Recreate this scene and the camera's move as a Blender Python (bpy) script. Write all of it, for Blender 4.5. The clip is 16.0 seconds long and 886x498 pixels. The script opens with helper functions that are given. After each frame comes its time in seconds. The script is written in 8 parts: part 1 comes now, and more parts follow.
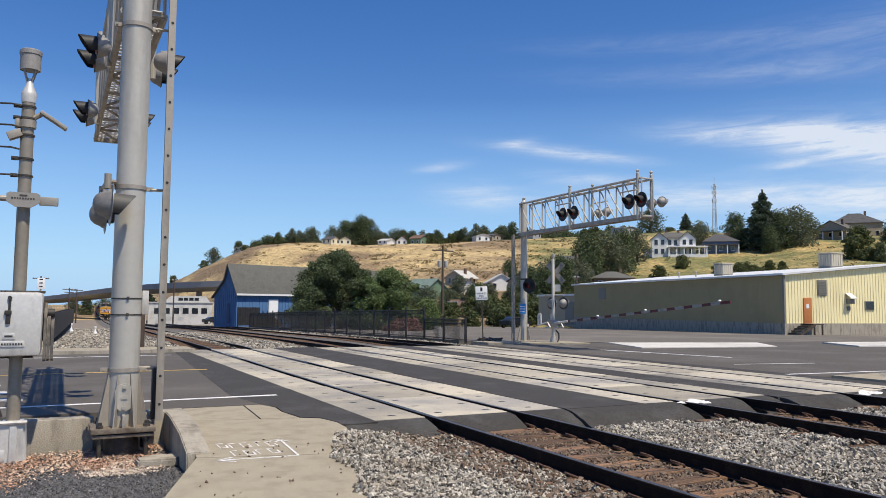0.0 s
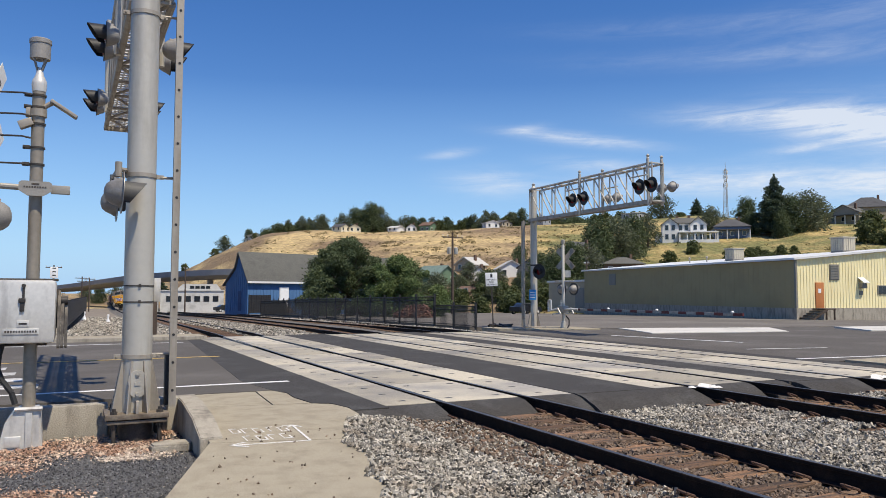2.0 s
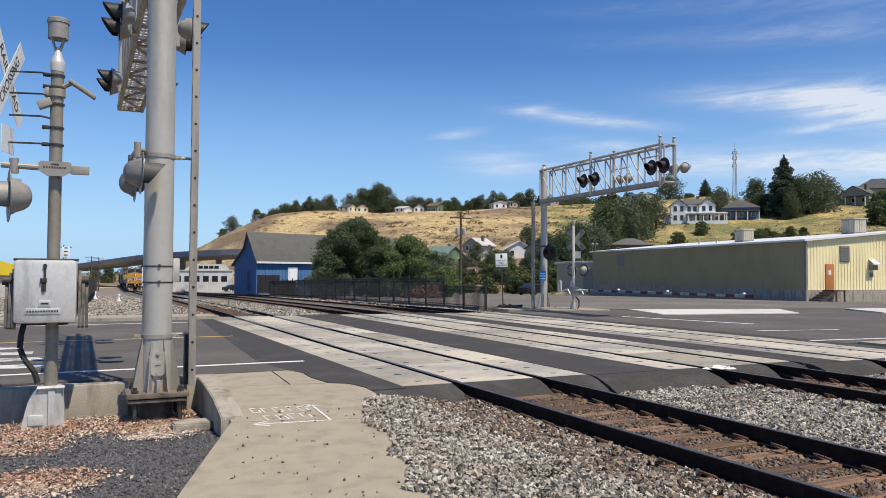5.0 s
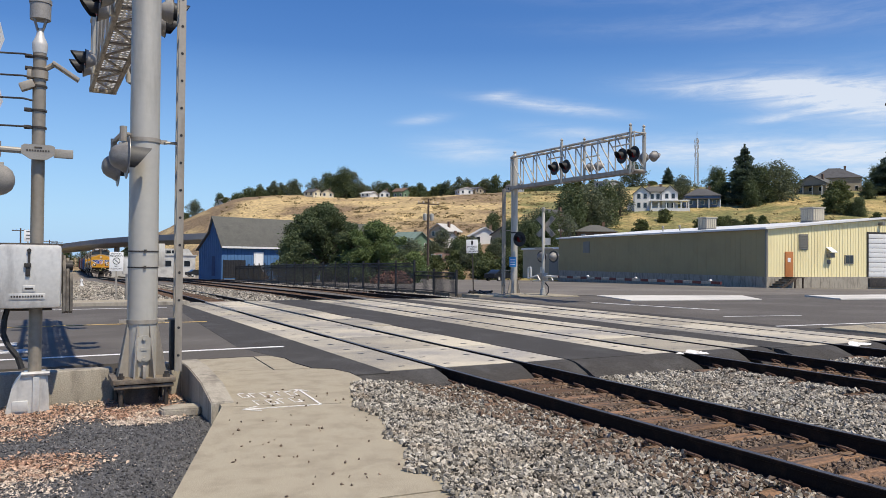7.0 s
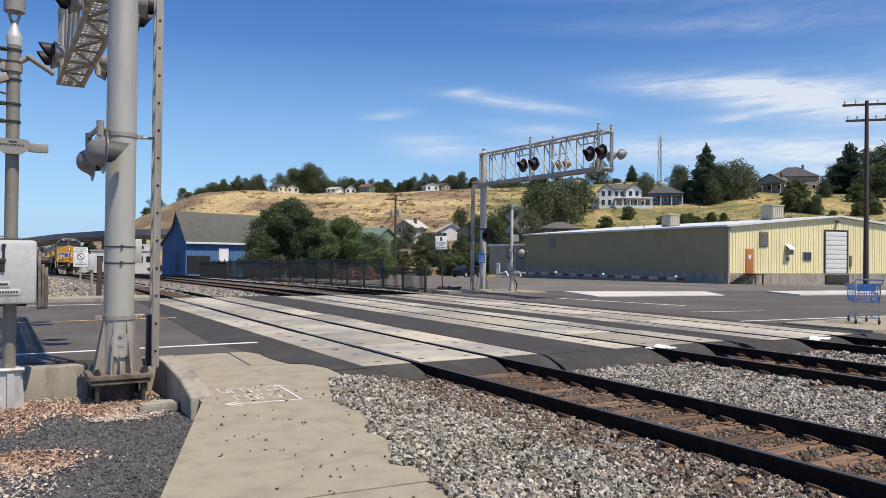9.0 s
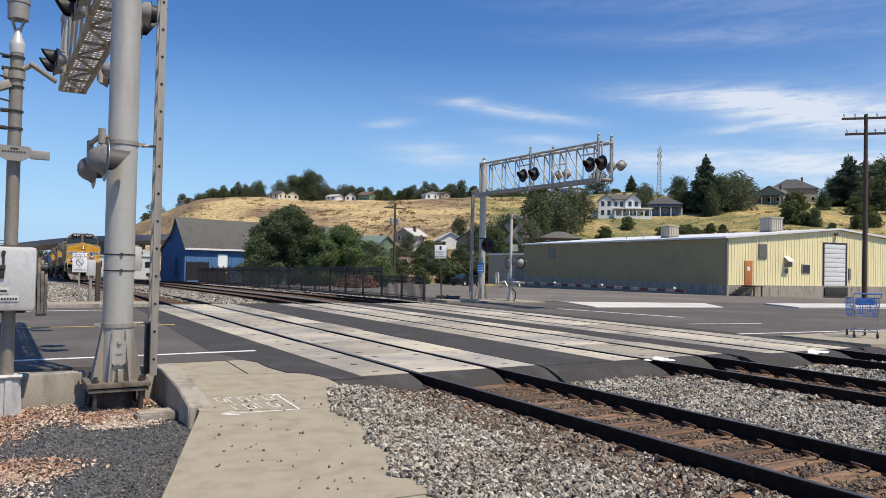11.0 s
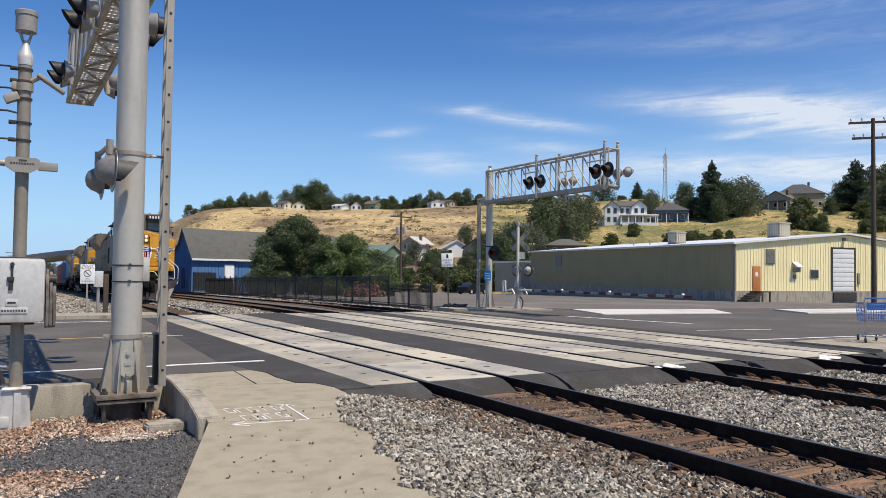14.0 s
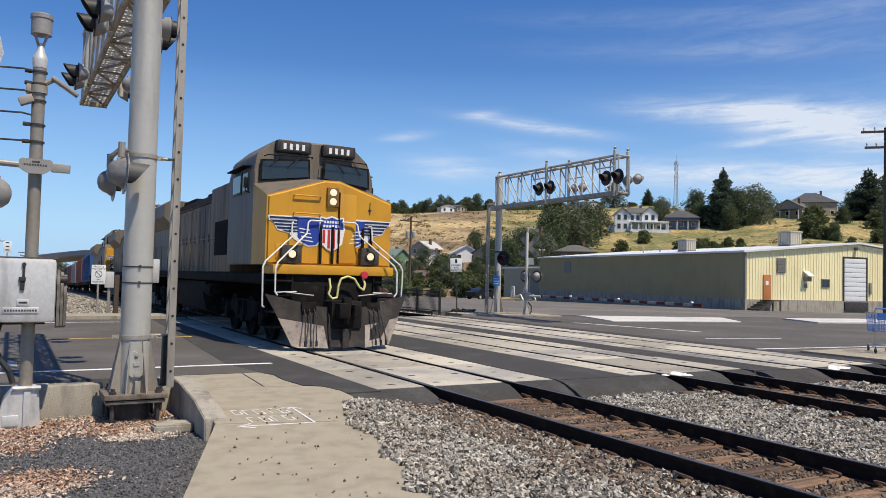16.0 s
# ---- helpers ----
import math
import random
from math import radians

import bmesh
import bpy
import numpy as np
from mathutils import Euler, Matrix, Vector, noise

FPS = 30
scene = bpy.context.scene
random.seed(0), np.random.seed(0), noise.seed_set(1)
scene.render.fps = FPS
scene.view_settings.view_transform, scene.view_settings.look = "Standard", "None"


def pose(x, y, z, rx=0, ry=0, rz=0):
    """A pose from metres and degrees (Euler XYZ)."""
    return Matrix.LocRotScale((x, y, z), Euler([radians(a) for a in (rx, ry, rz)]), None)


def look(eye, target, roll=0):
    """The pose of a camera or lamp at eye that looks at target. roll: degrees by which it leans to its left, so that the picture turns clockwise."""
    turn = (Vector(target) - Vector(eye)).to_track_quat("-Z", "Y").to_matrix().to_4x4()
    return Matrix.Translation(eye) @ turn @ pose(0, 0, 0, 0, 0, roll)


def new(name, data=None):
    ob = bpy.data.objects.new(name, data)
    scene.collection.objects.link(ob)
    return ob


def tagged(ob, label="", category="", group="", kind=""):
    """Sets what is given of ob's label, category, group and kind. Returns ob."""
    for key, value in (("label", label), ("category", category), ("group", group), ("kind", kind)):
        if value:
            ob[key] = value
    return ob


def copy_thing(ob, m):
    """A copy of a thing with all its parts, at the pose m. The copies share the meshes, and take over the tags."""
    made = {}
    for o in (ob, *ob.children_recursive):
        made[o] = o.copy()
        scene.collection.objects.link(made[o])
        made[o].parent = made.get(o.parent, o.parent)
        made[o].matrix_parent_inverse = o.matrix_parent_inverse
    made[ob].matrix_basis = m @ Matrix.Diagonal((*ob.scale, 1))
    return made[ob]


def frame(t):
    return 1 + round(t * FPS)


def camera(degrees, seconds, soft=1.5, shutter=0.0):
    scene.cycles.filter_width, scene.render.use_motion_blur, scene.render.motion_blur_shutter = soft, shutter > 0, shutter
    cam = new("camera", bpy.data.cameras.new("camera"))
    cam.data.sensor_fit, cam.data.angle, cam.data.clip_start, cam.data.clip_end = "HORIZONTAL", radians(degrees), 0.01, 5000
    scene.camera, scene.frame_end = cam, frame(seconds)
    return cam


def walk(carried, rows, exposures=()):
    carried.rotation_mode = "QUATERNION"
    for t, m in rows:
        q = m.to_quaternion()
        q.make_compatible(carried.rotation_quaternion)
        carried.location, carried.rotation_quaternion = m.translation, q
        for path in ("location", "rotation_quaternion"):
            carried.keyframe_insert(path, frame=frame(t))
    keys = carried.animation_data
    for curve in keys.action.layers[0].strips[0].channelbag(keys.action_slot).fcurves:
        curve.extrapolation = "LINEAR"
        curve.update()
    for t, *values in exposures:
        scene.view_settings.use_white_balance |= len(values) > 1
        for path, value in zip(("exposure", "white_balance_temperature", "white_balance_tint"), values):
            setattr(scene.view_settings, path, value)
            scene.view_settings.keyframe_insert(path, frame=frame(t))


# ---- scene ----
cam = camera(61.0, 16.0, soft=0.85)

PATH = [
    (0, (0.59, 0.034, 1.674), (1.494, 1.811, 1.827), 0.4),
    (0.5, (0.597, 0.002, 1.671), (1.498, 1.78, 1.824), 0.2),
    (1, (0.594, 0.045, 1.67), (1.492, 1.827, 1.814), 0.2),
    (1.5, (0.59, 0.039, 1.668), (1.481, 1.825, 1.8), 0.2),
    (2, (0.59, 0.027, 1.66), (1.472, 1.818, 1.778), 0.1),
    (2.5, (0.594, 0.039, 1.658), (1.468, 1.835, 1.763), -0.0),
    (3, (0.589, 0.032, 1.659), (1.459, 1.83, 1.755), -0.1),
    (3.5, (0.588, 0.034, 1.666), (1.452, 1.835, 1.757), -0.2),
    (4, (0.59, 0.044, 1.663), (1.443, 1.851, 1.751), -0.1),
    (6.5, (0.184, 0.152, 1.673), (1.109, 1.924, 1.703), 0.7),
    (7, (0.156, 0.122, 1.674), (1.106, 1.882, 1.703), 0.5),
    (7.5, (0.049, 0.102, 1.677), (1.026, 1.848, 1.703), 0.3),
    (8, (-0.051, 0.108, 1.672), (0.959, 1.834, 1.691), 0.2),
    (10.5, (-0.035, 0.073, 1.674), (1.002, 1.783, 1.696), 0.8),
    (11, (-0.058, 0.088, 1.705), (0.973, 1.802, 1.747), 1.2),
    (11.5, (-0.061, 0.106, 1.706), (0.964, 1.822, 1.769), 1.5),
    (12, (-0.047, 0.107, 1.703), (0.975, 1.825, 1.777), 1.5),
    (12.5, (-0.052, 0.121, 1.699), (0.971, 1.838, 1.776), 1.3),
    (13, (-0.052, 0.088, 1.709), (0.971, 1.805, 1.78), 0.9),
    (13.5, (-0.041, 0.119, 1.696), (0.98, 1.838, 1.765), 0.8),
    (14, (-0.063, 0.142, 1.7), (0.953, 1.863, 1.764), 0.7),
    (14.5, (-0.055, 0.133, 1.7), (0.948, 1.862, 1.762), 0.8),
    (15, (-0.053, 0.122, 1.701), (0.939, 1.857, 1.763), 1.0),
    (15.5, (-0.057, 0.122, 1.696), (0.931, 1.86, 1.765), 1.3),
    (16, (-0.059, 0.1, 1.707), (0.935, 1.834, 1.783), 1.4),
]
walk(cam, [(t, look(eye, target, roll)) for t, eye, target, roll in PATH])

# ---- light ----
SUN_TO = Vector((0.18, -0.52, 1.0)).normalized()
sun_data = bpy.data.lights.new("sun", "SUN")
sun_data.energy, sun_data.angle, sun_data.color = 5.0, radians(0.53), (1.0, 0.90, 0.73)
sun = new("sun", sun_data)
sun.matrix_world = look(SUN_TO * 50, (0, 0, 0))

world = bpy.data.worlds.new("sky")
scene.world = world
world.use_nodes = True
wn, wl = world.node_tree.nodes, world.node_tree.links
sky = wn.new("ShaderNodeTexSky")
sky.sky_type, sky.sun_disc = "NISHITA", False
sky.sun_elevation = math.asin(SUN_TO.z)
sky.sun_rotation = math.atan2(SUN_TO.x, SUN_TO.y)
sky.air_density, sky.dust_density, sky.ozone_density, sky.altitude = 1.0, 0.35, 2.2, 300
# thin cirrus: wisps, each a long soft streak at its bearing and height, frayed by noise
tc = wn.new("ShaderNodeTexCoord")
sep = wn.new("ShaderNodeSeparateXYZ")
wl.new(tc.outputs["Generated"], sep.inputs["Vector"])


def sky_math(op, a, b=None):
    n = wn.new("ShaderNodeMath")
    n.operation = op
    for k, v in enumerate((a, b)):
        if v is None:
            continue
        if isinstance(v, (int, float)):
            n.inputs[k].default_value = v
        else:
            wl.new(v, n.inputs[k])
    return n.outputs["Value"]


bearing = sky_math("MULTIPLY", sky_math("ARCTAN2", sep.outputs["X"], sep.outputs["Y"]), 57.2958)
height = sky_math("MULTIPLY", sky_math("ARCSINE", sep.outputs["Z"]), 57.2958)
polar = wn.new("ShaderNodeCombineXYZ")
wl.new(bearing, polar.inputs["X"])
wl.new(height, polar.inputs["Y"])


def sky_noise(sx, sy, turn, detail, rough, warp):
    mp = wn.new("ShaderNodeMapping")
    mp.inputs["Scale"].default_value = (sx, sy, 1)
    mp.inputs["Rotation"].default_value = (0, 0, turn)
    n = wn.new("ShaderNodeTexNoise")
    n.inputs["Scale"].default_value, n.inputs["Detail"].default_value = 1.0, detail
    n.inputs["Roughness"].default_value, n.inputs["Distortion"].default_value = rough, warp
    wl.new(polar.outputs["Vector"], mp.inputs["Vector"])
    wl.new(mp.outputs["Vector"], n.inputs["Vector"])
    return n.outputs["Fac"]


# bearing, height, half length, half depth, slope, strength
WISPS = ((49.5, 12.2, 5.5, 0.75, -0.10, 0.62), (55.0, 11.4, 4.6, 1.25, -0.17, 1.0), (60.5, 10.4, 5.0, 1.1, -0.1, 0.8), (36.5, 11.5, 4.6, 0.42, -0.13, 0.62),
         (32.6, 12.4, 1.3, 0.3, 0.1, 0.4), (26.9, 10.6, 1.7, 0.33, 0.12, 0.42), (29.8, 8.4, 3.0, 0.9, -0.04, 0.46), (37.6, 9.6, 3.2, 0.5, -0.08, 0.42),
         (52.0, 10.0, 2.6, 0.3, 0.06, 0.45), (50.5, 7.8, 9.0, 1.0, -0.05, 0.72), (60.0, 7.0, 6.0, 1.3, 0.0, 0.7), (40.0, 8.0, 6.0, 0.8, 0.0, 0.3),
         (52.0, 16.3, 12.0, 0.7, -0.05, 0.17), (58.0, 18.2, 9.0, 1.4, 0.0, 0.16), (44.0, 19.0, 9.0, 0.6, -0.03, 0.1), (80.0, 12.0, 14.0, 3.0, 0.0, 0.6))
total = None
for a0, e0, wa, we, slope, power in WISPS:
    da = sky_math("SUBTRACT", bearing, a0)
    de = sky_math("SUBTRACT", sky_math("SUBTRACT", height, e0), sky_math("MULTIPLY", da, slope))
    q = sky_math("ADD", sky_math("POWER", sky_math("ABSOLUTE", sky_math("DIVIDE", da, wa)), 2.0), sky_math("POWER", sky_math("ABSOLUTE", sky_math("DIVIDE", de, we)), 2.0))
    v = sky_math("MULTIPLY", sky_math("EXPONENT", sky_math("MULTIPLY", q, -1.0)), power)
    total = v if total is None else sky_math("ADD", total, v)
streaks = wn.new("ShaderNodeMapRange")
streaks.inputs["From Min"].default_value, streaks.inputs["From Max"].default_value = 0.22, 0.80
wl.new(sky_noise(0.13, 0.95, 0.14, 9, 0.62, 0.9), streaks.inputs["Value"])
shreds = wn.new("ShaderNodeMapRange")
shreds.inputs["From Min"].default_value, shreds.inputs["From Max"].default_value = 0.25, 0.75
shreds.inputs["To Min"].default_value = 0.45
wl.new(sky_noise(0.4, 1.6, -0.3, 8, 0.68, 1.2), shreds.inputs["Value"])
cover_of_cloud = sky_math("MINIMUM", sky_math("MULTIPLY", sky_math("MULTIPLY", sky_math("MULTIPLY", total, streaks.outputs["Result"]), shreds.outputs["Result"]), 2.1), 0.8)
cm = wn.new("ShaderNodeMix")
cm.data_type = "RGBA"
cm.inputs["B"].default_value = (7.6, 8.0, 8.6, 1)
bg = wn["Background"]
bg.inputs["Strength"].default_value = 0.108
wl.new(cover_of_cloud, cm.inputs["Factor"])
tone = wn.new("ShaderNodeHueSaturation")
tone.inputs["Hue"].default_value, tone.inputs["Saturation"].default_value, tone.inputs["Value"].default_value = 0.512, 1.34, 1.21
wl.new(sky.outputs["Color"], tone.inputs["Color"])
# clear pale blue instead of a yellow rim along the horizon
low = wn.new("ShaderNodeMapRange")
low.inputs["From Min"].default_value, low.inputs["From Max"].default_value = 0.27, 0.0
low.inputs["To Max"].default_value = 0.85
wl.new(sep.outputs["Z"], low.inputs["Value"])
rim = wn.new("ShaderNodeMix")
rim.data_type = "RGBA"
rim.inputs["B"].default_value = (3.05, 5.55, 9.0, 1)
wl.new(low.outputs["Result"], rim.inputs["Factor"])
wl.new(tone.outputs["Color"], rim.inputs["A"])
wl.new(rim.outputs["Result"], cm.inputs["A"])
wl.new(cm.outputs["Result"], bg.inputs["Color"])
scene.view_settings.exposure = 0.0


# ---- materials ----
def mat(name, base, rough=0.7, metal=0.0, vary=0.25, scale=6.0, fine=60.0, bump=0.15, second=None, cover=0.5, streak=None,
        island=0.0, rand=0.0, spec=0.4, dist=0.01, place=False):
    """A surface with two scales of variation: broad stains towards a second colour, and a fine grain that also drives the relief."""
    m = bpy.data.materials.new(name)
    m.use_nodes = True
    n, l = m.node_tree.nodes, m.node_tree.links
    b = n["Principled BSDF"]
    b.inputs["Roughness"].default_value, b.inputs["Metallic"].default_value = rough, metal
    b.inputs["Specular IOR Level"].default_value = spec
    c = n.new("ShaderNodeTexCoord")
    g = n.new("ShaderNodeMapping")
    if streak:
        g.inputs["Scale"].default_value = streak
    spot = n.new("ShaderNodeNewGeometry").outputs["Position"] if place else c.outputs["Object"]
    l.new(spot, g.inputs["Vector"])
    big = n.new("ShaderNodeTexNoise")
    big.inputs["Scale"].default_value, big.inputs["Detail"].default_value, big.inputs["Roughness"].default_value = scale, 6, 0.62
    small = n.new("ShaderNodeTexNoise")
    small.inputs["Scale"].default_value, small.inputs["Detail"].default_value = fine, 4
    l.new(g.outputs["Vector"], big.inputs["Vector"])
    l.new(spot, small.inputs["Vector"])
    ramp = n.new("ShaderNodeMapRange")
    ramp.inputs["From Min"].default_value, ramp.inputs["From Max"].default_value = 0.62 - 0.3 * cover, 0.8 - 0.3 * cover
    l.new(big.outputs["Fac"], ramp.inputs["Value"])
    mix = n.new("ShaderNodeMix")
    mix.data_type = "RGBA"
    second = second or tuple(v * (1 - vary) for v in base)
    mix.inputs["A"].default_value, mix.inputs["B"].default_value = (*base, 1), (*second, 1)
    l.new(ramp.outputs["Result"], mix.inputs["Factor"])
    hsv = n.new("ShaderNodeHueSaturation")
    val = n.new("ShaderNodeMapRange")
    val.inputs["To Min"].default_value, val.inputs["To Max"].default_value = 1 - vary, 1 + vary
    val.inputs["From Min"].default_value, val.inputs["From Max"].default_value = 0.3, 0.7
    l.new(small.outputs["Fac"], val.inputs["Value"])
    last = val.outputs["Result"]
    for socket, amount in (("island", island), ("rand", rand)):
        if amount:
            src = n.new("ShaderNodeNewGeometry").outputs["Random Per Island"] if socket == "island" else n.new("ShaderNodeObjectInfo").outputs["Random"]
            rr = n.new("ShaderNodeMapRange")
            rr.inputs["To Min"].default_value, rr.inputs["To Max"].default_value = 1 - amount, 1 + amount
            l.new(src, rr.inputs["Value"])
            mu = n.new("ShaderNodeMath")
            mu.operation = "MULTIPLY"
            l.new(last, mu.inputs[0])
            l.new(rr.outputs["Result"], mu.inputs[1])
            last = mu.outputs["Value"]
    l.new(last, hsv.inputs["Value"])
    l.new(mix.outputs["Result"], hsv.inputs["Color"])
    l.new(hsv.outputs["Color"], b.inputs["Base Color"])
    if bump:
        bp = n.new("ShaderNodeBump")
        bp.inputs["Strength"].default_value, bp.inputs["Distance"].default_value = bump, dist
        l.new(small.outputs["Fac"], bp.inputs["Height"])
        l.new(bp.outputs["Normal"], b.inputs["Normal"])
    return m


def glow(name, colour, strength):
    m = bpy.data.materials.new(name)
    m.use_nodes = True
    b = m.node_tree.nodes["Principled BSDF"]
    b.inputs["Base Color"].default_value = (0.1, 0.09, 0.07, 1)
    b.inputs["Emission Color"].default_value = (*colour, 1)
    b.inputs["Emission Strength"].default_value = strength
    return m


def glassy(name, colour, rough=0.05):
    m = bpy.data.materials.new(name)
    m.use_nodes = True
    b = m.node_tree.nodes["Principled BSDF"]
    b.inputs["Base Color"].default_value = (*colour, 1)
    b.inputs["Roughness"].default_value = rough
    b.inputs["Specular IOR Level"].default_value = 0.7
    return m


asphalt = mat("asphalt", (0.093, 0.082, 0.070), 0.9, vary=0.22, scale=0.35, fine=90, bump=0.35, second=(0.128, 0.116, 0.102), cover=0.5)
asphalt_new = mat("fresh_asphalt", (0.049, 0.045, 0.041), 0.95, vary=0.35, scale=1.2, fine=38, bump=1.0, second=(0.072, 0.069, 0.065), cover=0.4)
lot_asphalt = mat("lot_asphalt", (0.135, 0.120, 0.101), 0.92, vary=0.2, scale=0.15, fine=60, bump=0.3, second=(0.195, 0.175, 0.15), cover=0.5)
concrete = mat("concrete", (0.352, 0.308, 0.226), 0.88, vary=0.26, scale=3.5, fine=110, bump=0.45, second=(0.29, 0.25, 0.182), cover=0.55)
concrete_old = mat("weathered_concrete", (0.36, 0.325, 0.265), 0.9, vary=0.2, scale=4, fine=60, bump=0.5, second=(0.2, 0.178, 0.145), cover=0.5, streak=(1, 1, 0.25))
panel_concrete = mat("panel_concrete", (0.43, 0.386, 0.302), 0.85, vary=0.22, scale=0.4, fine=70, bump=0.3, second=(0.265, 0.248, 0.222), cover=0.58, rand=0.26, place=True)
pale_concrete = mat("pale_new_concrete", (0.60, 0.575, 0.53), 0.85, vary=0.1, scale=0.5, fine=40, bump=0.15, second=(0.48, 0.46, 0.42), cover=0.5)
white_paint = mat("road_white", (0.72, 0.71, 0.69), 0.8, vary=0.12, scale=3, fine=60, bump=0.2, second=(0.5, 0.49, 0.48), cover=0.4)
chalk = mat("survey_paint", (0.75, 0.73, 0.70), 0.9, vary=0.15, scale=14, fine=120, bump=0.2, second=(0.5, 0.47, 0.42), cover=0.5)
worn_white = mat("worn_road_white", (0.60, 0.59, 0.57), 0.85, vary=0.2, scale=2.2, fine=50, bump=0.2, second=(0.12, 0.115, 0.11), cover=0.62)
yellow_paint = mat("road_yellow", (0.62, 0.42, 0.13), 0.8, vary=0.15, scale=3, fine=60, bump=0.2, second=(0.4, 0.29, 0.12), cover=0.5)
# bed much darker than its stones: the shadows between them are painted in
ballast_shaded_bed = mat("ballast_bed", (0.13, 0.118, 0.102), 0.95, vary=0.5, scale=3, fine=26, bump=1.0, second=(0.13, 0.115, 0.10), cover=0.5, dist=0.03)
stone_mat = mat("ballast_stone", (0.295, 0.27, 0.226), 0.85, vary=0.25, scale=1.6, fine=40, bump=0.4, second=(0.215, 0.18, 0.138), cover=0.45, island=0.9)
rusty_stone = mat("rusty_stone", (0.165, 0.122, 0.09), 0.95, vary=0.25, scale=4, fine=40, bump=0.4, second=(0.15, 0.098, 0.064), cover=0.5, island=0.45)
rail_web = mat("rail_web", (0.017, 0.012, 0.010), 0.85, vary=0.3, scale=5, fine=70, bump=0.3, second=(0.035, 0.022, 0.015), cover=0.35, spec=0.15)
rail_top = mat("rail_top", (0.13, 0.12, 0.115), 0.42, metal=0.7, vary=0.1, scale=5, fine=90, bump=0.05)
rail_rust = mat("rail_rust", (0.11, 0.062, 0.042), 0.75, vary=0.3, scale=6, fine=60, bump=0.3)
tie_wood = mat("tie_wood", (0.20, 0.115, 0.064), 0.9, vary=0.4, scale=2.2, fine=40, bump=0.9, second=(0.075, 0.054, 0.04), cover=0.6, streak=(0.35, 6, 6), rand=0.4, place=True)
rust_steel = mat("rusty_steel", (0.20, 0.13, 0.085), 0.8, vary=0.3, scale=14, fine=90, bump=0.3)
dirt = mat("dirt", (0.23, 0.19, 0.145), 0.95, vary=0.3, scale=0.3, fine=18, bump=0.6, second=(0.16, 0.14, 0.11), cover=0.5)
dry_grass = mat("dry_grass", (0.53, 0.395, 0.19), 0.95, vary=0.42, scale=0.02, fine=0.8, bump=1.0, second=(0.215, 0.15, 0.085), cover=0.82, dist=1.0, streak=(1, 1, 5))
green_grass = mat("hillside_grass", (0.44, 0.325, 0.135), 0.95, vary=0.42, scale=0.06, fine=0.9, bump=1.0, second=(0.175, 0.17, 0.062), cover=0.74, dist=1.0, streak=(1, 1, 3))
chip_ground = mat("dark_gravel", (0.085, 0.084, 0.086), 0.95, vary=0.55, scale=1.2, fine=55, bump=1.0, second=(0.12, 0.116, 0.112), cover=0.4, dist=0.02)
chip_mat = mat("gravel_chip", (0.115, 0.113, 0.115), 0.9, vary=0.2, scale=6, fine=60, bump=0.2, island=0.55)
leaf_litter = mat("dry_leaf", (0.40, 0.245, 0.165), 0.85, vary=0.2, scale=3, fine=60, bump=0.1, second=(0.53, 0.42, 0.32), cover=0.6, island=0.45)
litter_pale = mat("pale_leaf", (0.62, 0.52, 0.42), 0.85, vary=0.15, scale=5, fine=60, bump=0.1, island=0.25)
galv = mat("galvanised_steel", (0.50, 0.475, 0.42), 0.5, metal=0.3, vary=0.035, scale=2.5, fine=12, bump=0.02, second=(0.37, 0.34, 0.285), cover=0.5, streak=(1, 1, 0.18))
galv_dull = mat("dull_galvanised", (0.37, 0.335, 0.285), 0.55, metal=0.3, vary=0.06, scale=4, fine=20, bump=0.04, second=(0.27, 0.235, 0.19), cover=0.45, streak=(1, 1, 0.15))
alu = mat("cast_aluminium", (0.64, 0.62, 0.575), 0.45, metal=0.3, vary=0.06, scale=5, fine=26, bump=0.03, second=(0.45, 0.43, 0.4), cover=0.45, streak=(1, 1, 0.3))
pipe_steel = mat("stained_pipe", (0.30, 0.265, 0.215), 0.5, metal=0.35, vary=0.08, scale=3, fine=20, bump=0.03, second=(0.20, 0.15, 0.10), cover=0.42, streak=(1, 1, 0.12))
lamp_grey = mat("lamp_grey", (0.30, 0.285, 0.265), 0.6, metal=0.2, vary=0.12, scale=6, fine=60, bump=0.08)
lamp_mid = mat("lamp_mid_grey", (0.27, 0.26, 0.245), 0.45, metal=0.3, vary=0.1, scale=5, fine=60, bump=0.06, second=(0.19, 0.18, 0.165), cover=0.5)
hood_dark = mat("faded_black_hood", (0.075, 0.073, 0.07), 0.6, vary=0.15, scale=5, fine=60, bump=0.06)
weight_steel = mat("grimy_weight_steel", (0.16, 0.14, 0.115), 0.5, metal=0.4, vary=0.2, scale=6, fine=40, bump=0.12, second=(0.06, 0.052, 0.045), cover=0.5)
cast_dull = mat("dull_casting", (0.33, 0.31, 0.275), 0.5, metal=0.25, vary=0.1, scale=5, fine=60, bump=0.08, second=(0.30, 0.28, 0.25), cover=0.45)
rust_plate = mat("rust_stained_plate", (0.20, 0.165, 0.125), 0.65, metal=0.2, vary=0.2, scale=4, fine=40, bump=0.15, second=(0.09, 0.068, 0.05), cover=0.5)
# walkway grating, much paler than the truss around it
grating_pale = mat("pale_walkway_metal", (0.80, 0.79, 0.77), 0.55, vary=0.06, scale=4, fine=30, bump=0.03)
black_paint = mat("black_paint", (0.018, 0.018, 0.02), 0.55, vary=0.2, scale=5, fine=60, bump=0.1, second=(0.035, 0.033, 0.032))
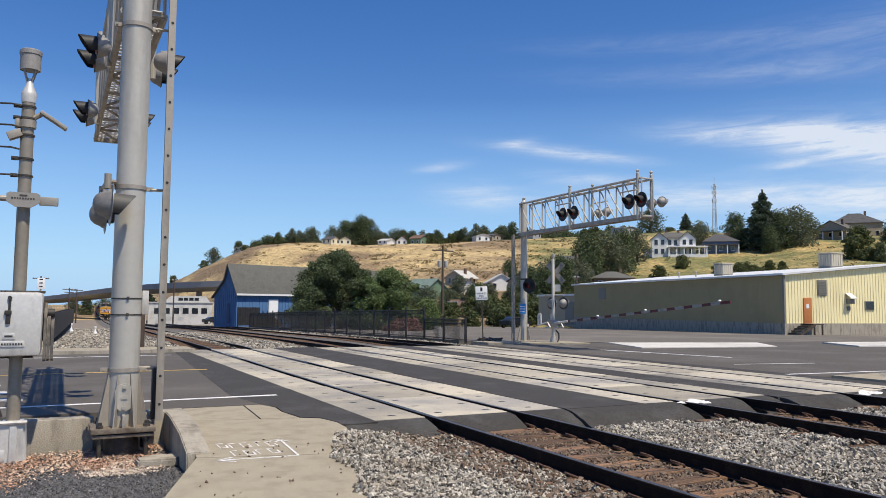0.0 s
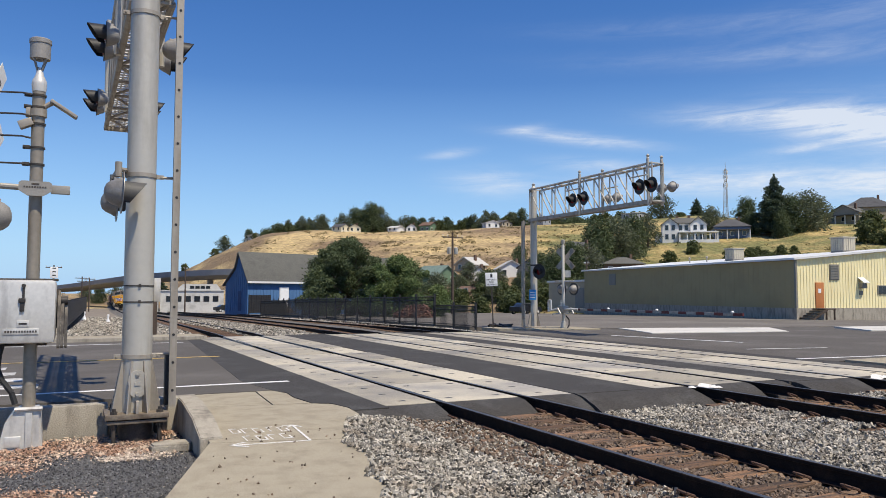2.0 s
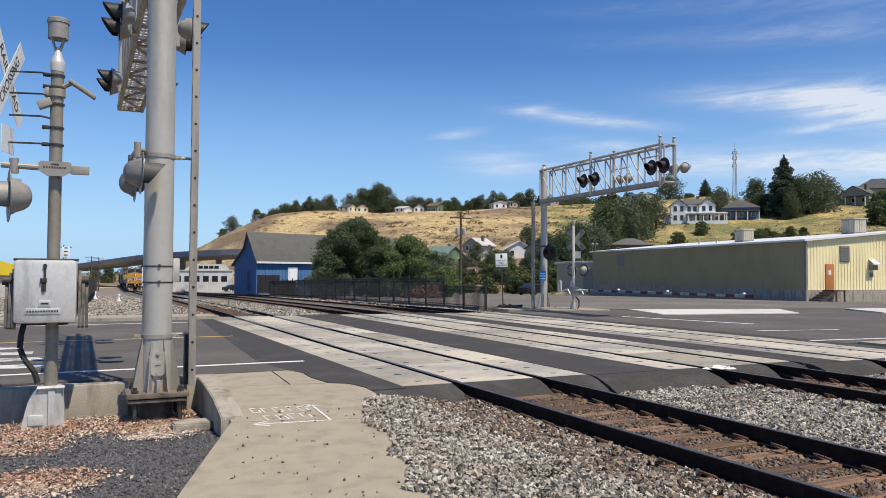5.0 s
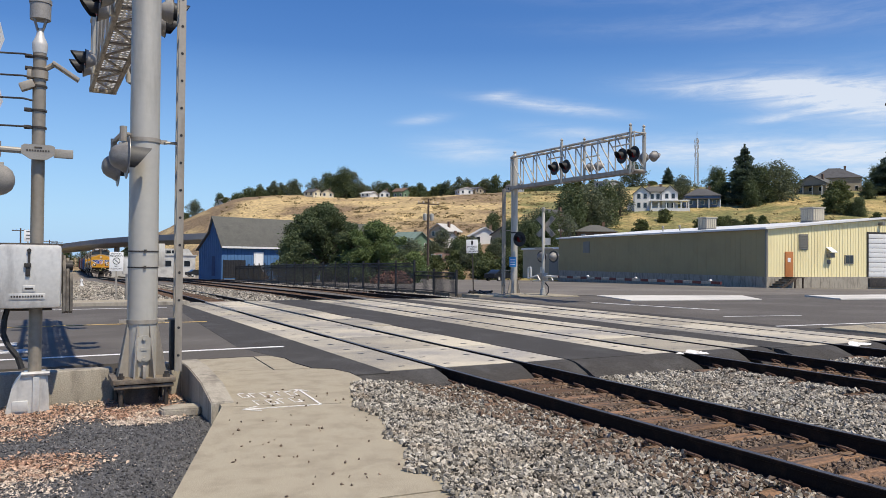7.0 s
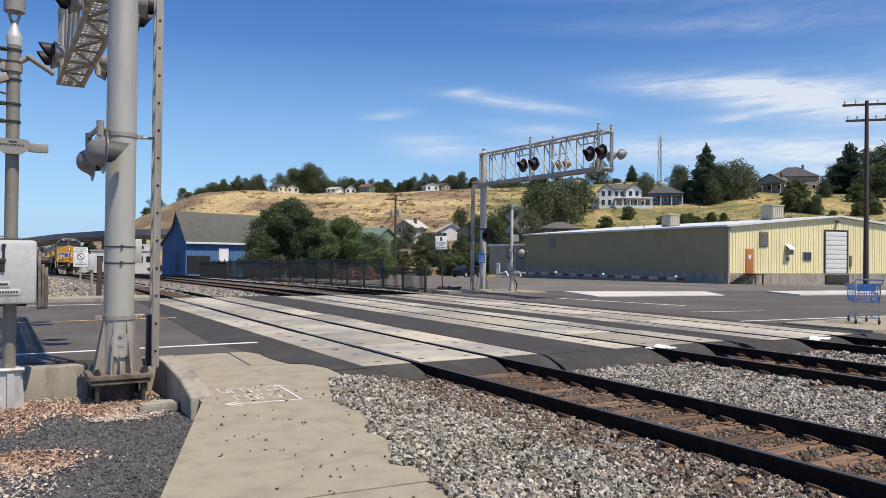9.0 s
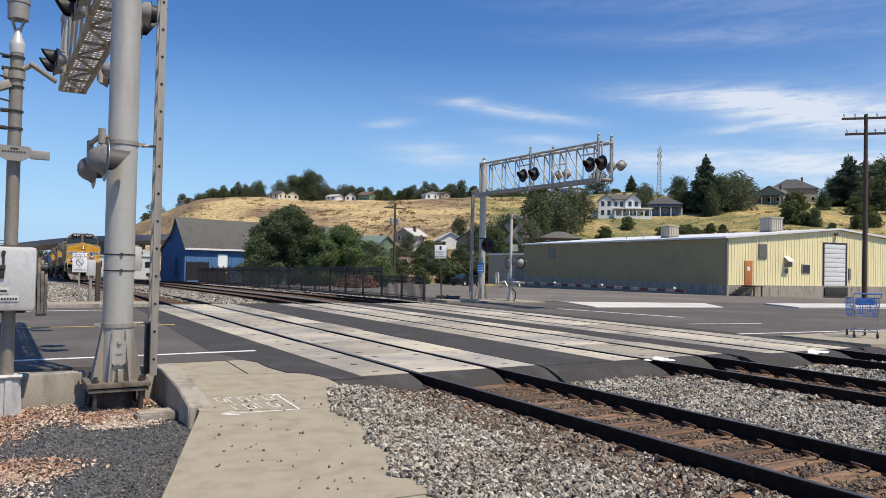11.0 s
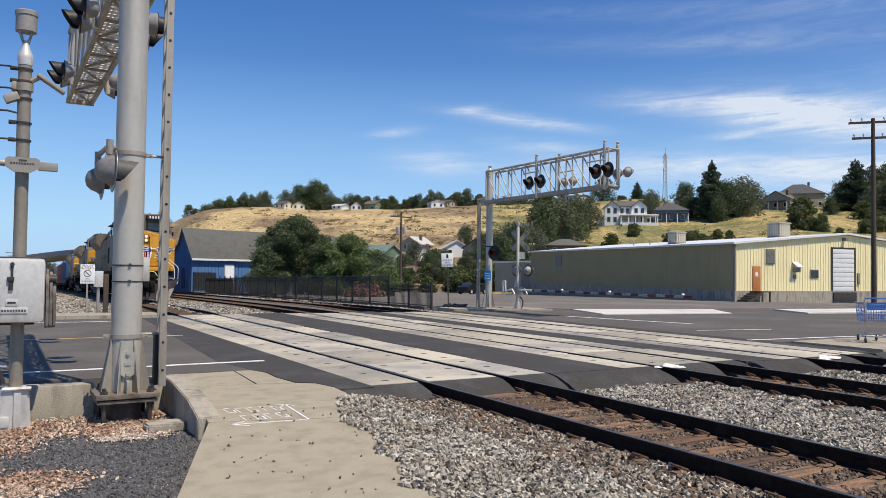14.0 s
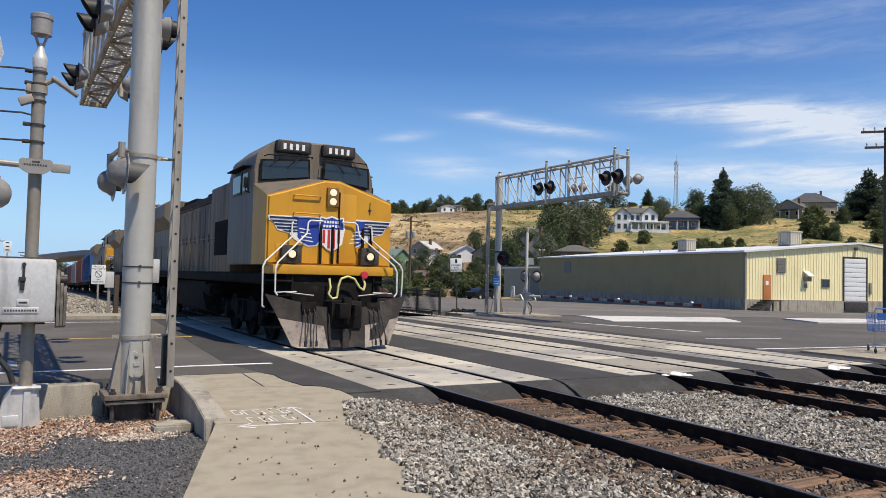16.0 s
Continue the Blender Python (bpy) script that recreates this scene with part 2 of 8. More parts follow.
dark_steel = mat("dark_steel", (0.05, 0.045, 0.042), 0.6, metal=0.3, vary=0.25, scale=6, fine=60, bump=0.15, second=(0.09, 0.075, 0.06))
rubber = mat("rubber", (0.03, 0.03, 0.031), 0.7, vary=0.2, scale=6, fine=60, bump=0.1)
sign_white = mat("sign_white", (0.80, 0.80, 0.79), 0.55, vary=0.04, scale=3, fine=30, bump=0.02)
sign_black = mat("sign_black", (0.02, 0.02, 0.022), 0.6, vary=0.1)
red_lens = mat("red_lens", (0.16, 0.012, 0.014), 0.25, vary=0.1, scale=9, fine=90, bump=0.05)
red_stripe = mat("red_sheeting", (0.115, 0.024, 0.02), 0.5, vary=0.1)
blue_sign = mat("blue_sign", (0.05, 0.28, 0.62), 0.5, vary=0.1)


# ---- mesh helpers ----
def box(bm, x0, x1, y0, y1, z0, z1, m=None, bevel=0.0):
    r = bmesh.ops.create_cube(bm, size=1)
    c = Matrix.Translation(((x0 + x1) / 2, (y0 + y1) / 2, (z0 + z1) / 2)) @ Matrix.Diagonal((abs(x1 - x0), abs(y1 - y0), abs(z1 - z0), 1))
    bmesh.ops.transform(bm, matrix=(m or Matrix()) @ c, verts=r["verts"])
    if bevel:
        edges = list({e for v in r["verts"] for e in v.link_edges})
        bmesh.ops.bevel(bm, geom=edges, offset=bevel, segments=2, profile=0.6, affect="EDGES", clamp_overlap=True)
    return bm


def tube(bm, p0, p1, r0, r1=None, n=12, caps=True):
    p0, p1 = Vector(p0), Vector(p1)
    d = p1 - p0
    r1 = r0 if r1 is None else r1
    m = Matrix.Translation((p0 + p1) / 2) @ d.to_track_quat("Z", "Y").to_matrix().to_4x4()
    bmesh.ops.create_cone(bm, cap_ends=caps, segments=n, radius1=r0, radius2=r1, depth=d.length, matrix=m)
    return bm


def lathe(bm, profile, n=20, m=None):
    """A turned body: profile of (radius, height) about z, then moved by m."""
    m = m or Matrix()
    rings = []
    for r, z in profile:
        if r < 1e-5:
            rings.append([bm.verts.new(m @ Vector((0, 0, z)))])
        else:
            rings.append([bm.verts.new(m @ Vector((r * math.cos(2 * math.pi * i / n), r * math.sin(2 * math.pi * i / n), z))) for i in range(n)])
    for a, b in zip(rings, rings[1:]):
        for i in range(n):
            j = (i + 1) % n
            if len(a) == 1 and len(b) == 1:
                continue
            if len(a) == 1:
                bm.faces.new((a[0], b[i], b[j]))
            elif len(b) == 1:
                bm.faces.new((a[i], a[j], b[0]))
            else:
                bm.faces.new((a[i], a[j], b[j], b[i]))
    for ring in (rings[0], rings[-1]):
        if len(ring) > 2:
            bm.faces.new(ring)
    bmesh.ops.recalc_face_normals(bm, faces=bm.faces[:])
    return bm


def prism(bm, pts, depth, m=None):
    """A flat outline in x, y, raised by depth along z, then moved by m."""
    m = m or Matrix()
    a = [bm.verts.new(m @ Vector((x, y, 0))) for x, y in pts]
    b = [bm.verts.new(m @ Vector((x, y, depth))) for x, y in pts]
    bm.faces.new(a)
    bm.faces.new(b)
    for i in range(len(pts)):
        j = (i + 1) % len(pts)
        bm.faces.new((a[i], a[j], b[j], b[i]))
    bmesh.ops.recalc_face_normals(bm, faces=bm.faces[:])
    return bm


def rod(bm, pts, r, n=6):
    for a, b in zip(pts, pts[1:]):
        tube(bm, a, b, r, n=n)
    return bm


def B():
    return bmesh.new()


def mesh_of(name, bm, material, smooth=35):
    me = bpy.data.meshes.new(name)
    bm.to_mesh(me)
    bm.free()
    for mm in material if isinstance(material, (list, tuple)) else [material]:
        me.materials.append(mm)
    if smooth:
        me.shade_smooth()
        me.set_sharp_from_angle(angle=radians(smooth))
    return me


def part(name, bm, material, parent=None, label="", at=None, smooth=35):
    ob = new(name, mesh_of(name, bm, material, smooth))
    ob.parent = parent
    if at is not None:
        ob.matrix_basis = at
    if label:
        ob["label"] = label
    return ob


def loose(name, bm, material, parent, label=""):
    """Every separate piece of bm becomes a part of its own."""
    left = set(bm.verts)
    while left:
        stack, island = [left.pop()], []
        while stack:
            v = stack.pop()
            island.append(v)
            for e in v.link_edges:
                w = e.other_vert(v)
                if w in left:
                    left.discard(w)
                    stack.append(w)
        ids = {v: i for i, v in enumerate(island)}
        me = bpy.data.meshes.new(name)
        me.from_pydata([v.co[:] for v in island], [], [[ids[v] for v in f.verts] for f in {f for v in island for f in v.link_faces}])
        me.materials.append(material)
        me.shade_smooth()
        me.set_sharp_from_angle(angle=radians(35))
        share(name, me, parent, Matrix(), label)
    bm.free()


def share(name, mesh, parent, at, label=""):
    ob = new(name, mesh)
    ob.parent = parent
    ob.matrix_basis = at
    if label:
        ob["label"] = label
    return ob


def thing(name, at, label, category, group=""):
    ob = new(name)
    ob.empty_display_size = 0.2
    ob.matrix_basis = at if isinstance(at, Matrix) else pose(*at)
    return tagged(ob, label, category, group)


def ground_part(name, bm, material, label, parent=None, smooth=35):
    ob = part(name, bm, material, parent, smooth=smooth)
    return tagged(ob, label, "", "", "structure")


def text_mesh(name, words, size, material, parent, at, depth=0.002, label="", align="CENTER"):
    cu = bpy.data.curves.new(name, "FONT")
    cu.body, cu.size, cu.extrude, cu.align_x, cu.align_y = words, size, depth, align, "CENTER"
    tmp = new(name, cu)
    me = bpy.data.meshes.new_from_object(tmp.evaluated_get(bpy.context.evaluated_depsgraph_get()))
    bpy.data.objects.remove(tmp)
    me.materials.clear()
    me.materials.append(material)
    ob = new(name, me)
    ob.parent, ob.matrix_basis = parent, at
    if label:
        ob["label"] = label
    return ob


def face(x, y, z, ax, up=(0, 0, 1)):
    """A frame on an upright face: local x runs along ax, local y up, local z out of the face."""
    a, u = Vector(ax).normalized(), Vector(up).normalized()
    o = a.cross(u)
    m = Matrix((a, u, o)).transposed().to_4x4()
    m.translation = (x, y, z)
    return m


FLAT = Matrix(((1, 0, 0, 0), (0, 0, 1, 0), (0, 1, 0, 0), (0, 0, 0, 1)))    # outline in x, z; depth along y


def front(y):
    return Matrix.Translation((0, y, 0)) @ FLAT


def loft(bm, outlines):
    """Joins outlines of equal length, given as lists of points, into one closed body."""
    rings = [[bm.verts.new(p) for p in o] for o in outlines]
    for a, b in zip(rings, rings[1:]):
        n = len(a)
        for i in range(n):
            bm.faces.new((a[i], a[(i + 1) % n], b[(i + 1) % n], b[i]))
    bm.faces.new(rings[0])
    bm.faces.new(rings[-1])
    bmesh.ops.recalc_face_normals(bm, faces=bm.faces[:])


# ---- ground, hill ----
def lerp_table(x, xs, ys):
    return float(np.interp(x, xs, ys))


RIDGE_AZ = (-40, 4, 6.5, 8.5, 11.0, 13.2, 16, 21, 27, 33, 39, 45, 51, 57, 62, 70, 90)
RIDGE_H = (0, 3, 15, 23, 30, 34.5, 35, 34.5, 34.5, 37, 37, 38, 34, 33, 32, 28, 10)
FOOT_D = (300, 300, 260, 240, 215, 195, 175, 150, 122, 116, 112, 108, 105, 105, 108, 120, 150)
RIDGE_D = (520, 520, 480, 430, 390, 370, 360, 355, 350, 350, 345, 340, 320, 310, 310, 320, 340)


def drop(x, y):
    """The land falls gently away beyond the crossing."""
    return lerp_table(max(0.0, math.hypot(x, y) if y > 0 else abs(x)), (0, 40, 66, 88, 117, 170, 215, 400), (0, 0, -0.35, -0.75, -1.4, -2.3, -2.8, -3.5))


def ground_z(x, y):
    d = math.hypot(x, y)
    az = math.degrees(math.atan2(x, y))
    z = -0.26 + drop(x, y)
    if -40 < az < 90:
        h, f, r = (lerp_table(az, RIDGE_AZ, t) for t in (RIDGE_H, FOOT_D, RIDGE_D))
        k = (d - f) / (r - f)
        if k > 0:
            if k < 1:
                rise = k * k * (3 - 2 * k) * 0.55 + 0.45 * k
            else:
                rise = 1 + 0.04 * math.sin((k - 1) * 2) - 0.10 * min(1.5, k - 1)
            z += h * rise + (1.2 * noise.noise(Vector((x / 34, y / 34, 0))) + 0.5 * noise.noise(Vector((x / 11, y / 11, 3)))) * min(1, k * 3) * min(1, h / 12)
    return z


def make_ground():
    ds = [0, 4, 8, 14, 22, 32, 44, 58, 74, 90] + list(range(100, 420, 9)) + [430, 460, 500, 560, 650, 800, 1000, 1400, 2000, 2800, 3800]
    azs = list(range(-180, -10, 8)) + [a * 0.75 for a in range(-12, 110)] + list(range(84, 180, 8))
    verts, faces, mats = [(0, 0, -0.26)], [], []
    for d in ds[1:]:
        for a in azs:
            x, y = d * math.sin(radians(a)), d * math.cos(radians(a))
            verts.append((x, y, ground_z(x, y)))
    n = len(azs)
    for i in range(len(ds) - 1):
        for j in range(n):
            k = (j + 1) % n
            if i == 0:
                faces.append((0, 1 + k, 1 + j))
            else:
                a, b = 1 + (i - 1) * n, 1 + i * n
                faces.append((a + j, a + k, b + k, b + j))
            az, d = azs[j], ds[i + 1]
            far = d > lerp_table(az, RIDGE_AZ, FOOT_D) * 0.9
            mats.append(0 if not far else (1 if az < 33 else 2))
    me = bpy.data.meshes.new("ground")
    me.from_pydata(verts, [], faces)
    for mm in (dirt, dry_grass, green_grass):
        me.materials.append(mm)
    me.polygons.foreach_set("material_index", mats)
    me.shade_smooth()
    ob = new("ground", me)
    tagged(ob, "bare gravelly ground rising to a hill of golden dry grass", "ground", "", "structure")


make_ground()

# ---- road, pavements, lot ----
R0, R1 = 13.0, 29.0     # the road's near and far edge
TOP = 0.0


def slab(name, pts, z0, z1, material, label, parent=None):
    bm = B()
    prism(bm, pts, z1 - z0, Matrix.Translation((0, 0, z0)))
    return ground_part(name, bm, material, label, parent)


slab("road", [(-160, R0), (4.7, R0), (4.7, 28.2), (-160, 28.2)], -0.3, TOP, asphalt, "worn grey asphalt street crossing the rail tracks")


def sheet(name, rows, lift, material, label):
    """A surface that follows the land: rows of points of equal length, with a skirt below."""
    bm = B()
    grid = [[bm.verts.new((x, y, drop(x, y) + lift)) for x, y in r] for r in rows]
    for a, b in zip(grid, grid[1:]):
        for i in range(len(a) - 1):
            bm.faces.new((a[i], a[i + 1], b[i + 1], b[i]))
    edge = bmesh.ops.extrude_edge_only(bm, edges=[e for e in bm.edges if e.is_boundary])
    bmesh.ops.translate(bm, verts=[v for v in edge["geom"] if isinstance(v, bmesh.types.BMVert)], vec=(0, 0, -0.4))
    bmesh.ops.recalc_face_normals(bm, faces=bm.faces[:])
    return ground_part(name, bm, material, label)


def span(a, b, n):
    return [a + (b - a) * i / n for i in range(n + 1)]


sheet("road_east", [[(x, y) for x in span(17.1, 130, 24)] for y in span(12.6, 29.2, 4)], -0.004, asphalt, "worn grey asphalt street beyond the tracks")
sheet("pavement_lot", [[(x, y) for x in span(18.3 if y > 29.5 else 24.0, 130, 24)] for y in (27.4, 29.4, 33, 40, 48, 56, 66, 76, 88, 100, 112)], 0.012, lot_asphalt, "faded grey asphalt parking lot")
# fresh black asphalt between and beside the tracks
slab("asphalt_strip", [(3.72, 12.9), (3.86, 12.5), (3.82, 11.94), (3.88, 11.45), (3.9, 11.22), (4.02, 11.16), (4.15, 11.05), (4.2, 10.8), (4.26, 10.55), (4.22, 10.3), (4.78, 10.3), (4.78, 29.6), (4.4, 29.6), (3.5, 14.5)], -0.3, 0.004, asphalt_new, "dark fresh asphalt strip beside the crossing panels")
slab("asphalt_strip", [(8.15, 10.35), (9.83, 10.35), (9.83, 29.8), (8.15, 29.8)], -0.3, 0.003, asphalt_new, "dark fresh asphalt strip between two tracks")
slab("asphalt_strip", [(12.92, 10.1), (13.92, 10.0), (13.92, 29.8), (12.92, 29.8)], -0.3, 0.003, asphalt_new, "dark fresh asphalt strip between two tracks")
slab("asphalt_strip", [(17.0, 9.8), (17.6, 10.6), (17.6, 29.4), (17.0, 29.4)], -0.3, 0.002, asphalt_new, "dark fresh asphalt strip beside the last track")


def marking(x0, y0, x1, y1, w, material, label, z=0.004):
    d = Vector((x1 - x0, y1 - y0, 0)).normalized()
    o = Vector((-d.y, d.x, 0)) * w / 2
    pts = [(x0 + o.x, y0 + o.y), (x0 - o.x, y0 - o.y), (x1 - o.x, y1 - o.y), (x1 + o.x, y1 + o.y)]
    bm = B()
    prism(bm, pts, 0.004, Matrix.Translation((0, 0, z)))
    ground_part("road_marking", bm, material, label)


marking(-60, 13.85, 4.3, 14.15, 0.14, white_paint, "white edge line painted on asphalt")
marking(-60, 20.95, 4.1, 20.45, 0.12, yellow_paint, "faded yellow centre line painted on asphalt")
marking(-60, 25.3, 4.0, 26.7, 0.12, white_paint, "white lane line painted on asphalt")
marking(-60, 20.6, -4.0, 20.6, 0.12, yellow_paint, "faded yellow centre line painted on asphalt")
marking(17.3, 13.4, 24.5, 12.65, 0.13, white_paint, "white edge line painted on asphalt")
marking(19.9, 24.0, 21.2, 18.7, 0.2, white_paint, "slanted white line painted on asphalt")
marking(18.8, 16.4, 21.6, 15.8, 0.09, white_paint, "faint white lane line painted on asphalt")
# pedestrian bars, worn, at the west edge
for k in range(4):
    marking(-1.9, 15.3 + 1.25 * k, 0.1 - 0.25 * k, 15.3 + 1.25 * k, 0.6, worn_white, "worn white crossing bar painted on asphalt")

# far kerb and pavement west of the tracks
slab("pavement_far", [(-60, 28.55), (5.0, 28.55), (5.0, 30.2), (-60, 30.2)], -0.3, 0.10, concrete, "pale concrete pavement on the far side of the street")
slab("kerb_far", [(-60, 28.2), (5.0, 28.2), (5.0, 28.55), (-60, 28.55)], -0.3, 0.112, concrete_old, "weathered concrete kerb")
# white kerb islands and pavement east of the tracks
slab("kerb_island", [(18.2, 30.0), (19.0, 29.5), (21.5, 28.3), (22.6, 28.2), (22.6, 30.6), (21.5, 31.6), (18.2, 31.6)], -0.3, 0.05, concrete, "concrete kerb island under the signal gantry")
slab("pavement_white", [(22.4, 24.5), (29.0, 23.2), (31.3, 26.2), (24.0, 28.6)], -0.3, 0.03, pale_concrete, "pale concrete pavement strip along the lot")
slab("pavement_white", [(33.2, 22.2), (60, 18.0), (60, 20.6), (35.0, 25.4)], -0.3, 0.03, pale_concrete, "pale concrete pavement strip along the lot")
slab("pavement_east", [(18.0, 10.2), (60, 9.0), (60, 12.6), (18.0, 12.6)], -0.3, 0.02, concrete, "concrete pavement east of the tracks")

# the near pavement, in three pieces with open joints
SW = [[(0.55, 4.2), (2.75, 4.2), (2.92, 4.92), (0.83, 5.08)],
      [(0.84, 5.11), (2.93, 4.95), (3.62, 8.28), (2.0, 8.73)],
      [(2.01, 8.76), (3.63, 8.31), (4.2, 10.0), (4.24, 10.55), (4.14, 11.02), (3.9, 11.19), (2.25, 11.54)],
      [(2.25, 11.57), (3.31, 11.34), (3.41, 12.95), (2.25, 12.95)],
      [(3.335, 11.335), (3.88, 11.22), (3.80, 11.94), (3.84, 12.5), (3.7, 12.95), (3.435, 12.95)]]
walkway = tagged(new("sidewalk"), "buff concrete sidewalk of poured slabs ending at the crossing", "sidewalk", "", "structure")
for q in SW:
    bm = B()
    prism(bm, q, 0.25, Matrix.Translation((0, 0, -0.25 + random.uniform(-0.004, 0.003))))
    part("slab", bm, concrete, walkway)
bm = B()
prism(bm, [(0.7, -3), (2.3, -3), (2.64, 4.17), (0.74, 4.17)], 0.25, Matrix.Translation((0, 0, -0.25)))
part("slab", bm, concrete, walkway)

# surveyors' paint on the sidewalk: an arrow with unreadable strokes
paint = tagged(new("painted_arrow"), "white utility-survey arrow sprayed on the sidewalk", "road marking", "", "structure")
bm = B()
for a, b in (((2.18, 8.48), (3.05, 8.40)), ((3.05, 8.40), (3.12, 9.46)), ((2.18, 8.48), (2.36, 8.60)), ((2.18, 8.48), (2.35, 8.35)),
             ((3.12, 9.46), (3.19, 9.28)), ((3.12, 9.46), (3.02, 9.31)), ((3.12, 9.46), (2.99, 9.45))):
    box(bm, 0, (Vector(b) - Vector(a)).length, -0.014, 0.014, 0, 0.004, pose(a[0], a[1], 0.003, 0, 0, math.degrees(math.atan2(b[1] - a[1], b[0] - a[0]))))
part("stroke", bm, chalk, paint)
for cx, cy, hook in ((2.34, 9.34, 1), (2.47, 9.30, 0), (2.60, 9.28, 1), (2.78, 9.30, 0), (2.90, 9.24, 1), (2.40, 8.82, 0), (2.54, 8.80, 1), (2.68, 8.80, 0), (2.82, 8.80, 1)):
    bm = B()
    box(bm, cx, cx + 0.014, cy - 0.15, cy + 0.15, 0.002, 0.005)
    box(bm, cx + 0.02, cx + 0.085, cy + 0.13, cy + 0.15, 0.002, 0.006)
    if hook:
        box(bm, cx + 0.02, cx + 0.085, cy - 0.15, cy - 0.13, 0.002, 0.006)
        box(bm, cx + 0.085, cx + 0.105, cy - 0.15, cy + 0.02, 0.002, 0.006)
    part("letter_bar", bm, chalk, paint)

# retaining kerb behind the masts, and the tapering kerb beside the sidewalk
bm = B()
box(bm, -40, 0.98, 12.0, 12.3, -0.3, 0.06, bevel=0.02)
ground_part("kerb_wall", bm, concrete_old, "low weathered concrete retaining kerb along the street")
bm = B()
box(bm, -12, 1.06, 10.95, 11.2, -0.3, 0.20, bevel=0.02)
ground_part("kerb_wall_inner", bm, concrete_old, "low stained concrete wall behind the signal mast")
bm = B()
box(bm, 1.62, 2.0, 10.95, 11.2, -0.3, 0.235, bevel=0.02)
ground_part("kerb_block", bm, concrete_old, "short concrete wall beside the signal mast")
bm = B()
kp = [(11.2, -0.3), (11.2, 0.235), (10.5, 0.235), (9.6, 0.16), (8.95, 0.02), (8.9, -0.3)]
prism(bm, kp, 0.26, Matrix(((0, 0, 1, 1.93), (1, 0, 0, 0), (0, 1, 0, 0), (0, 0, 0, 1))))
bmesh.ops.bevel(bm, geom=bm.edges[:], offset=0.012, segments=2, affect="EDGES")
ground_part("kerb_taper", bm, concrete_old, "tapering concrete kerb beside the sidewalk")
slab("pit_floor", [(-14, -3), (0.7, -3), (0.55, 4.2), (1.33, 6.6), (2.02, 8.75), (2.0, 11.0), (-14, 11.0)], -0.40, -0.22, chip_ground, "dark crushed-stone surface beside the sidewalk")
bm = B()
prism(bm, [(-14, 11.2), (2.25, 11.2), (2.25, 12.0), (-14, 12.0)], 0.25, Matrix.Translation((0, 0, -0.25)))
ground_part("verge", bm, concrete, "narrow concrete verge behind the wall")

# ---- tracks ----
T1, T2, T3 = 6.435, 11.40, 15.42
GAUGE = 0.752


def track_x(x0, y):
    """The tracks run straight over the crossing and bend a little to the east far away."""
    return x0 + 0.015 * (math.sqrt((y - 26) ** 2 + 80) + (y - 26))


def track_z(y):
    return drop(0.0, max(0.0, y))


RAIL_PROFILE = [(-0.066, -0.172), (0.066, -0.172), (0.066, -0.162), (0.012, -0.145), (0.009, -0.045), (0.035, -0.035), (0.036, -0.006), (0.03, 0.0),
                (-0.03, 0.0), (-0.036, -0.006), (-0.035, -0.035), (-0.009, -0.045), (-0.012, -0.145), (-0.066, -0.162)]


def rail(x0, y0, y1, label, shiny=True):
    ys = [y0]
    while ys[-1] < y1:
        ys.append(min(y1, ys[-1] + (8 if ys[-1] > 28 else 60)))
    if y0 < 32 < y1:
        ys = sorted(set(ys) | {32})
    bm = B()
    rings = []
    for y in ys:
        cx, cz = track_x(x0, y), track_z(y)
        rings.append([bm.verts.new((cx + a, y, cz + b)) for a, b in RAIL_PROFILE])
    n = len(RAIL_PROFILE)
    for a, b in zip(rings, rings[1:]):
        for i in range(n):
            j = (i + 1) % n
            f = bm.faces.new((a[i], a[j], b[j], b[i]))
            f.material_index = 1 if shiny and i == 7 else (2 if i in (0, 1, 13) else 0)
    bm.faces.new(rings[0])
    bm.faces.new(rings[-1])
    bmesh.ops.recalc_face_normals(bm, faces=bm.faces[:])
    ob = part("rail", bm, [rail_web, rail_top, rail_rust], smooth=30)
    return tagged(ob, label, "", "", "structure")


for tx, y0 in ((T1, -40), (T2, -40), (T3, -40)):
    for s in (-1, 1):
        rail(tx + s * GAUGE, y0, 330, "dark steel rail with a polished head")


def bed(x0, hw, y0, y1, name):
    ys = list(np.arange(y0, y1 + 1, 12.0))
    bm = B()
    prev = None
    for y in ys:
        cx, cz = track_x(x0, y), track_z(y)
        row = [bm.verts.new((cx + dx, y, cz + dz)) for dx, dz in ((-hw - 0.7, -0.34), (-hw, -0.215), (-0.9, -0.2), (0.9, -0.2), (hw, -0.215), (hw + 0.7, -0.34))]
        if prev:
            for i in range(5):
                bm.faces.new((prev[i], prev[i + 1], row[i + 1], row[i]))
        prev = row
    ground_part(name, bm, ballast_shaded_bed, "bed of grey crushed-stone ballast under the rails")


for tx, name in ((T1, "ballast_bed_1"), (T2, "ballast_bed_2"), (T3, "ballast_bed_3")):
    bed(tx, 2.3, -40, 10.6, name)
    bed(tx, 2.3, 29.4, 335, name + "_far")

# ties as things' pieces: near ones single, the rest joined
tie_bm = B()
box(tie_bm, -1.28, 1.28, -0.115, 0.115, -0.18, 0.0, bevel=0.012)
tie_mesh = mesh_of("tie", tie_bm, tie_wood)
clip_bm = B()
rod(clip_bm, [(-0.07, -0.06, 0.02), (0.0, -0.07, 0.06), (0.06, -0.055, 0.085), (0.08, 0.0, 0.09), (0.06, 0.055, 0.08), (-0.02, 0.07, 0.05), (-0.06, 0.04, 0.02)], 0.013, 6)
clip_mesh = mesh_of("rail_clip", clip_bm, rail_rust)
plate_bm = B()
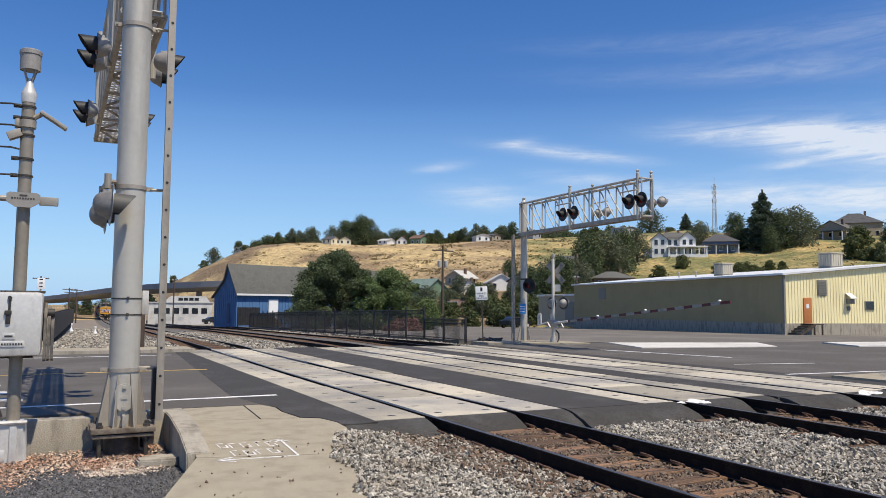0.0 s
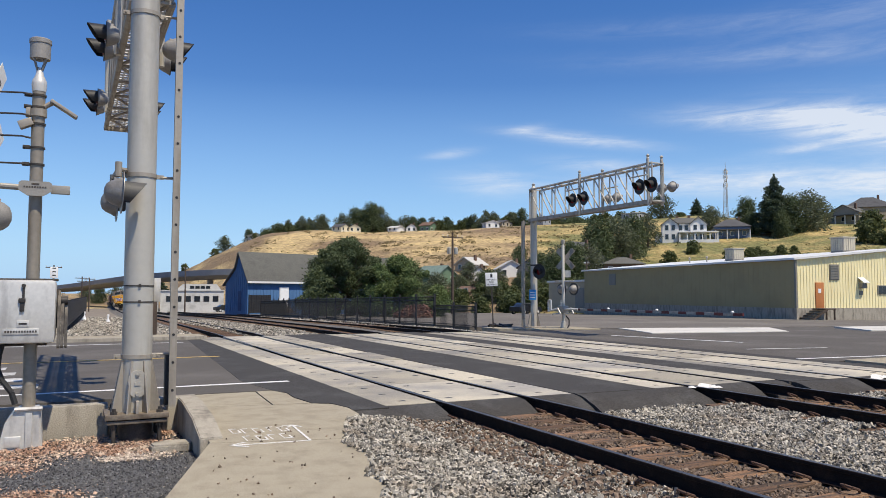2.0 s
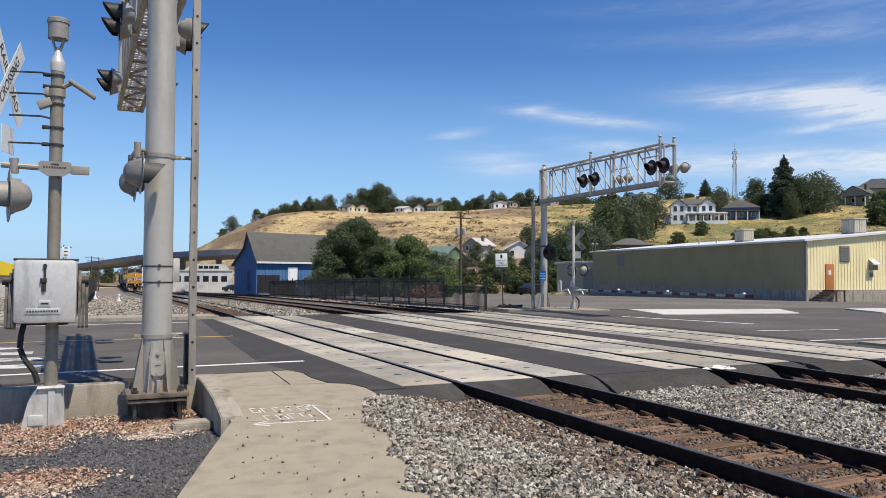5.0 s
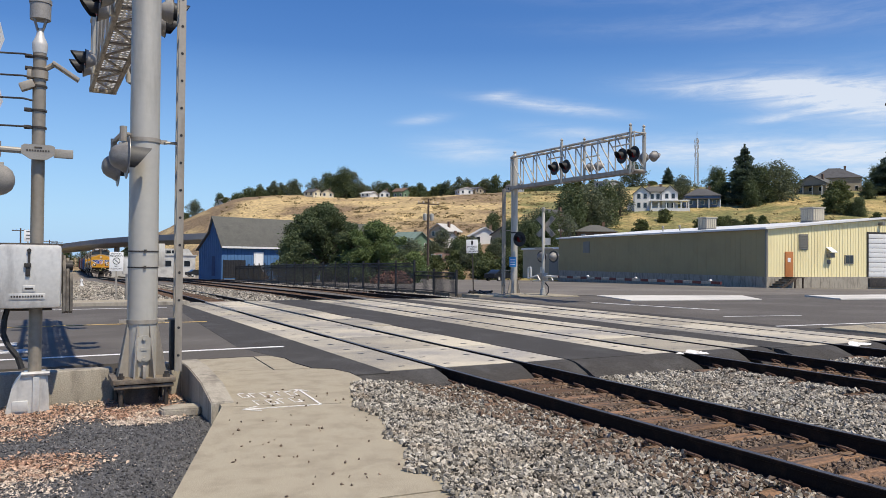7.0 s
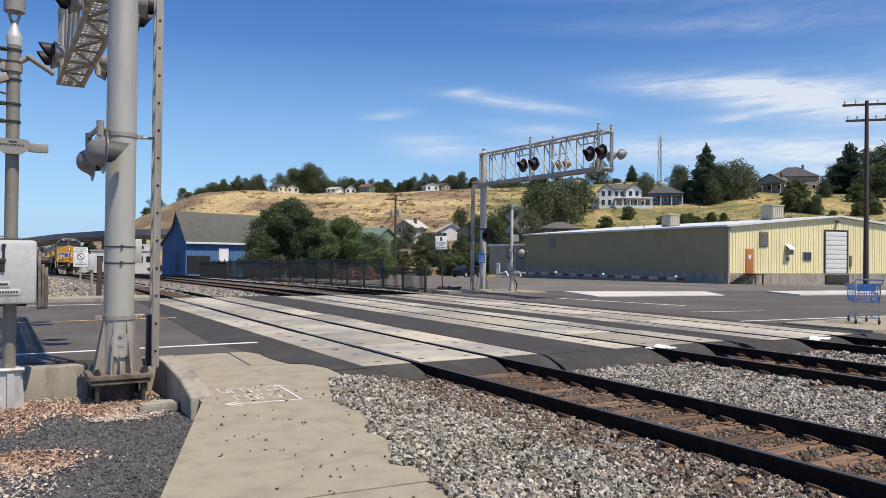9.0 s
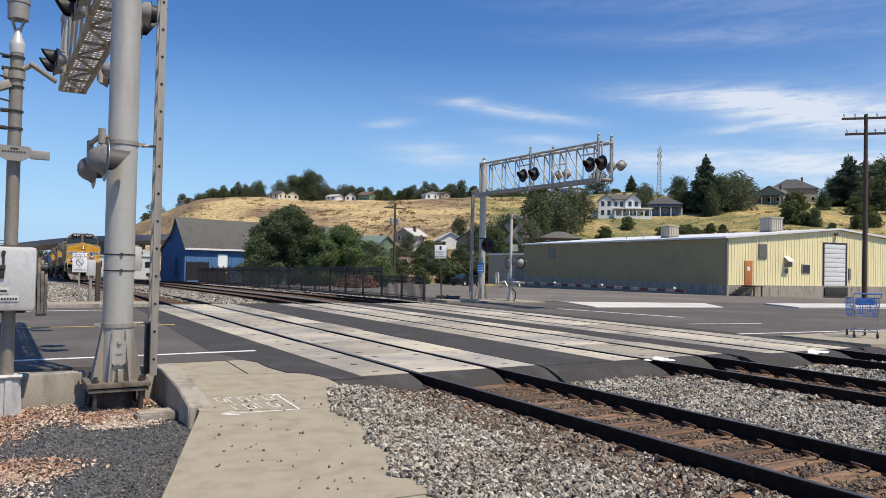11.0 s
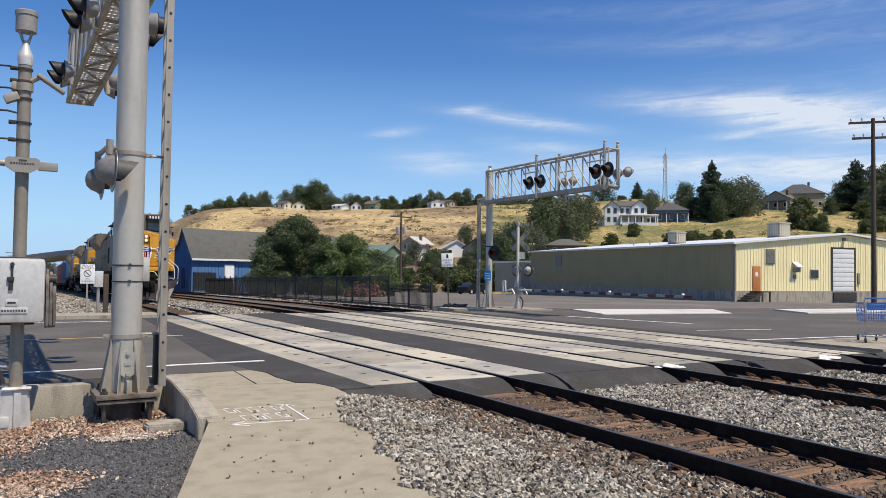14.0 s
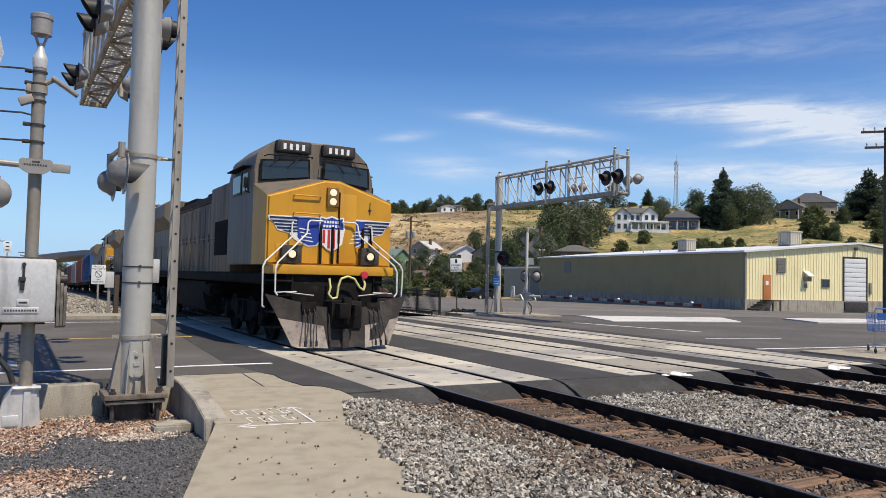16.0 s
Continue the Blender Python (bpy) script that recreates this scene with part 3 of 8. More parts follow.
box(plate_bm, -0.18, 0.17, -0.08, 0.08, 0, 0.012, bevel=0.004)
plate_mesh = mesh_of("tie_plate", plate_bm, rust_steel)
sleepers = tagged(new("track_ties"), "weathered reddish-brown wooden ties under the rails", "track", "", "structure")
for tx in (T1, T2, T3):
    y = 9.75 if tx == T1 else 9.3
    k = 0
    while y > -3:
        h = -0.172 + random.uniform(-0.008, 0.006)
        t = share("tie", tie_mesh, sleepers, pose(tx + random.uniform(-0.05, 0.05), y, h, 0, random.uniform(-0.6, 0.6), random.uniform(-1.2, 1.2)))
        if tx != T3:
            for s in (-1, 1):
                share("tie_plate", plate_mesh, sleepers, pose(tx + s * GAUGE, y, -0.174))
                for q in (-1, 1):
                    share("rail_clip", clip_mesh, sleepers, pose(tx + s * GAUGE + q * 0.13, y, -0.174, 0, 0, 0 if q > 0 else 180) if q > 0 else pose(tx + s * GAUGE - 0.13, y, -0.174, 0, 0, 180))
        y -= 0.508 if tx == T1 else 0.53
        k += 1
bm = B()
for tx in (T1, T2, T3):
    y = 30.2
    while y < 110:
        cx = track_x(tx, y)
        box(bm, cx - 1.25, cx + 1.25, y - 0.115, y + 0.115, -0.36 + track_z(y), -0.185 + track_z(y))
        y += 0.55
far_ties = part("far_ties", bm, tie_wood)
tagged(far_ties, "weathered ties of the tracks beyond the street", "", "", "stuff")

# ---- crossing panels ----
panels = tagged(new("crossing_panels"), "pale concrete crossing panels with bolt holes between the rails", "level crossing", "", "structure")


def panel_mesh(w, ln, holes):
    bm = B()
    box(bm, -w / 2, w / 2, 0.018, ln - 0.018, -0.2, 0.0, bevel=0.012)
    return mesh_of("panel", bm, panel_concrete)


hole_bm = B()
box(hole_bm, -0.055, 0.055, -0.035, 0.035, 0, 0.002)
hole_mesh = mesh_of("bolt_recess", hole_bm, black_paint)
PL = 2.385


def crumbling_ramp(name, a, b, ys, label):
    """Broken asphalt that falls from the crossing's edge into the ballast, with an uneven foot."""
    bm = B()
    n = max(3, int((b - a) / 0.07))
    rows = []
    for j in range(9):
        f = j / 8
        row = []
        for i in range(n + 1):
            x = a + (b - a) * i / n
            reach = 0.72 + 0.16 * noise.noise(Vector((x * 1.3, ys, 1))) + 0.07 * noise.noise(Vector((x * 5, ys, 4)))
            y = ys - f * reach
            rough = 0.018 * noise.noise(Vector((x * 4, y * 4, 2))) + 0.012 * noise.noise(Vector((x * 13, y * 13, 5)))
            row.append(bm.verts.new((x, y, -0.004 - 0.25 * f ** 1.7 + rough * min(1.0, f * 3))))
        rows.append(row)
    rows.append([bm.verts.new((v.co.x, v.co.y, -0.34)) for v in rows[-1]])
    rows.append([bm.verts.new((v.co.x, v.co.y, -0.34)) for v in rows[0]])
    for r, q in zip(rows, rows[1:] + rows[:1]):
        for i in range(n):
            bm.faces.new((r[i], r[i + 1], q[i + 1], q[i]))
    bm.faces.new([r[0] for r in rows])
    bm.faces.new([r[-1] for r in rows])
    bmesh.ops.recalc_face_normals(bm, faces=bm.faces[:])
    ground_part(name, bm, asphalt_new, label, smooth=50)


for tx, lo, hi, ys in ((T1, 4.79, 8.14, 10.46), (T2, 9.84, 12.92, 10.4), (T3, 13.93, 17.0, 10.05)):
    spans = [(lo, tx - GAUGE - 0.065), (tx - GAUGE + 0.10, tx + GAUGE - 0.10), (tx + GAUGE + 0.065, hi)]
    for a, b in spans:
        me = panel_mesh(b - a, PL, True)
        for k in range(8):
            h = random.uniform(-0.006, 0.006)
            p = share("panel", me, panels, pose((a + b) / 2, ys + PL * k, h, random.uniform(-0.1, 0.1), random.uniform(-0.15, 0.15)))
            if tx != T3 or k < 4:
                w = b - a
                for hy in (0.35, PL - 0.35, PL / 2):
                    for hx in ((-w / 2 + 0.22, w / 2 - 0.22) if w > 1.1 else (0.0,)):
                        share("bolt_recess", hole_mesh, p, pose(hx, hy, 0.0005))
    # asphalt ramp at the panels' near end
    for a, b in ((lo, tx - GAUGE - 0.09), (tx - GAUGE + 0.10, tx + GAUGE - 0.09), (tx + GAUGE + 0.09, hi)):
        crumbling_ramp("asphalt_ramp", a, b, ys, "crumbling asphalt ramp at the end of the crossing panels")
    bm = B()
    for s in (-1, 1):
        x = tx + s * GAUGE
        for q in (-1, 1):
            xa, xb = sorted((x + q * 0.038, x + q * (0.065 if q == s else 0.10)))
            box(bm, xa, xb, ys, ys + PL * 8, -0.06, -0.042)
    ground_part("flange_filler", bm, rubber, "black rubber flange filler beside the rail")
# asphalt shoulders sloping to the ballast between the tracks
for a, b, ys in ((8.15, 9.84, 10.35), (12.92, 13.93, 10.05), (17.0, 17.8, 10.0), (4.1, 4.79, 10.42)):
    crumbling_ramp("asphalt_shoulder", a, b, ys, "crumbling edge of dark asphalt above the ballast")

# spilled white paint on the ramps
for px, py, pz, sx in ((10.95, 10.25, -0.016, 1.15), (15.35, 9.9, -0.016, 1.2)):
    bm = B()
    ring = [(sx * (0.28 + 0.09 * math.sin(3 * a + px) + 0.03 * math.sin(11 * a)) * math.cos(a), (0.13 + 0.05 * math.sin(5 * a) + 0.02 * math.cos(9 * a)) * math.sin(a)) for a in np.linspace(0, 2 * math.pi, 33)[:-1]]
    prism(bm, ring, 0.003, pose(px, py, pz + 0.004, 10.5))
    ground_part("paint_spill", bm, chalk, "spill of white paint on the asphalt ramp")


# ---- railway signals ----
def aim(pos, direction):
    """Local z of a lamp points the way it shines."""
    return Matrix.Translation(pos) @ Vector(direction).to_track_quat("Z", "Y").to_matrix().to_4x4()


def half_hood(bm, r, length, m):
    """A visor: an open half pipe over the lens, longer on top."""
    n = 14
    inner, outer = r - 0.006, r
    rows = []
    for rad in (outer, inner):
        back, front = [], []
        for i in range(n + 1):
            a = math.pi * (i / n) * 1.5 - math.pi * 0.25
            u = math.sin(a) * 0.5 + 0.5
            x, y = rad * math.cos(a), rad * math.sin(a)
            back.append(bm.verts.new(m @ Vector((x, y, 0))))
            front.append(bm.verts.new(m @ Vector((x * 0.97, y * 0.97, length * (0.25 + 0.75 * u)))))
        rows.append((back, front))
    for back, front in rows:
        for i in range(n):
            bm.faces.new((back[i], back[i + 1], front[i + 1], front[i]))
    for i in range(n):
        bm.faces.new((rows[0][1][i], rows[0][1][i + 1], rows[1][1][i + 1], rows[1][1][i]))
    bmesh.ops.recalc_face_normals(bm, faces=bm.faces[:])


def signal_lamp(parent, pos, direction, disc_r=0.30, housing=None, plate=None, k=1.0, hood=None):
    m = aim(pos, direction) @ Matrix.Scale(k, 4)
    # turn so that local y is up
    up = m.to_3x3().normalized().inverted() @ Vector((0, 0, 1))
    m = m @ Matrix.Rotation(math.atan2(-up.x, up.y), 4, "Z")
    bm = B()
    lathe(bm, [(0, -0.012), (disc_r * 0.9, -0.012), (disc_r, -0.004), (disc_r, 0.004), (disc_r * 0.9, 0.0), (0, 0.0)], 24)
    head = part("backplate", bm, plate or black_paint, parent, "round target backplate of a crossing light", m)
    bm = B()
    lathe(bm, [(0, -0.235), (0.05, -0.23), (0.11, -0.205), (0.155, -0.15), (0.185, -0.07), (0.205, -0.045), (0.215, -0.01)], 24)
    box(bm, -0.03, 0.03, 0.12, 0.2, -0.12, -0.03, bevel=0.008)
    part("housing", bm, housing or lamp_grey, head, "grey domed lamp housing")
    bm = B()
    half_hood(bm, 0.165, 0.30, Matrix.Translation((0, 0, 0.005)))
    part("hood", bm, hood or plate or black_paint, head, "visor over the lens")
    bm = B()
    lathe(bm, [(0.15, 0.003), (0.13, 0.018), (0.08, 0.03), (0, 0.036)], 18)
    part("lens", bm, red_lens, head, "dark unlit red lens")
    return head


def collar(bm, r, z, h=0.05, t=0.012, cx=0, cy=0):
    lathe(bm, [(r, z), (r + t, z), (r + t, z + h), (r, z + h)], 24, Matrix.Translation((cx, cy, 0)))
    box(bm, cx - r - 0.09, cx - r, cy - 0.02, cy + 0.02, z, z + h)
    tube(bm, (cx - r - 0.06, cy - 0.05, z + h / 2), (cx - r - 0.06, cy + 0.05, z + h / 2), 0.012, n=6)
    box(bm, cx + r, cx + r + 0.09, cy - 0.02, cy + 0.02, z, z + h)
    tube(bm, (cx + r + 0.06, cy - 0.05, z + h / 2), (cx + r + 0.06, cy + 0.05, z + h / 2), 0.012, n=6)


def box_truss(bm, length, x0, x1, z0, z1, bays, r=0.04, web=0.022, way=1):
    """A box girder along local y with chords, posts and diagonals."""
    L = length * way
    for x in (x0, x1):
        for z in (z0, z1):
            tube(bm, (x, 0, z), (x, L, z), r, n=8)
        for k in range(bays + 1):
            y = L * k / bays
            tube(bm, (x, y, z0), (x, y, z1), web, n=6)
            if k < bays:
                tube(bm, (x, y, z1), (x, L * (k + 1) / bays, z0), web, n=6)
    for k in range(bays + 1):
        y = L * k / bays
        for z in (z0, z1):
            tube(bm, (x0, y, z), (x1, y, z), web, n=6)
    for k in range(bays):
        y, y2 = L * k / bays, L * (k + 1) / bays
        tube(bm, (x0, y, z0) if k % 2 else (x1, y, z0), (x1, y2, z0) if k % 2 else (x0, y2, z0), web, n=6)


def walkway_grate(bm, length, x0, x1, z, way=1):
    L = length * way
    n = int(length / 0.16)
    for k in range(n + 1):
        y = L * k / n
        box(bm, x0, x1, y - 0.05, y + 0.05, z, z + 0.012)
    m = 5
    for k in range(m + 1):
        x = x0 + (x1 - x0) * k / m
        box(bm, x - 0.012, x + 0.012, min(0, L), max(0, L), z - 0.02, z + 0.016)


def ladder(parent, x, y, z0, z1, gap_axis, label):
    gx, gy = gap_axis
    for s in (-1, 1):
        bm = B()
        cx, cy = x + s * gx * 0.21, y + s * gy * 0.21
        if gy:
            channel = [(-0.042, -0.008), (0.042, -0.008), (0.042, 0.03), (0.034, 0.03), (0.034, 0.006), (-0.034, 0.006), (-0.034, 0.03), (-0.042, 0.03)]
            prism(bm, [(cx + u, cy + v) for u, v in channel], z1 - z0, Matrix.Translation((0, 0, z0)))
        else:
            box(bm, cx - 0.008, cx + 0.008, cy - 0.03, cy + 0.03, z0, z1)
        part("ladder_rail", bm, galv_dull, parent, label)
    bm = B()
    z = z0 + 0.2
    dark = B()
    while z < z1:
        a, b = Vector((x - gx * 0.21, y - gy * 0.21, z)), Vector((x + gx * 0.21, y + gy * 0.21, z))
        tube(bm, a, b, 0.014, n=8)
        if gy:
            tube(dark, (x - gx * 0.21, y - 0.222, z), (x - gx * 0.21, y - 0.214, z), 0.017, n=10)
        z += 0.345
    loose("ladder_rung", bm, galv_dull, parent)
    if gy:
        loose("rung_end", dark, black_paint, parent, "dark open end of a ladder rung")
    else:
        dark.free()


def near_cantilever():
    o = thing("cantilever_signal_mast", Matrix.Translation((1.363, 10.5, -0.225)) @ Matrix.Scale(1.03, 4), "thick galvanised steel cantilever signal mast with truss arm beside the street", "signal mast")
    bm = B()
    lathe(bm, [(0.178, 0.3), (0.176, 2.5), (0.172, 7.4), (0, 7.45)], 32)
    part("pole", bm, galv, o, "grey streaked steel pole")
    bm = B()
    box(bm, -0.36, 0.36, -0.32, 0.32, 0.31, 0.37, bevel=0.008)
    box(bm, -0.34, 0.34, -0.30, 0.30, 0.255, 0.295, bevel=0.006)
    part("base_plate", bm, rust_plate, o, "square rust-stained steel base plate")
    bm = B()
    for x in (-0.26, 0.26):
        for y in (-0.24, 0.24):
            tube(bm, (x, y, -0.1), (x, y, 0.44), 0.025, n=8)
            tube(bm, (x, y, 0.37), (x, y, 0.405), 0.045, n=6)
            tube(bm, (x, y, 0.215), (x, y, 0.255), 0.045, n=6)
    loose("anchor_bolt", bm, dark_steel, o)
    bm = B()
    tube(bm, (0, 0, -0.12), (0, 0, 0.255), 0.20, n=20)
    part("footing", bm, dark_steel, o, "dark footing under the base plate")
    bm = B()
    for k in range(8):
        a = radians(45 * k + 22.5)
        prism(bm, [(0.15, 0.37), (0.31, 0.37), (0.29, 0.46), (0.19, 1.0), (0.15, 1.0)], 0.014,
              Matrix.Rotation(a, 4, "Z") @ Matrix(((1, 0, 0, 0), (0, 0, -1, 0.007), (0, 1, 0, 0), (0, 0, 0, 1))))
    loose("gusset", bm, galv_dull, o, "welded stiffening gusset at the foot")
    bm = B()
    m = face(0, -0.19, 0.72, (1, 0, 0))
    pts = [(0.105 * math.cos(a), 0.06 + 0.105 * math.sin(a)) for a in np.linspace(0, math.pi, 11)] + [(0.105 * math.cos(a), -0.06 + 0.105 * math.sin(a)) for a in np.linspace(math.pi, 2 * math.pi, 11)]
    prism(bm, pts, 0.025, m @ Matrix.Translation((0, 0, -0.012)))
    for y in (-0.125, 0.125):
        tube(bm, m @ Vector((0, y, 0.01)), m @ Vector((0, y, 0.035)), 0.024, n=8)
    box(bm, -0.035, 0.035, -0.02, 0.02, 0.012, 0.022, m)
    part("handhole_cover", bm, galv, o, "oval cast cover plate with two bolts")
    bm = B()
    box(bm, -0.02, 0.02, -0.31, -0.18, 0.37, 0.52, bevel=0.006)
    part("gusset", bm, galv_dull, o)
    bm = B()
    collar(bm, 0.178, 1.0 + 0.02)
    part("collar", bm, galv_dull, o, "bolted steel collar")
    for z in (1.71, 1.91):
        bm = B()
        lathe(bm, [(0.177, z), (0.183, z), (0.183, z + 0.016), (0.177, z + 0.016)], 24)
        box(bm, -0.015, 0.015, -0.2, -0.18, z - 0.006, z + 0.03)
        part("strap", bm, dark_steel, o, "dark steel strap")
    bm = B()
    box(bm, 0.18, 0.26, 0.0, 0.16, 1.72, 2.02, bevel=0.01)
    part("junction_box", bm, alu, o, "small pale junction box strapped to the pole")
    for z in (3.28, 5.36):
        bm = B()
        collar(bm, 0.175, z)
        part("collar", bm, galv_dull, o)
    # the lamps on the pole
    bm = B()
    rod(bm, [(-0.16, 0.0, 3.36), (-0.27, -0.1, 3.36), (-0.29, -0.42, 3.36)], 0.032, 8)
    rod(bm, [(-0.27, -0.1, 3.36), (-0.30, 0.7, 3.36)], 0.032, 8)
    rod(bm, [(-0.29, -0.42, 3.40), (-0.29, -0.42, 3.22)], 0.042, 10)
    rod(bm, [(-0.30, 0.7, 3.40), (-0.30, 0.7, 3.22)], 0.042, 10)
    part("lamp_bracket", bm, galv_dull, o, "bent pipe bracket")
    for y in (-0.42, 0.7):
        signal_lamp(o, (-0.24, y, 3.03), (1, 0.02, -0.04), 0.29, lamp_mid, lamp_mid, 0.88, hood_dark)
    # the arm over the street
    bm = B()
    box_truss(bm, 8.4, -0.16, 0.32, 5.58, 7.1, 8, 0.05, 0.026)
    part("truss_arm", bm, galv_dull, o, "galvanised box truss arm reaching over the street")
    bm = B()
    walkway_grate(bm, 8.4, -0.13, 0.29, 5.62)
    part("walkway", bm, grating_pale, o, "pale open grating walkway inside the truss")
    bm = B()
    box(bm, -0.20, 0.36, 8.36, 8.44, 5.52, 5.62, bevel=0.01)
    part("end_plate", bm, galv_dull, o)
    for y, n in ((2.0, 0.6), (6.1, 0.6)):
        bm = B()
        rod(bm, [(-0.22, y + 0.3, 5.5), (-0.22, y + 0.3, 7.4)], 0.05, 10)
        part("lamp_pipe", bm, galv, o, "upright pipe carrying signal lamps")
        bm = B()
        rod(bm, [(0.42, y + 0.3, 5.4), (0.42, y + 0.3, 7.3)], 0.045, 10)
        part("lamp_pipe", bm, galv, o, "upright pipe carrying signal lamps")
        for q in (0, 0.75):
            signal_lamp(o, (-0.40, y + q, 5.70), (-1, 0, 0), 0.225, None, None, 0.86)
            signal_lamp(o, (0.60, y + q, 5.60), (1, 0, 0), 0.225, None, None, 0.86)
    ladder(o, 0.425, 0.02, 0.42, 8.0, (0.1, 1), "perforated steel side rail of a ladder seen edge-on")
    bm = B()
    box(bm, 0.33, 0.38, -0.06, 0.08, 0.42, 1.05, bevel=0.01)
    part("ladder_guard", bm, black_paint, o, "dark plate at the ladder's foot")
    for z in (1.06, 3.3, 5.4):
        bm = B()
        tube(bm, (0.17, 0, z), (0.42, -0.02, z), 0.018, n=8)
        box(bm, 0.385, 0.43, -0.05, 0.01, z - 0.03, z + 0.03, bevel=0.006)
        part("ladder_brace", bm, galv_dull, o)
    return o


def crossbuck(parent, m, words=True, material=None):
    """Two crossed blades; local x, y in the face, z out of it."""
    for s, label in ((1, "CROSSING"), (-1, "RAIL ROAD")):
        mm = m @ Matrix.Rotation(radians(48) * s, 4, "Z") @ Matrix.Translation((0, 0, 0.004 * s))
        bm = B()
        box(bm, -0.61, 0.61, -0.115, 0.115, -0.002, 0.002)
        blade = part("blade", bm, material or sign_white, parent, "white crossbuck blade", mm)
        if words:
            text_mesh("lettering", label, 0.17, sign_black, blade, Matrix.Translation((0, 0, 0.004)), 0.001)


def pipe_signal():
    o = thing("crossing_gate_mast", Matrix.Translation((0.152, 10.6, -0.26)) @ Matrix.Scale(1.06, 4), "grey pipe mast with crossbuck, lamps and gate machine box", "signal mast")
    bm = B()
    lathe(bm, [(0.070, 0.1), (0.070, 4.25), (0.0, 4.26)], 24)
    part("pole", bm, pipe_steel, o, "rust-stained grey steel pipe")
    # cast foot
    bm = B()
    prism(bm, [(-0.30, 0), (0.16, 0), (0.13, 0.5), (-0.12, 0.5), (-0.22, 0.36)], 0.36, Matrix(((1, 0, 0, 0), (0, 0, 1, -0.2), (0, 1, 0, 0), (0, 0, 0, 1))))
    bmesh.ops.bevel(bm, geom=bm.edges[:], offset=0.02, segments=2, affect="EDGES")
    box(bm, -0.02, 0.05, -0.225, -0.19, 0.0, 0.46, bevel=0.01)
    box(bm, -0.22, -0.06, -0.215, -0.19, 0.08, 0.2, bevel=0.01)
    tube(bm, (-0.13, -0.21, 0.5), (0.15, -0.21, 0.5), 0.025, n=8)
    part("foot", bm, alu, o, "pale cast aluminium split foot")
    # gate machine
    bm = B()
    box(bm, -0.385, 0.255, -0.32, 0.10, 1.24, 1.955, bevel=0.05)
    body = part("machine_box", bm, alu, o, "pale cast-metal gate machine box")
    bm = B()
    box(bm, -0.40, 0.27, -0.14, 0.0, 1.945, 1.975, bevel=0.01)
    part("box_rim", bm, dark_steel, o)
    bm = B()
    box(bm, -0.30, 0.17, -0.02, 0.12, 1.20, 1.25, bevel=0.01)
    part("box_cradle", bm, dark_steel, o)
    bm = B()
    box(bm, -0.085, -0.06, -0.335, -0.315, 1.60, 1.90, bevel=0.004)
    tube(bm, (-0.072, -0.345, 1.89), (-0.072, -0.315, 1.89), 0.022, n=10)
    box(bm, -0.12, -0.05, -0.35, -0.325, 1.70, 1.75, bevel=0.008)
    box(bm, -0.105, -0.06, -0.34, -0.32, 1.60, 1.72, bevel=0.006)
    part("latch", bm, dark_steel, body, "dark steel latch handle")
    bm = B()
    box(bm, -0.26, 0.09, -0.33, -0.318, 1.345, 1.41, bevel=0.004)
    box(bm, -0.13, -0.01, -0.329, -0.318, 1.43, 1.50, bevel=0.004)
    part("maker_plate", bm, alu, body, "raised cast plate")
    bm = B()
    for k in range(12):
        x = -0.245 + k * 0.027
        box(bm, x, x + 0.017, -0.333, -0.3305, 1.366, 1.388)
    box(bm, -0.11, -0.03, -0.332, -0.329, 1.455, 1.475)
    loose("letter_bar", bm, dark_steel, body)
    for s in (-1, 1):
        xs = -0.065 + s * 0.322
        bm = B()
        for q in range(3):
            xa = xs + s * (0.012 + 0.038 * q)
            lean = 0.03 * q
            prism(bm, [(-0.27 + lean, 1.20), (-0.02 + lean, 1.16), (0.10 + lean, 1.60 - 0.02 * q), (0.02 + lean, 1.84 - 0.03 * q), (-0.12 + lean, 1.84 - 0.03 * q), (-0.24 + lean, 1.50)], 0.031,
                  Matrix(((0, 0, 1, xa), (1, 0, 0, 0), (0, 1, 0, 0), (0, 0, 0, 1))))
        loose("counterweight", bm, weight_steel, o, "grimy steel counterweight plate on the gate shaft")
        bm = B()
        tube(bm, (xs - s * 0.06, -0.1, 1.72), (xs + s * 0.12, -0.1, 1.72), 0.05, n=12)
        box(bm, xs, xs + s * 0.02, -0.14, 0.0, 1.4, 1.85, bevel=0.004)
        part("shaft", bm, dark_steel, o)
    bm = B()
    rod(bm, [(-0.28, -0.05, 1.24), (-0.31, -0.06, 1.1), (-0.32, -0.07, 0.95), (-0.27, -0.08, 0.82), (-0.17, -0.1, 0.68), (-0.13, -0.1, 0.55)], 0.032, 8)
    part("conduit", bm, rubber, o, "black flexible cable conduit")
    # lamp crossarm with a cast shield
    bm = B()
    m = face(0, -0.12, 3.02, (1, 0, 0))
    prism(bm, [(-0.14, 0.08), (0.14, 0.08), (0.17, 0.06), (0.17, -0.03), (0.08, -0.09), (-0.08, -0.09), (-0.17, -0.03), (-0.17, 0.06)], 0.03, m)
    shield = part("bracket_shield", bm, cast_dull, o, "cast shield plate on the lamp bracket")
    bm = B()
    for k in range(9):
        x = -0.12 + k * 0.027
        box(bm, x, x + 0.017, 0.0, 0.02, 0.03, 0.033, m)
    box(bm, -0.04, 0.04, 0.035, 0.055, 0.03, 0.033, m)
    loose("letter_bar", bm, dark_steel, shield)
    bm = B()
    rod(bm, [(-0.55, -0.05, 3.04), (0.33, -0.05, 3.02)], 0.035, 10)
    box(bm, 0.16, 0.36, -0.1, -0.04, 2.97, 3.07, bevel=0.01)
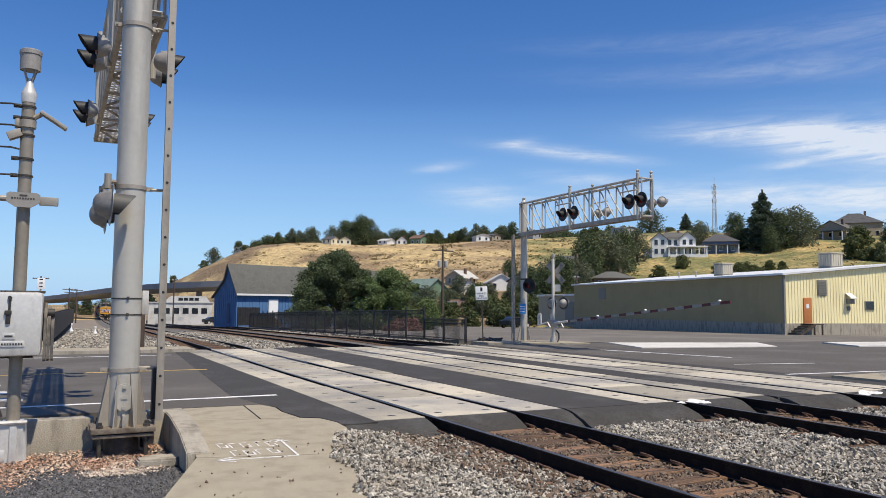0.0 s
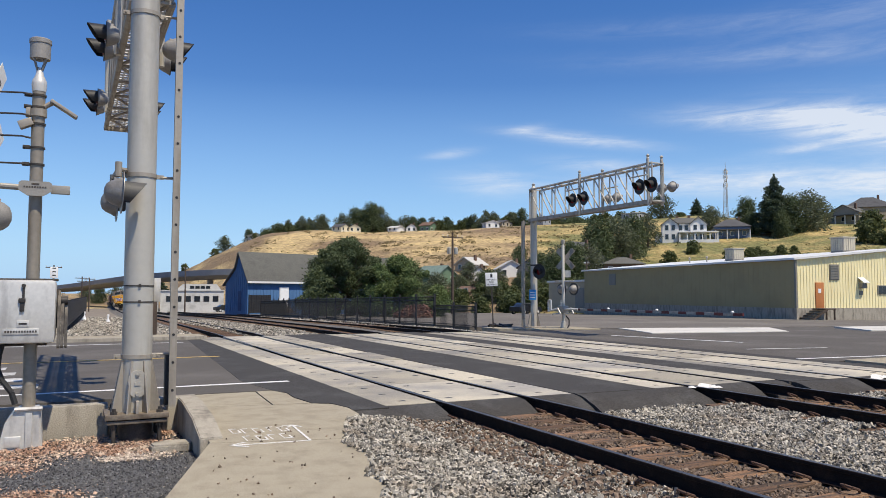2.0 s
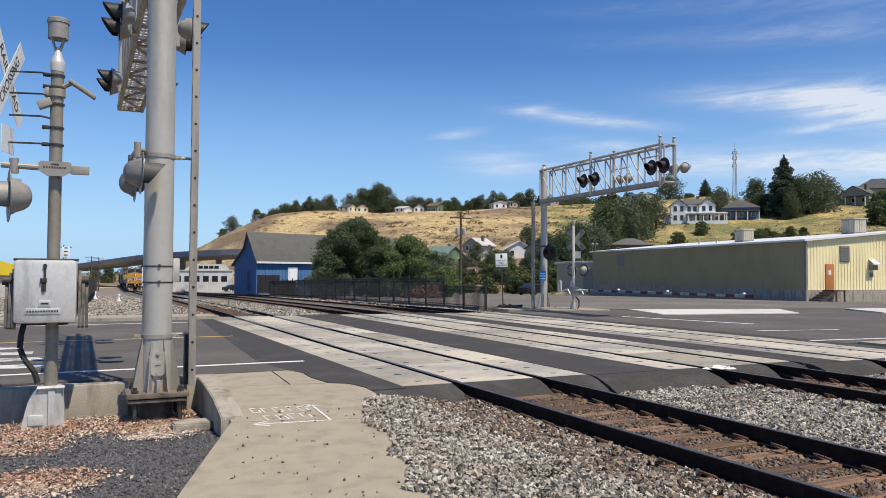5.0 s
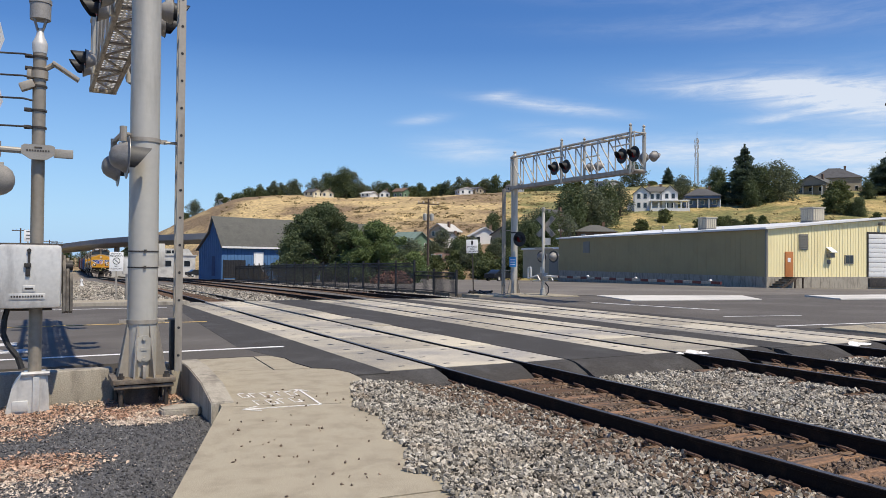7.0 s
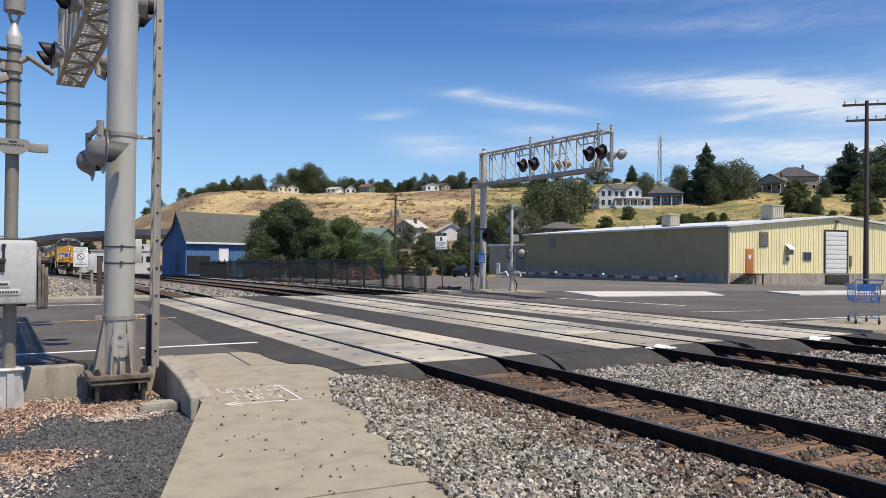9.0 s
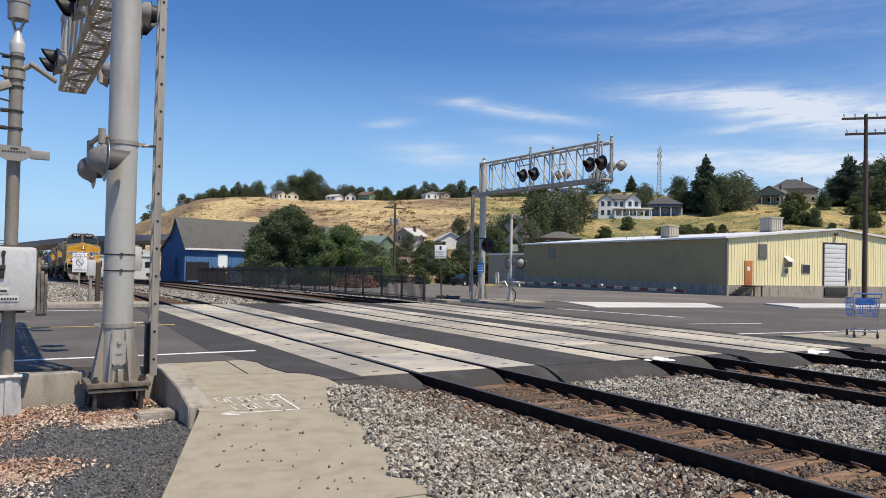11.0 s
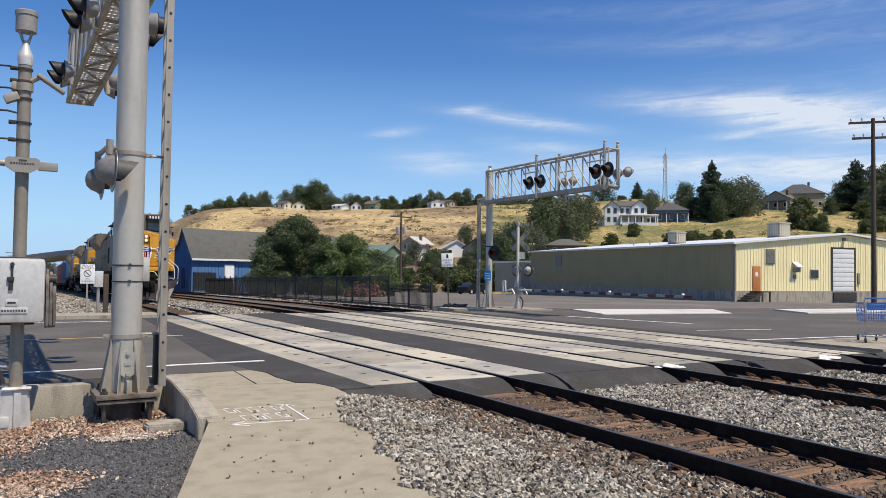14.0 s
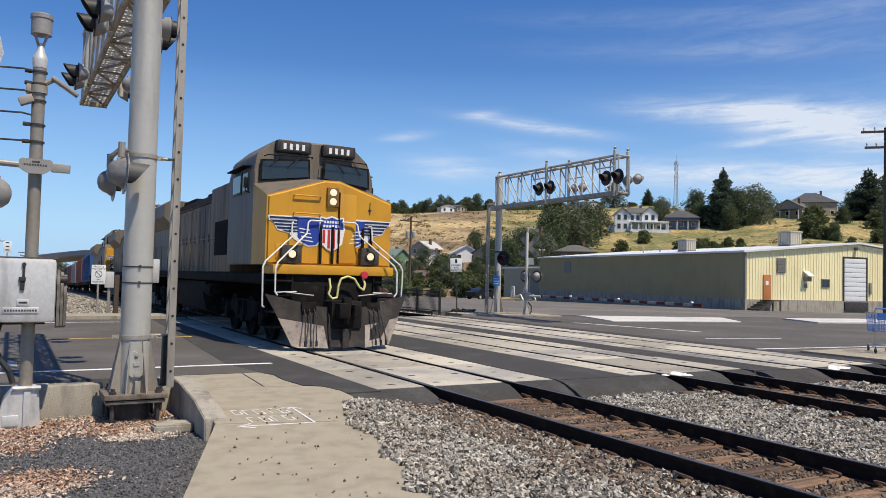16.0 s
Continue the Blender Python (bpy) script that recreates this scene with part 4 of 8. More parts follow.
    tube(bm, (-0.42, -0.05, 2.95), (-0.42, -0.05, 3.12), 0.05, n=12)
    part("lamp_bracket", bm, cast_dull, o, "cast crossarm")
    signal_lamp(o, (-0.46, -0.12, 2.68), (-1, -0.15, 0), 0.30, lamp_grey, lamp_grey)
    # bell on top
    bm = B()
    lathe(bm, [(0.074, 4.18), (0.082, 4.26), (0.08, 4.30), (0.045, 4.38), (0.03, 4.47), (0, 4.47)], 20)
    part("cap", bm, alu, o, "conical pole cap")
    bm = B()
    for k in range(4):
        a = radians(45 + 90 * k)
        tube(bm, (0.035 * math.cos(a), 0.035 * math.sin(a), 4.44), (0.09 * math.cos(a), 0.09 * math.sin(a), 4.58), 0.013, n=6)
    part("bell_stand", bm, lamp_grey, o)
    bm = B()
    lathe(bm, [(0, 4.57), (0.11, 4.57), (0.112, 4.75), (0.12, 4.755), (0.12, 4.80), (0.10, 4.815), (0, 4.815)], 24)
    part("bell", bm, lamp_grey, o, "grey crossing bell")
    for z in (4.12, 3.98, 3.78, 3.5, 3.3):
        bm = B()
        lathe(bm, [(0.071, z), (0.084, z), (0.084, z + 0.022), (0.071, z + 0.022)], 20)
        box(bm, -0.15, -0.075, -0.035, -0.005, z - 0.012, z + 0.034, bevel=0.006)
        tube(bm, (-0.13, -0.06, z + 0.011), (-0.13, 0.03, z + 0.011), 0.011, n=6)
        part("band", bm, dark_steel, o, "dark clamp band")
    bm = B()
    lathe(bm, [(0.071, 3.88), (0.092, 3.88), (0.092, 3.97), (0.071, 3.97)], 20)
    box(bm, -0.13, -0.08, -0.04, 0.04, 3.87, 3.98, bevel=0.01)
    rod(bm, [(0.06, -0.02, 4.0), (0.16, -0.03, 4.07)], 0.03, 8)
    part("clamp", bm, galv_dull, o)
    bm = B()
    box(bm, 0, 0.33, -0.07, 0.07, -0.018, 0.018, Matrix.Translation((0.13, -0.03, 4.08)) @ Matrix.Rotation(radians(32), 4, "Y"), bevel=0.006)
    part("side_arm", bm, galv_dull, o, "slanted flat lamp arm")
    bm = B()
    box(bm, -0.22, -0.07, -0.06, 0.06, -0.06, 0.03, Matrix.Translation((0.0, -0.03, 3.86)) @ Matrix.Rotation(radians(-25), 4, "Y"), bevel=0.008)
    part("side_arm", bm, galv_dull, o, "short slanted bracket")
    # the crossbuck stands off towards the street side on thin rods
    sign = face(-0.50, 0.10, 4.06, (0.24, 0.97, 0))
    for z in (4.13, 3.88, 3.62, 3.3):
        bm = B()
        rod(bm, [(-0.07, -0.03, z), (-0.16, -0.06, z + 0.01), (-0.49, 0.08, z + 0.02)], 0.011, 6)
        part("standoff", bm, dark_steel, o, "thin dark sign bracket")
    crossbuck(o, sign)
    bm = B()
    box(bm, -0.2, 0.2, -0.17, 0.14, -0.003, 0.003, face(-0.50, 0.06, 3.36, (0.24, 0.97, 0)))
    part("plate_sign", bm, sign_white, o, "small pale sign plate below the crossbuck")
    return o


near_cantilever()
pipe_signal()


def far_cantilever():
    o = thing("cantilever_signal_mast", pose(20.4, 30.4, 0.05) @ Matrix.Diagonal((1, 1, 0.96, 1)), "galvanised signal gantry with lamps on a long truss arm", "signal mast")
    bm = B()
    lathe(bm, [(0.165, 0.05), (0.16, 3.0), (0.15, 6.95), (0.10, 7.0), (0.06, 7.06), (0.09, 7.15), (0, 7.22)], 20)
    part("pole", bm, galv, o, "grey steel pole")
    bm = B()
    box(bm, -0.4, 0.4, -0.4, 0.4, 0.0, 0.06, bevel=0.01)
    part("base_plate", bm, galv_dull, o)
    bm = B()
    for k in range(6):
        prism(bm, [(0.15, 0.05), (0.36, 0.05), (0.2, 0.75), (0.15, 0.75)], 0.02, Matrix.Rotation(radians(60 * k), 4, "Z") @ Matrix(((1, 0, 0, 0), (0, 0, -1, 0.01), (0, 1, 0, 0), (0, 0, 0, 1))))
    loose("gusset", bm, galv_dull, o)
    bm = B()
    box_truss(bm, 8.5, -0.22, 0.34, 5.35, 6.85, 8, 0.055, 0.03, -1)
    part("truss_arm", bm, galv, o, "galvanised box truss arm reaching over the street")
    bm = B()
    walkway_grate(bm, 8.5, -0.25, 0.37, 5.30, -1)
    box(bm, -0.30, -0.24, -8.5, 0, 5.24, 5.40)
    part("walkway", bm, galv_dull, o, "grating walkway along the truss")
    for y, x in ((-4.05, -0.28), (-8.35, -0.28), (-8.35, 0.4), (-4.75, 0.4)):
        bm = B()
        lathe(bm, [(0.06, 5.2), (0.06, 7.05), (0.035, 7.08), (0.07, 7.16), (0, 7.24)], 12, Matrix.Translation((x, y, 0)))
        part("lamp_pipe", bm, galv, o, "upright pipe carrying signal lamps")
    for y in (-3.9, -4.7, -8.17, -8.85):
        signal_lamp(o, (-0.55, y, 5.87 + (0.04 if y < -7 else 0)), (-1, 0.05, 0), 0.31)
    for y in (-4.95, -5.5, -8.2, -8.75):
        signal_lamp(o, (0.55, y, 5.87 + (0.04 if y < -7 else 0)), (1, 0.1, 0), 0.24, lamp_grey, lamp_mid, 0.92)
    for y in (-3.9, -8.05, -5.05):
        bm = B()
        rod(bm, [(-0.5 if y != -5.05 else 0.55, y - 0.5, 6.35), (-0.5 if y != -5.05 else 0.55, y + 0.5, 6.35)], 0.03, 8)
        part("lamp_crossarm", bm, galv, o)
    signal_lamp(o, (-0.12, -0.62, 2.75), (-1, -0.35, 0), 0.36)
    bm = B()
    rod(bm, [(0, -0.15, 3.1), (-0.05, -0.62, 3.1)], 0.03, 8)
    lathe(bm, [(0.155, 3.05), (0.175, 3.05), (0.175, 3.12), (0.155, 3.12)], 16)
    part("lamp_bracket", bm, dark_steel, o)
    bm = B()
    box(bm, -0.17, 0.17, -0.25, 0.25, 0, 0.01, face(-0.16, -0.13, 1.62, (0.7, -0.7, 0)))
    part("sticker", bm, blue_sign, o, "small blue notice plate")
    bm = B()
    m = face(-0.16, -0.13, 1.62, (0.7, -0.7, 0))
    for k in range(3):
        bm = B()
        box(bm, -0.12, 0.12, -0.15 + 0.12 * k, -0.11 + 0.12 * k, 0.011, 0.013, m)
        part("letter_bar", bm, sign_white, o)
    ladder(o, -0.50, 0.15, -0.1, 5.3, (0.35, 0.94), "steel ladder rail")
    for z in (1.2, 3.2, 5.2):
        bm = B()
        rod(bm, [(-0.15, 0.05, z), (-0.45, 0.15, z)], 0.02, 6)
        part("ladder_brace", bm, galv_dull, o)
    return o


far_cantilever()


def far_gate():
    o = thing("crossing_gate", pose(21.35, 29.35, 0.05) @ Matrix.Diagonal((1, 1, 0.97, 1)), "grey pipe mast with crossbuck and lowered red-and-white crossing gate", "crossing gate")
    bm = B()
    lathe(bm, [(0.072, 0), (0.072, 4.0), (0.045, 4.05), (0.09, 4.12), (0.09, 4.28), (0, 4.3)], 16)
    lathe(bm, [(0.15, 0), (0.15, 0.05), (0.11, 0.3), (0.072, 0.32)], 16)
    part("pole", bm, galv, o, "grey steel pipe mast")
    crossbuck(o, face(0.16, 0.0, 3.35, (-0.25, 0.97, 0)), False, lamp_mid)
    crossbuck(o, face(0.10, -0.05, 3.35, (0.55, -0.83, 0)), False, galv_dull)
    bm = B()
    box(bm, -0.2, 0.2, -0.17, 0.17, -0.004, 0.004, face(0.12, -0.1, 2.62, (0.55, -0.83, 0)))
    part("plate_sign", bm, alu, o, "small pale sign plate")
    bm = B()
    rod(bm, [(0.05, -0.75, 2.28), (0.05, 0.7, 2.28)], 0.03, 8)
    part("lamp_bracket", bm, galv, o)
    for y in (-0.6, 0.35):
        signal_lamp(o, (0.16, y, 1.88), (1, 0.2, 0), 0.30, lamp_grey, hood_dark)
    bm = B()
    box(bm, -0.2, 0.16, -0.2, 0.2, 0.72, 1.08, bevel=0.04)
    part("machine_box", bm, cast_dull, o, "grey gate machine box")
    for x in (-0.42, 0.32):
        bm = B()
        rod(bm, [(x, -0.15, 0.95), (x, 0.62, 0.80), (x, 0.62, 1.32), (x, 0.42, 1.34), (x, 0.40, 0.88)], 0.045, 8)
        rod(bm, [(x, -0.15, 0.95), (x, -0.35, 0.72), (x, 0.3, 0.66)], 0.035, 8)
        part("counterweight", bm, alu, o, "pale counterweight frame")
    bm = B()
    rod(bm, [(0.2, 0.1, 0.6), (0.32, 0.0, 0.4), (0.25, -0.1, 0.15), (0.15, -0.1, 0.0)], 0.03, 8)
    part("conduit", bm, rubber, o, "black cable conduit")
    # the arm turns about the machine's shaft; local y runs back, the arm lies along -y
    bm = B()
    box(bm, -0.03, 0.03, -10.4, -0.2, -0.05, 0.05, bevel=0.01)
    arm = part("gate_arm", bm, mat("arm_white", (0.33, 0.315, 0.28), 0.6), o, "red and white striped gate arm", pose(0, 0, 0.92))
    y = -0.9
    k = 0
    while y > -10.2:
        bm = B()
        box(bm, -0.034, 0.034, y - 0.42, y, -0.053, 0.053)
        part("stripe", bm, red_stripe, arm, "red reflective stripe")
        y -= 0.98 - 0.012 * k
        k += 1
    for yy in (-3.3, -6.3, -10.1):
        bm = B()
        lathe(bm, [(0.0, 0.05), (0.06, 0.05), (0.07, 0.08), (0.05, 0.12), (0, 0.13)], 12, Matrix.Translation((0, yy, 0)))
        part("arm_lamp", bm, alu, arm, "small lamp on the gate arm")
    bm = B()
    rod(bm, [(-0.05, 0.2, 0.0), (-0.05, -1.2, 0.0)], 0.05, 8)
    part("arm_root", bm, alu, arm)
    return o, arm


gate, gate_arm = far_gate()


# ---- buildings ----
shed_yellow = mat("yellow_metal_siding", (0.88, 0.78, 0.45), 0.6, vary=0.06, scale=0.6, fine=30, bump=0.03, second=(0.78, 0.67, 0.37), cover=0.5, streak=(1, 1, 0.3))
# the gable's siding again, darkened so the colour itself carries the shade
shed_shaded = mat("shaded_metal_siding", (0.365, 0.30, 0.16), 0.75, vary=0.05, scale=0.5, fine=30, bump=0.03, second=(0.33, 0.27, 0.145), cover=0.5, spec=0.2)
metal_white = mat("white_metal", (0.72, 0.72, 0.70), 0.45, vary=0.06, scale=2, fine=40, bump=0.03)
orange_paint = mat("orange_door_paint", (0.50, 0.19, 0.06), 0.6, vary=0.1, scale=2, fine=40, bump=0.05)
louvre_grey = mat("louvre_grey", (0.22, 0.21, 0.18), 0.6, vary=0.1)
hvac_beige = mat("hvac_beige", (0.46, 0.42, 0.33), 0.6, vary=0.1, scale=2, fine=30, bump=0.05)
window_dark = glassy("dark_window", (0.02, 0.024, 0.028), 0.08)
blue_siding = mat("blue_siding", (0.055, 0.132, 0.27), 0.6, vary=0.08, scale=0.6, fine=30, bump=0.04, second=(0.045, 0.108, 0.225), cover=0.5)
shingle_grey = mat("grey_shingles", (0.118, 0.116, 0.104), 0.9, vary=0.25, scale=1.2, fine=9, bump=0.4, second=(0.10, 0.10, 0.09), cover=0.5)
shingle_dark = mat("dark_shingles", (0.085, 0.085, 0.09), 0.9, vary=0.25, scale=1.0, fine=9, bump=0.4)
shingle_green = mat("green_roof", (0.16, 0.22, 0.19), 0.8, vary=0.2, scale=1.0, fine=9, bump=0.3)
shingle_pale = mat("pale_roof", (0.50, 0.49, 0.46), 0.7, vary=0.12, scale=1.0, fine=9, bump=0.2)
wall_white = mat("white_clapboard", (0.74, 0.73, 0.70), 0.7, vary=0.05, scale=0.8, fine=20, bump=0.05)
wall_cream = mat("cream_clapboard", (0.66, 0.60, 0.44), 0.7, vary=0.06, scale=0.8, fine=20, bump=0.05)
wall_grey = mat("grey_clapboard", (0.28, 0.30, 0.33), 0.7, vary=0.08, scale=0.8, fine=20, bump=0.05)
wall_blue = mat("slate_blue_clapboard", (0.13, 0.18, 0.27), 0.7, vary=0.08, scale=0.8, fine=20, bump=0.05)
wall_green = mat("green_clapboard", (0.14, 0.22, 0.14), 0.7, vary=0.08, scale=0.8, fine=20, bump=0.05)
wall_tan = mat("tan_clapboard", (0.36, 0.31, 0.23), 0.7, vary=0.08, scale=0.8, fine=20, bump=0.05)
brown_wall = mat("brown_boards", (0.16, 0.10, 0.07), 0.8, vary=0.15, scale=0.8, fine=20, bump=0.1)
wood_pole = mat("pole_wood", (0.085, 0.062, 0.048), 0.85, vary=0.25, scale=2, fine=30, bump=0.4, streak=(6, 6, 0.4))
bridge_concrete = mat("bridge_concrete", (0.22, 0.225, 0.235), 0.85, vary=0.12, scale=0.3, fine=10, bump=0.1)
yellow_sign = mat("yellow_sign", (0.72, 0.52, 0.03), 0.5, vary=0.05)


stair_wood = mat("dark_stair_wood", (0.075, 0.055, 0.042), 0.85, vary=0.25, scale=3, fine=40, bump=0.3)


def warehouse():
    o = thing("warehouse", pose(51.95, 41.1, -0.36, 0, 0, -8.3), "long low metal warehouse with pale yellow ribbed gable and concrete base", "warehouse")
    W, L, EH, AH, P = 25.6, 34.5, 4.73, 5.86, 0.9
    bm = B()
    box(bm, 0, W, 0, L, -0.5, P)
    part("plinth", bm, concrete_old, o, "stained concrete base wall")
    bm = B()
    prism(bm, [(0.05, P), (W - 0.05, P), (W - 0.05, EH), (W / 2, AH), (0.05, EH)], 0.1, Matrix.Translation((0, 0.14, 0)) @ FLAT)
    part("gable_wall", bm, shed_yellow, o, "pale yellow metal gable wall")
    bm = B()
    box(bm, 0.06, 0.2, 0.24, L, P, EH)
    part("side_wall", bm, shed_shaded, o, "metal side wall coloured darker than the gable for its shade")
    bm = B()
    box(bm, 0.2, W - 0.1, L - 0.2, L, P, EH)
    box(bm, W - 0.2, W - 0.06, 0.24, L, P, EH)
    part("rear_wall", bm, shed_shaded, o)
    # ribs of the siding
    rib_bm = B()
    prism(rib_bm, [(-0.055, 0), (0.055, 0), (0.035, 0.035), (-0.035, 0.035)], 1.0)
    rib = mesh_of("rib", rib_bm, shed_yellow)
    x = 0.3
    while x < W - 0.2:
        top = EH + (AH - EH) * (1 - abs(x - W / 2) / (W / 2)) - 0.05
        z0, z1 = P, top
        if 11.0 < x < 13.75:
            z0 = 4.75
        if 1.85 < x < 2.9:
            z0 = 3.02
        if z1 - z0 > 0.1:
            share("rib", rib, o, Matrix.Translation((x, 0.14, z0)) @ Matrix(((1, 0, 0, 0), (0, -1, 0, 0), (0, 0, -1, 0), (0, 0, 0, 1))) @ Matrix.Diagonal((1, 1, -(z1 - z0), 1)))
        x += 0.305
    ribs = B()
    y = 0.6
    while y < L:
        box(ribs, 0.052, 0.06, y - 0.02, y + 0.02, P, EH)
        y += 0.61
    tagged(part("side_rib", ribs, shed_shaded, o), kind="stuff")
    bm = B()
    for s in (0, 1):
        prism(bm, [(-0.25, EH + 0.0), (W / 2, AH + 0.04), (W / 2, AH + 0.2), (-0.25, EH + 0.16)] if s == 0 else [(W + 0.25, EH), (W / 2, AH + 0.04), (W / 2, AH + 0.2), (W + 0.25, EH + 0.16)],
              L + 0.4, Matrix.Translation((0, -0.15, 0)) @ FLAT)
    part("roof", bm, metal_white, o, "white metal roof with pale edge trim")
    bm = B()
    box(bm, -0.02, 0.12, 0.0, 0.18, P, EH)
    box(bm, 0.02, 0.16, 0.05, 0.12, 0.3, EH)
    part("corner_trim", bm, louvre_grey, o, "dark downpipe at the corner")
    bm = B()
    box(bm, 2.0, 2.8, 0.05, 0.16, P, 2.95, bevel=0.01)
    door = part("door", bm, orange_paint, o, "orange-brown painted door")
    bm = B()
    box(bm, 2.22, 2.5, 0.03, 0.05, 2.1, 2.45)
    part("door_window", bm, sign_white, door, "small pale door pane")
    for k in range(5):
        bm = B()
        box(bm, 0.25 + 0.33 * k, 0.55 + 0.33 * k, -1.1, 0.0, 0.12 + 0.18 * k, 0.18 + 0.18 * k, bevel=0.01)
        part("step", bm, stair_wood, o, "dark wooden step")
    bm = B()
    prism(bm, [(0.2, -0.1), (0.5, -0.1), (2.0, 0.72), (2.0, 0.84), (1.85, 0.84)], 0.06, Matrix.Translation((0, -1.12, 0)) @ FLAT)
    part("stair_stringer", bm, stair_wood, o, "dark wooden stair stringer")
    bm = B()
    box(bm, 1.85, 2.85, -1.1, 0.0, 0.80, 0.885, bevel=0.01)
    for px in (1.95, 2.75):
        box(bm, px - 0.05, px + 0.05, -1.05, -0.95, -0.2, 0.82)
    part("landing", bm, stair_wood, o, "dark wooden landing")
    bm = B()
    box(bm, 3.45, 4.4, 0.06, 0.14, 3.15, 4.42)
    v = part("vent", bm, louvre_grey, o, "slatted wall vent")
    for k in range(9):
        bm = B()
        box(bm, 3.5, 4.35, 0.02, 0.08, 3.22 + 0.13 * k, 3.30 + 0.13 * k)
        part("slat", bm, louvre_grey, v)
    bm = B()
    box(bm, 6.42, 6.92, -0.3, 0.14, 2.5, 2.92, bevel=0.02)
    a = part("air_conditioner", bm, louvre_grey, o, "wall air conditioner under a sheet-metal hood")
    bm = B()
    prism(bm, [(-0.5, 2.98), (0.12, 3.40), (0.12, 3.36), (-0.5, 2.93)], 0.62, Matrix(((0, 0, 1, 6.36), (1, 0, 0, 0), (0, 1, 0, 0), (0, 0, 0, 1))))
    part("hood", bm, metal_white, a)
    bm = B()
    box(bm, 6.5, 6.85, 0.08, 0.14, 1.95, 2.3)
    part("panel", bm, louvre_grey, o)
    bm = B()
    box(bm, 8.45, 9.4, 0.06, 0.14, 2.0, 2.75)
    w = part("window", bm, louvre_grey, o, "small dark window")
    for k in range(2):
        bm = B()
        box(bm, 8.52 + 0.43 * k, 8.91 + 0.43 * k, 0.045, 0.06, 2.06, 2.69)
        part("pane", bm, window_dark, w)
    bm = B()
    box(bm, 10.95, 13.85, 0.02, 0.14, P, 4.75)
    rd = part("roller_door_frame", bm, dark_steel, o, "dark roller door surround")
    for k in range(9):
        bm = B()
        box(bm, 11.05, 13.6, -0.01, 0.03, P + 0.02 + 0.41 * k, P + 0.40 + 0.41 * k, bevel=0.01)
        part("slat", bm, metal_white, rd, "white roller door panel")
    bm = B()
    box(bm, 11.0, 13.8, -0.12, 0.0, 0.0, 0.8, bevel=0.02)
    part("dock_bumper", bm, dark_steel, o, "dark dock sill below the roller door")
    bm = B()
    box(bm, 12.3, 12.6, -0.3, 0.14, 5.35, 5.6, bevel=0.03)
    part("wall_lamp", bm, louvre_grey, o, "small wall lamp")
    bm = B()
    box(bm, 14.1, 14.35, 0.0, 0.14, 1.5, 2.5, bevel=0.02)
    part("meter_box", bm, louvre_grey, o, "small grey meter box")
    bm = B()
    box(bm, 0.0, 0.07, 27.2, 28.6, 3.0, 4.3)
    part("vent", bm, louvre_grey, o, "grey wall vent")
    # lower annex behind
    bm = B()
    box(bm, 3.0, 22, L + 0.05, L + 16, -0.5, 3.6)
    part("annex", bm, mat("annex_siding", (0.40, 0.335, 0.225), 0.7, vary=0.08, scale=0.6, fine=30, bump=0.04), o, "lower grey-tan annex")
    bm = B()
    box(bm, 2.8, 22.2, L + 0.03, L + 16.2, 3.6, 3.85)
    part("annex_roof", bm, metal_white, o, "white roof edge")
    for y, w_, c in ((L + 5.5, 2.4, louvre_grey), (L + 3.2, 1.9, mat("pale_blue_door", (0.42, 0.50, 0.58), 0.6)), (L + 1.0, 0.9, louvre_grey)):
        bm = B()
        box(bm, 2.95, 3.02, y, y + w_, -0.2, 2.8 if w_ > 1 else 2.1)
        part("door", bm, c, o, "annex door")
    return o


warehouse()


def rooftop_unit(x, y, w, l, h):
    lift = 4.73 + 1.13 * (1 - abs(x - 12.8) / 12.8) + 0.10
    m = pose(51.95, 41.1, -0.36, 0, 0, -8.3) @ pose(x, y, lift)
    o = thing("rooftop_unit", m, "beige louvred air-conditioning unit on the warehouse roof", "air conditioner", "rooftop units")
    bm = B()
    box(bm, 0, w, 0, l, -0.05, 0.12)
    box(bm, 0.05, w - 0.05, 0.05, l - 0.05, 0.12, h, bevel=0.03)
    # casing coloured darker than the louvres to give the gaps their shade
    part("body", bm, lamp_grey, o, "unit casing coloured grey for the shade between its louvres")
    n = 5
    bm = B()
    box(bm, -0.03, w + 0.03, -0.03, l + 0.03, h - 0.02, h + 0.08, bevel=0.02)
    part("lid", bm, hvac_beige, o, "beige overhanging lid")
    for k in range(n):
        bm = B()
        a = 0.1 + (w - 0.2) * k / n
        box(bm, a + 0.03, a + (w - 0.2) / n - 0.03, 0.02, 0.06, 0.25, h - 0.1)
        part("louvre", bm, hvac_beige, o, "pale louvre panel")
        bm = B()
        a = 0.1 + (l - 0.2) * k / n
        box(bm, 0.02, 0.06, a + 0.03, a + (l - 0.2) / n - 0.03, 0.25, h - 0.1)
        part("louvre", bm, hvac_beige, o)


rooftop_unit(2.3, 10.1, 1.3, 1.3, 1.2)
rooftop_unit(9.4, 4.4, 1.5, 1.5, 1.4)


def rooftop_pipe(x, y):
    lift = 4.73 + 1.13 * (1 - abs(x - 12.8) / 12.8) + 0.05
    o = thing("roof_vent_pipe", pose(51.95, 41.1, -0.36, 0, 0, -8.3) @ pose(x, y, lift), "thin grey vent pipe on the warehouse roof", "vent pipe", "roof vent pipes")
    bm = B()
    lathe(bm, [(0.06, -0.05), (0.06, 0.5), (0.12, 0.5), (0.12, 0.65), (0, 0.75)], 10)
    part("pipe", bm, galv_dull, o)


rooftop_pipe(4.0, 19.0)
rooftop_pipe(4.0, 16.2)


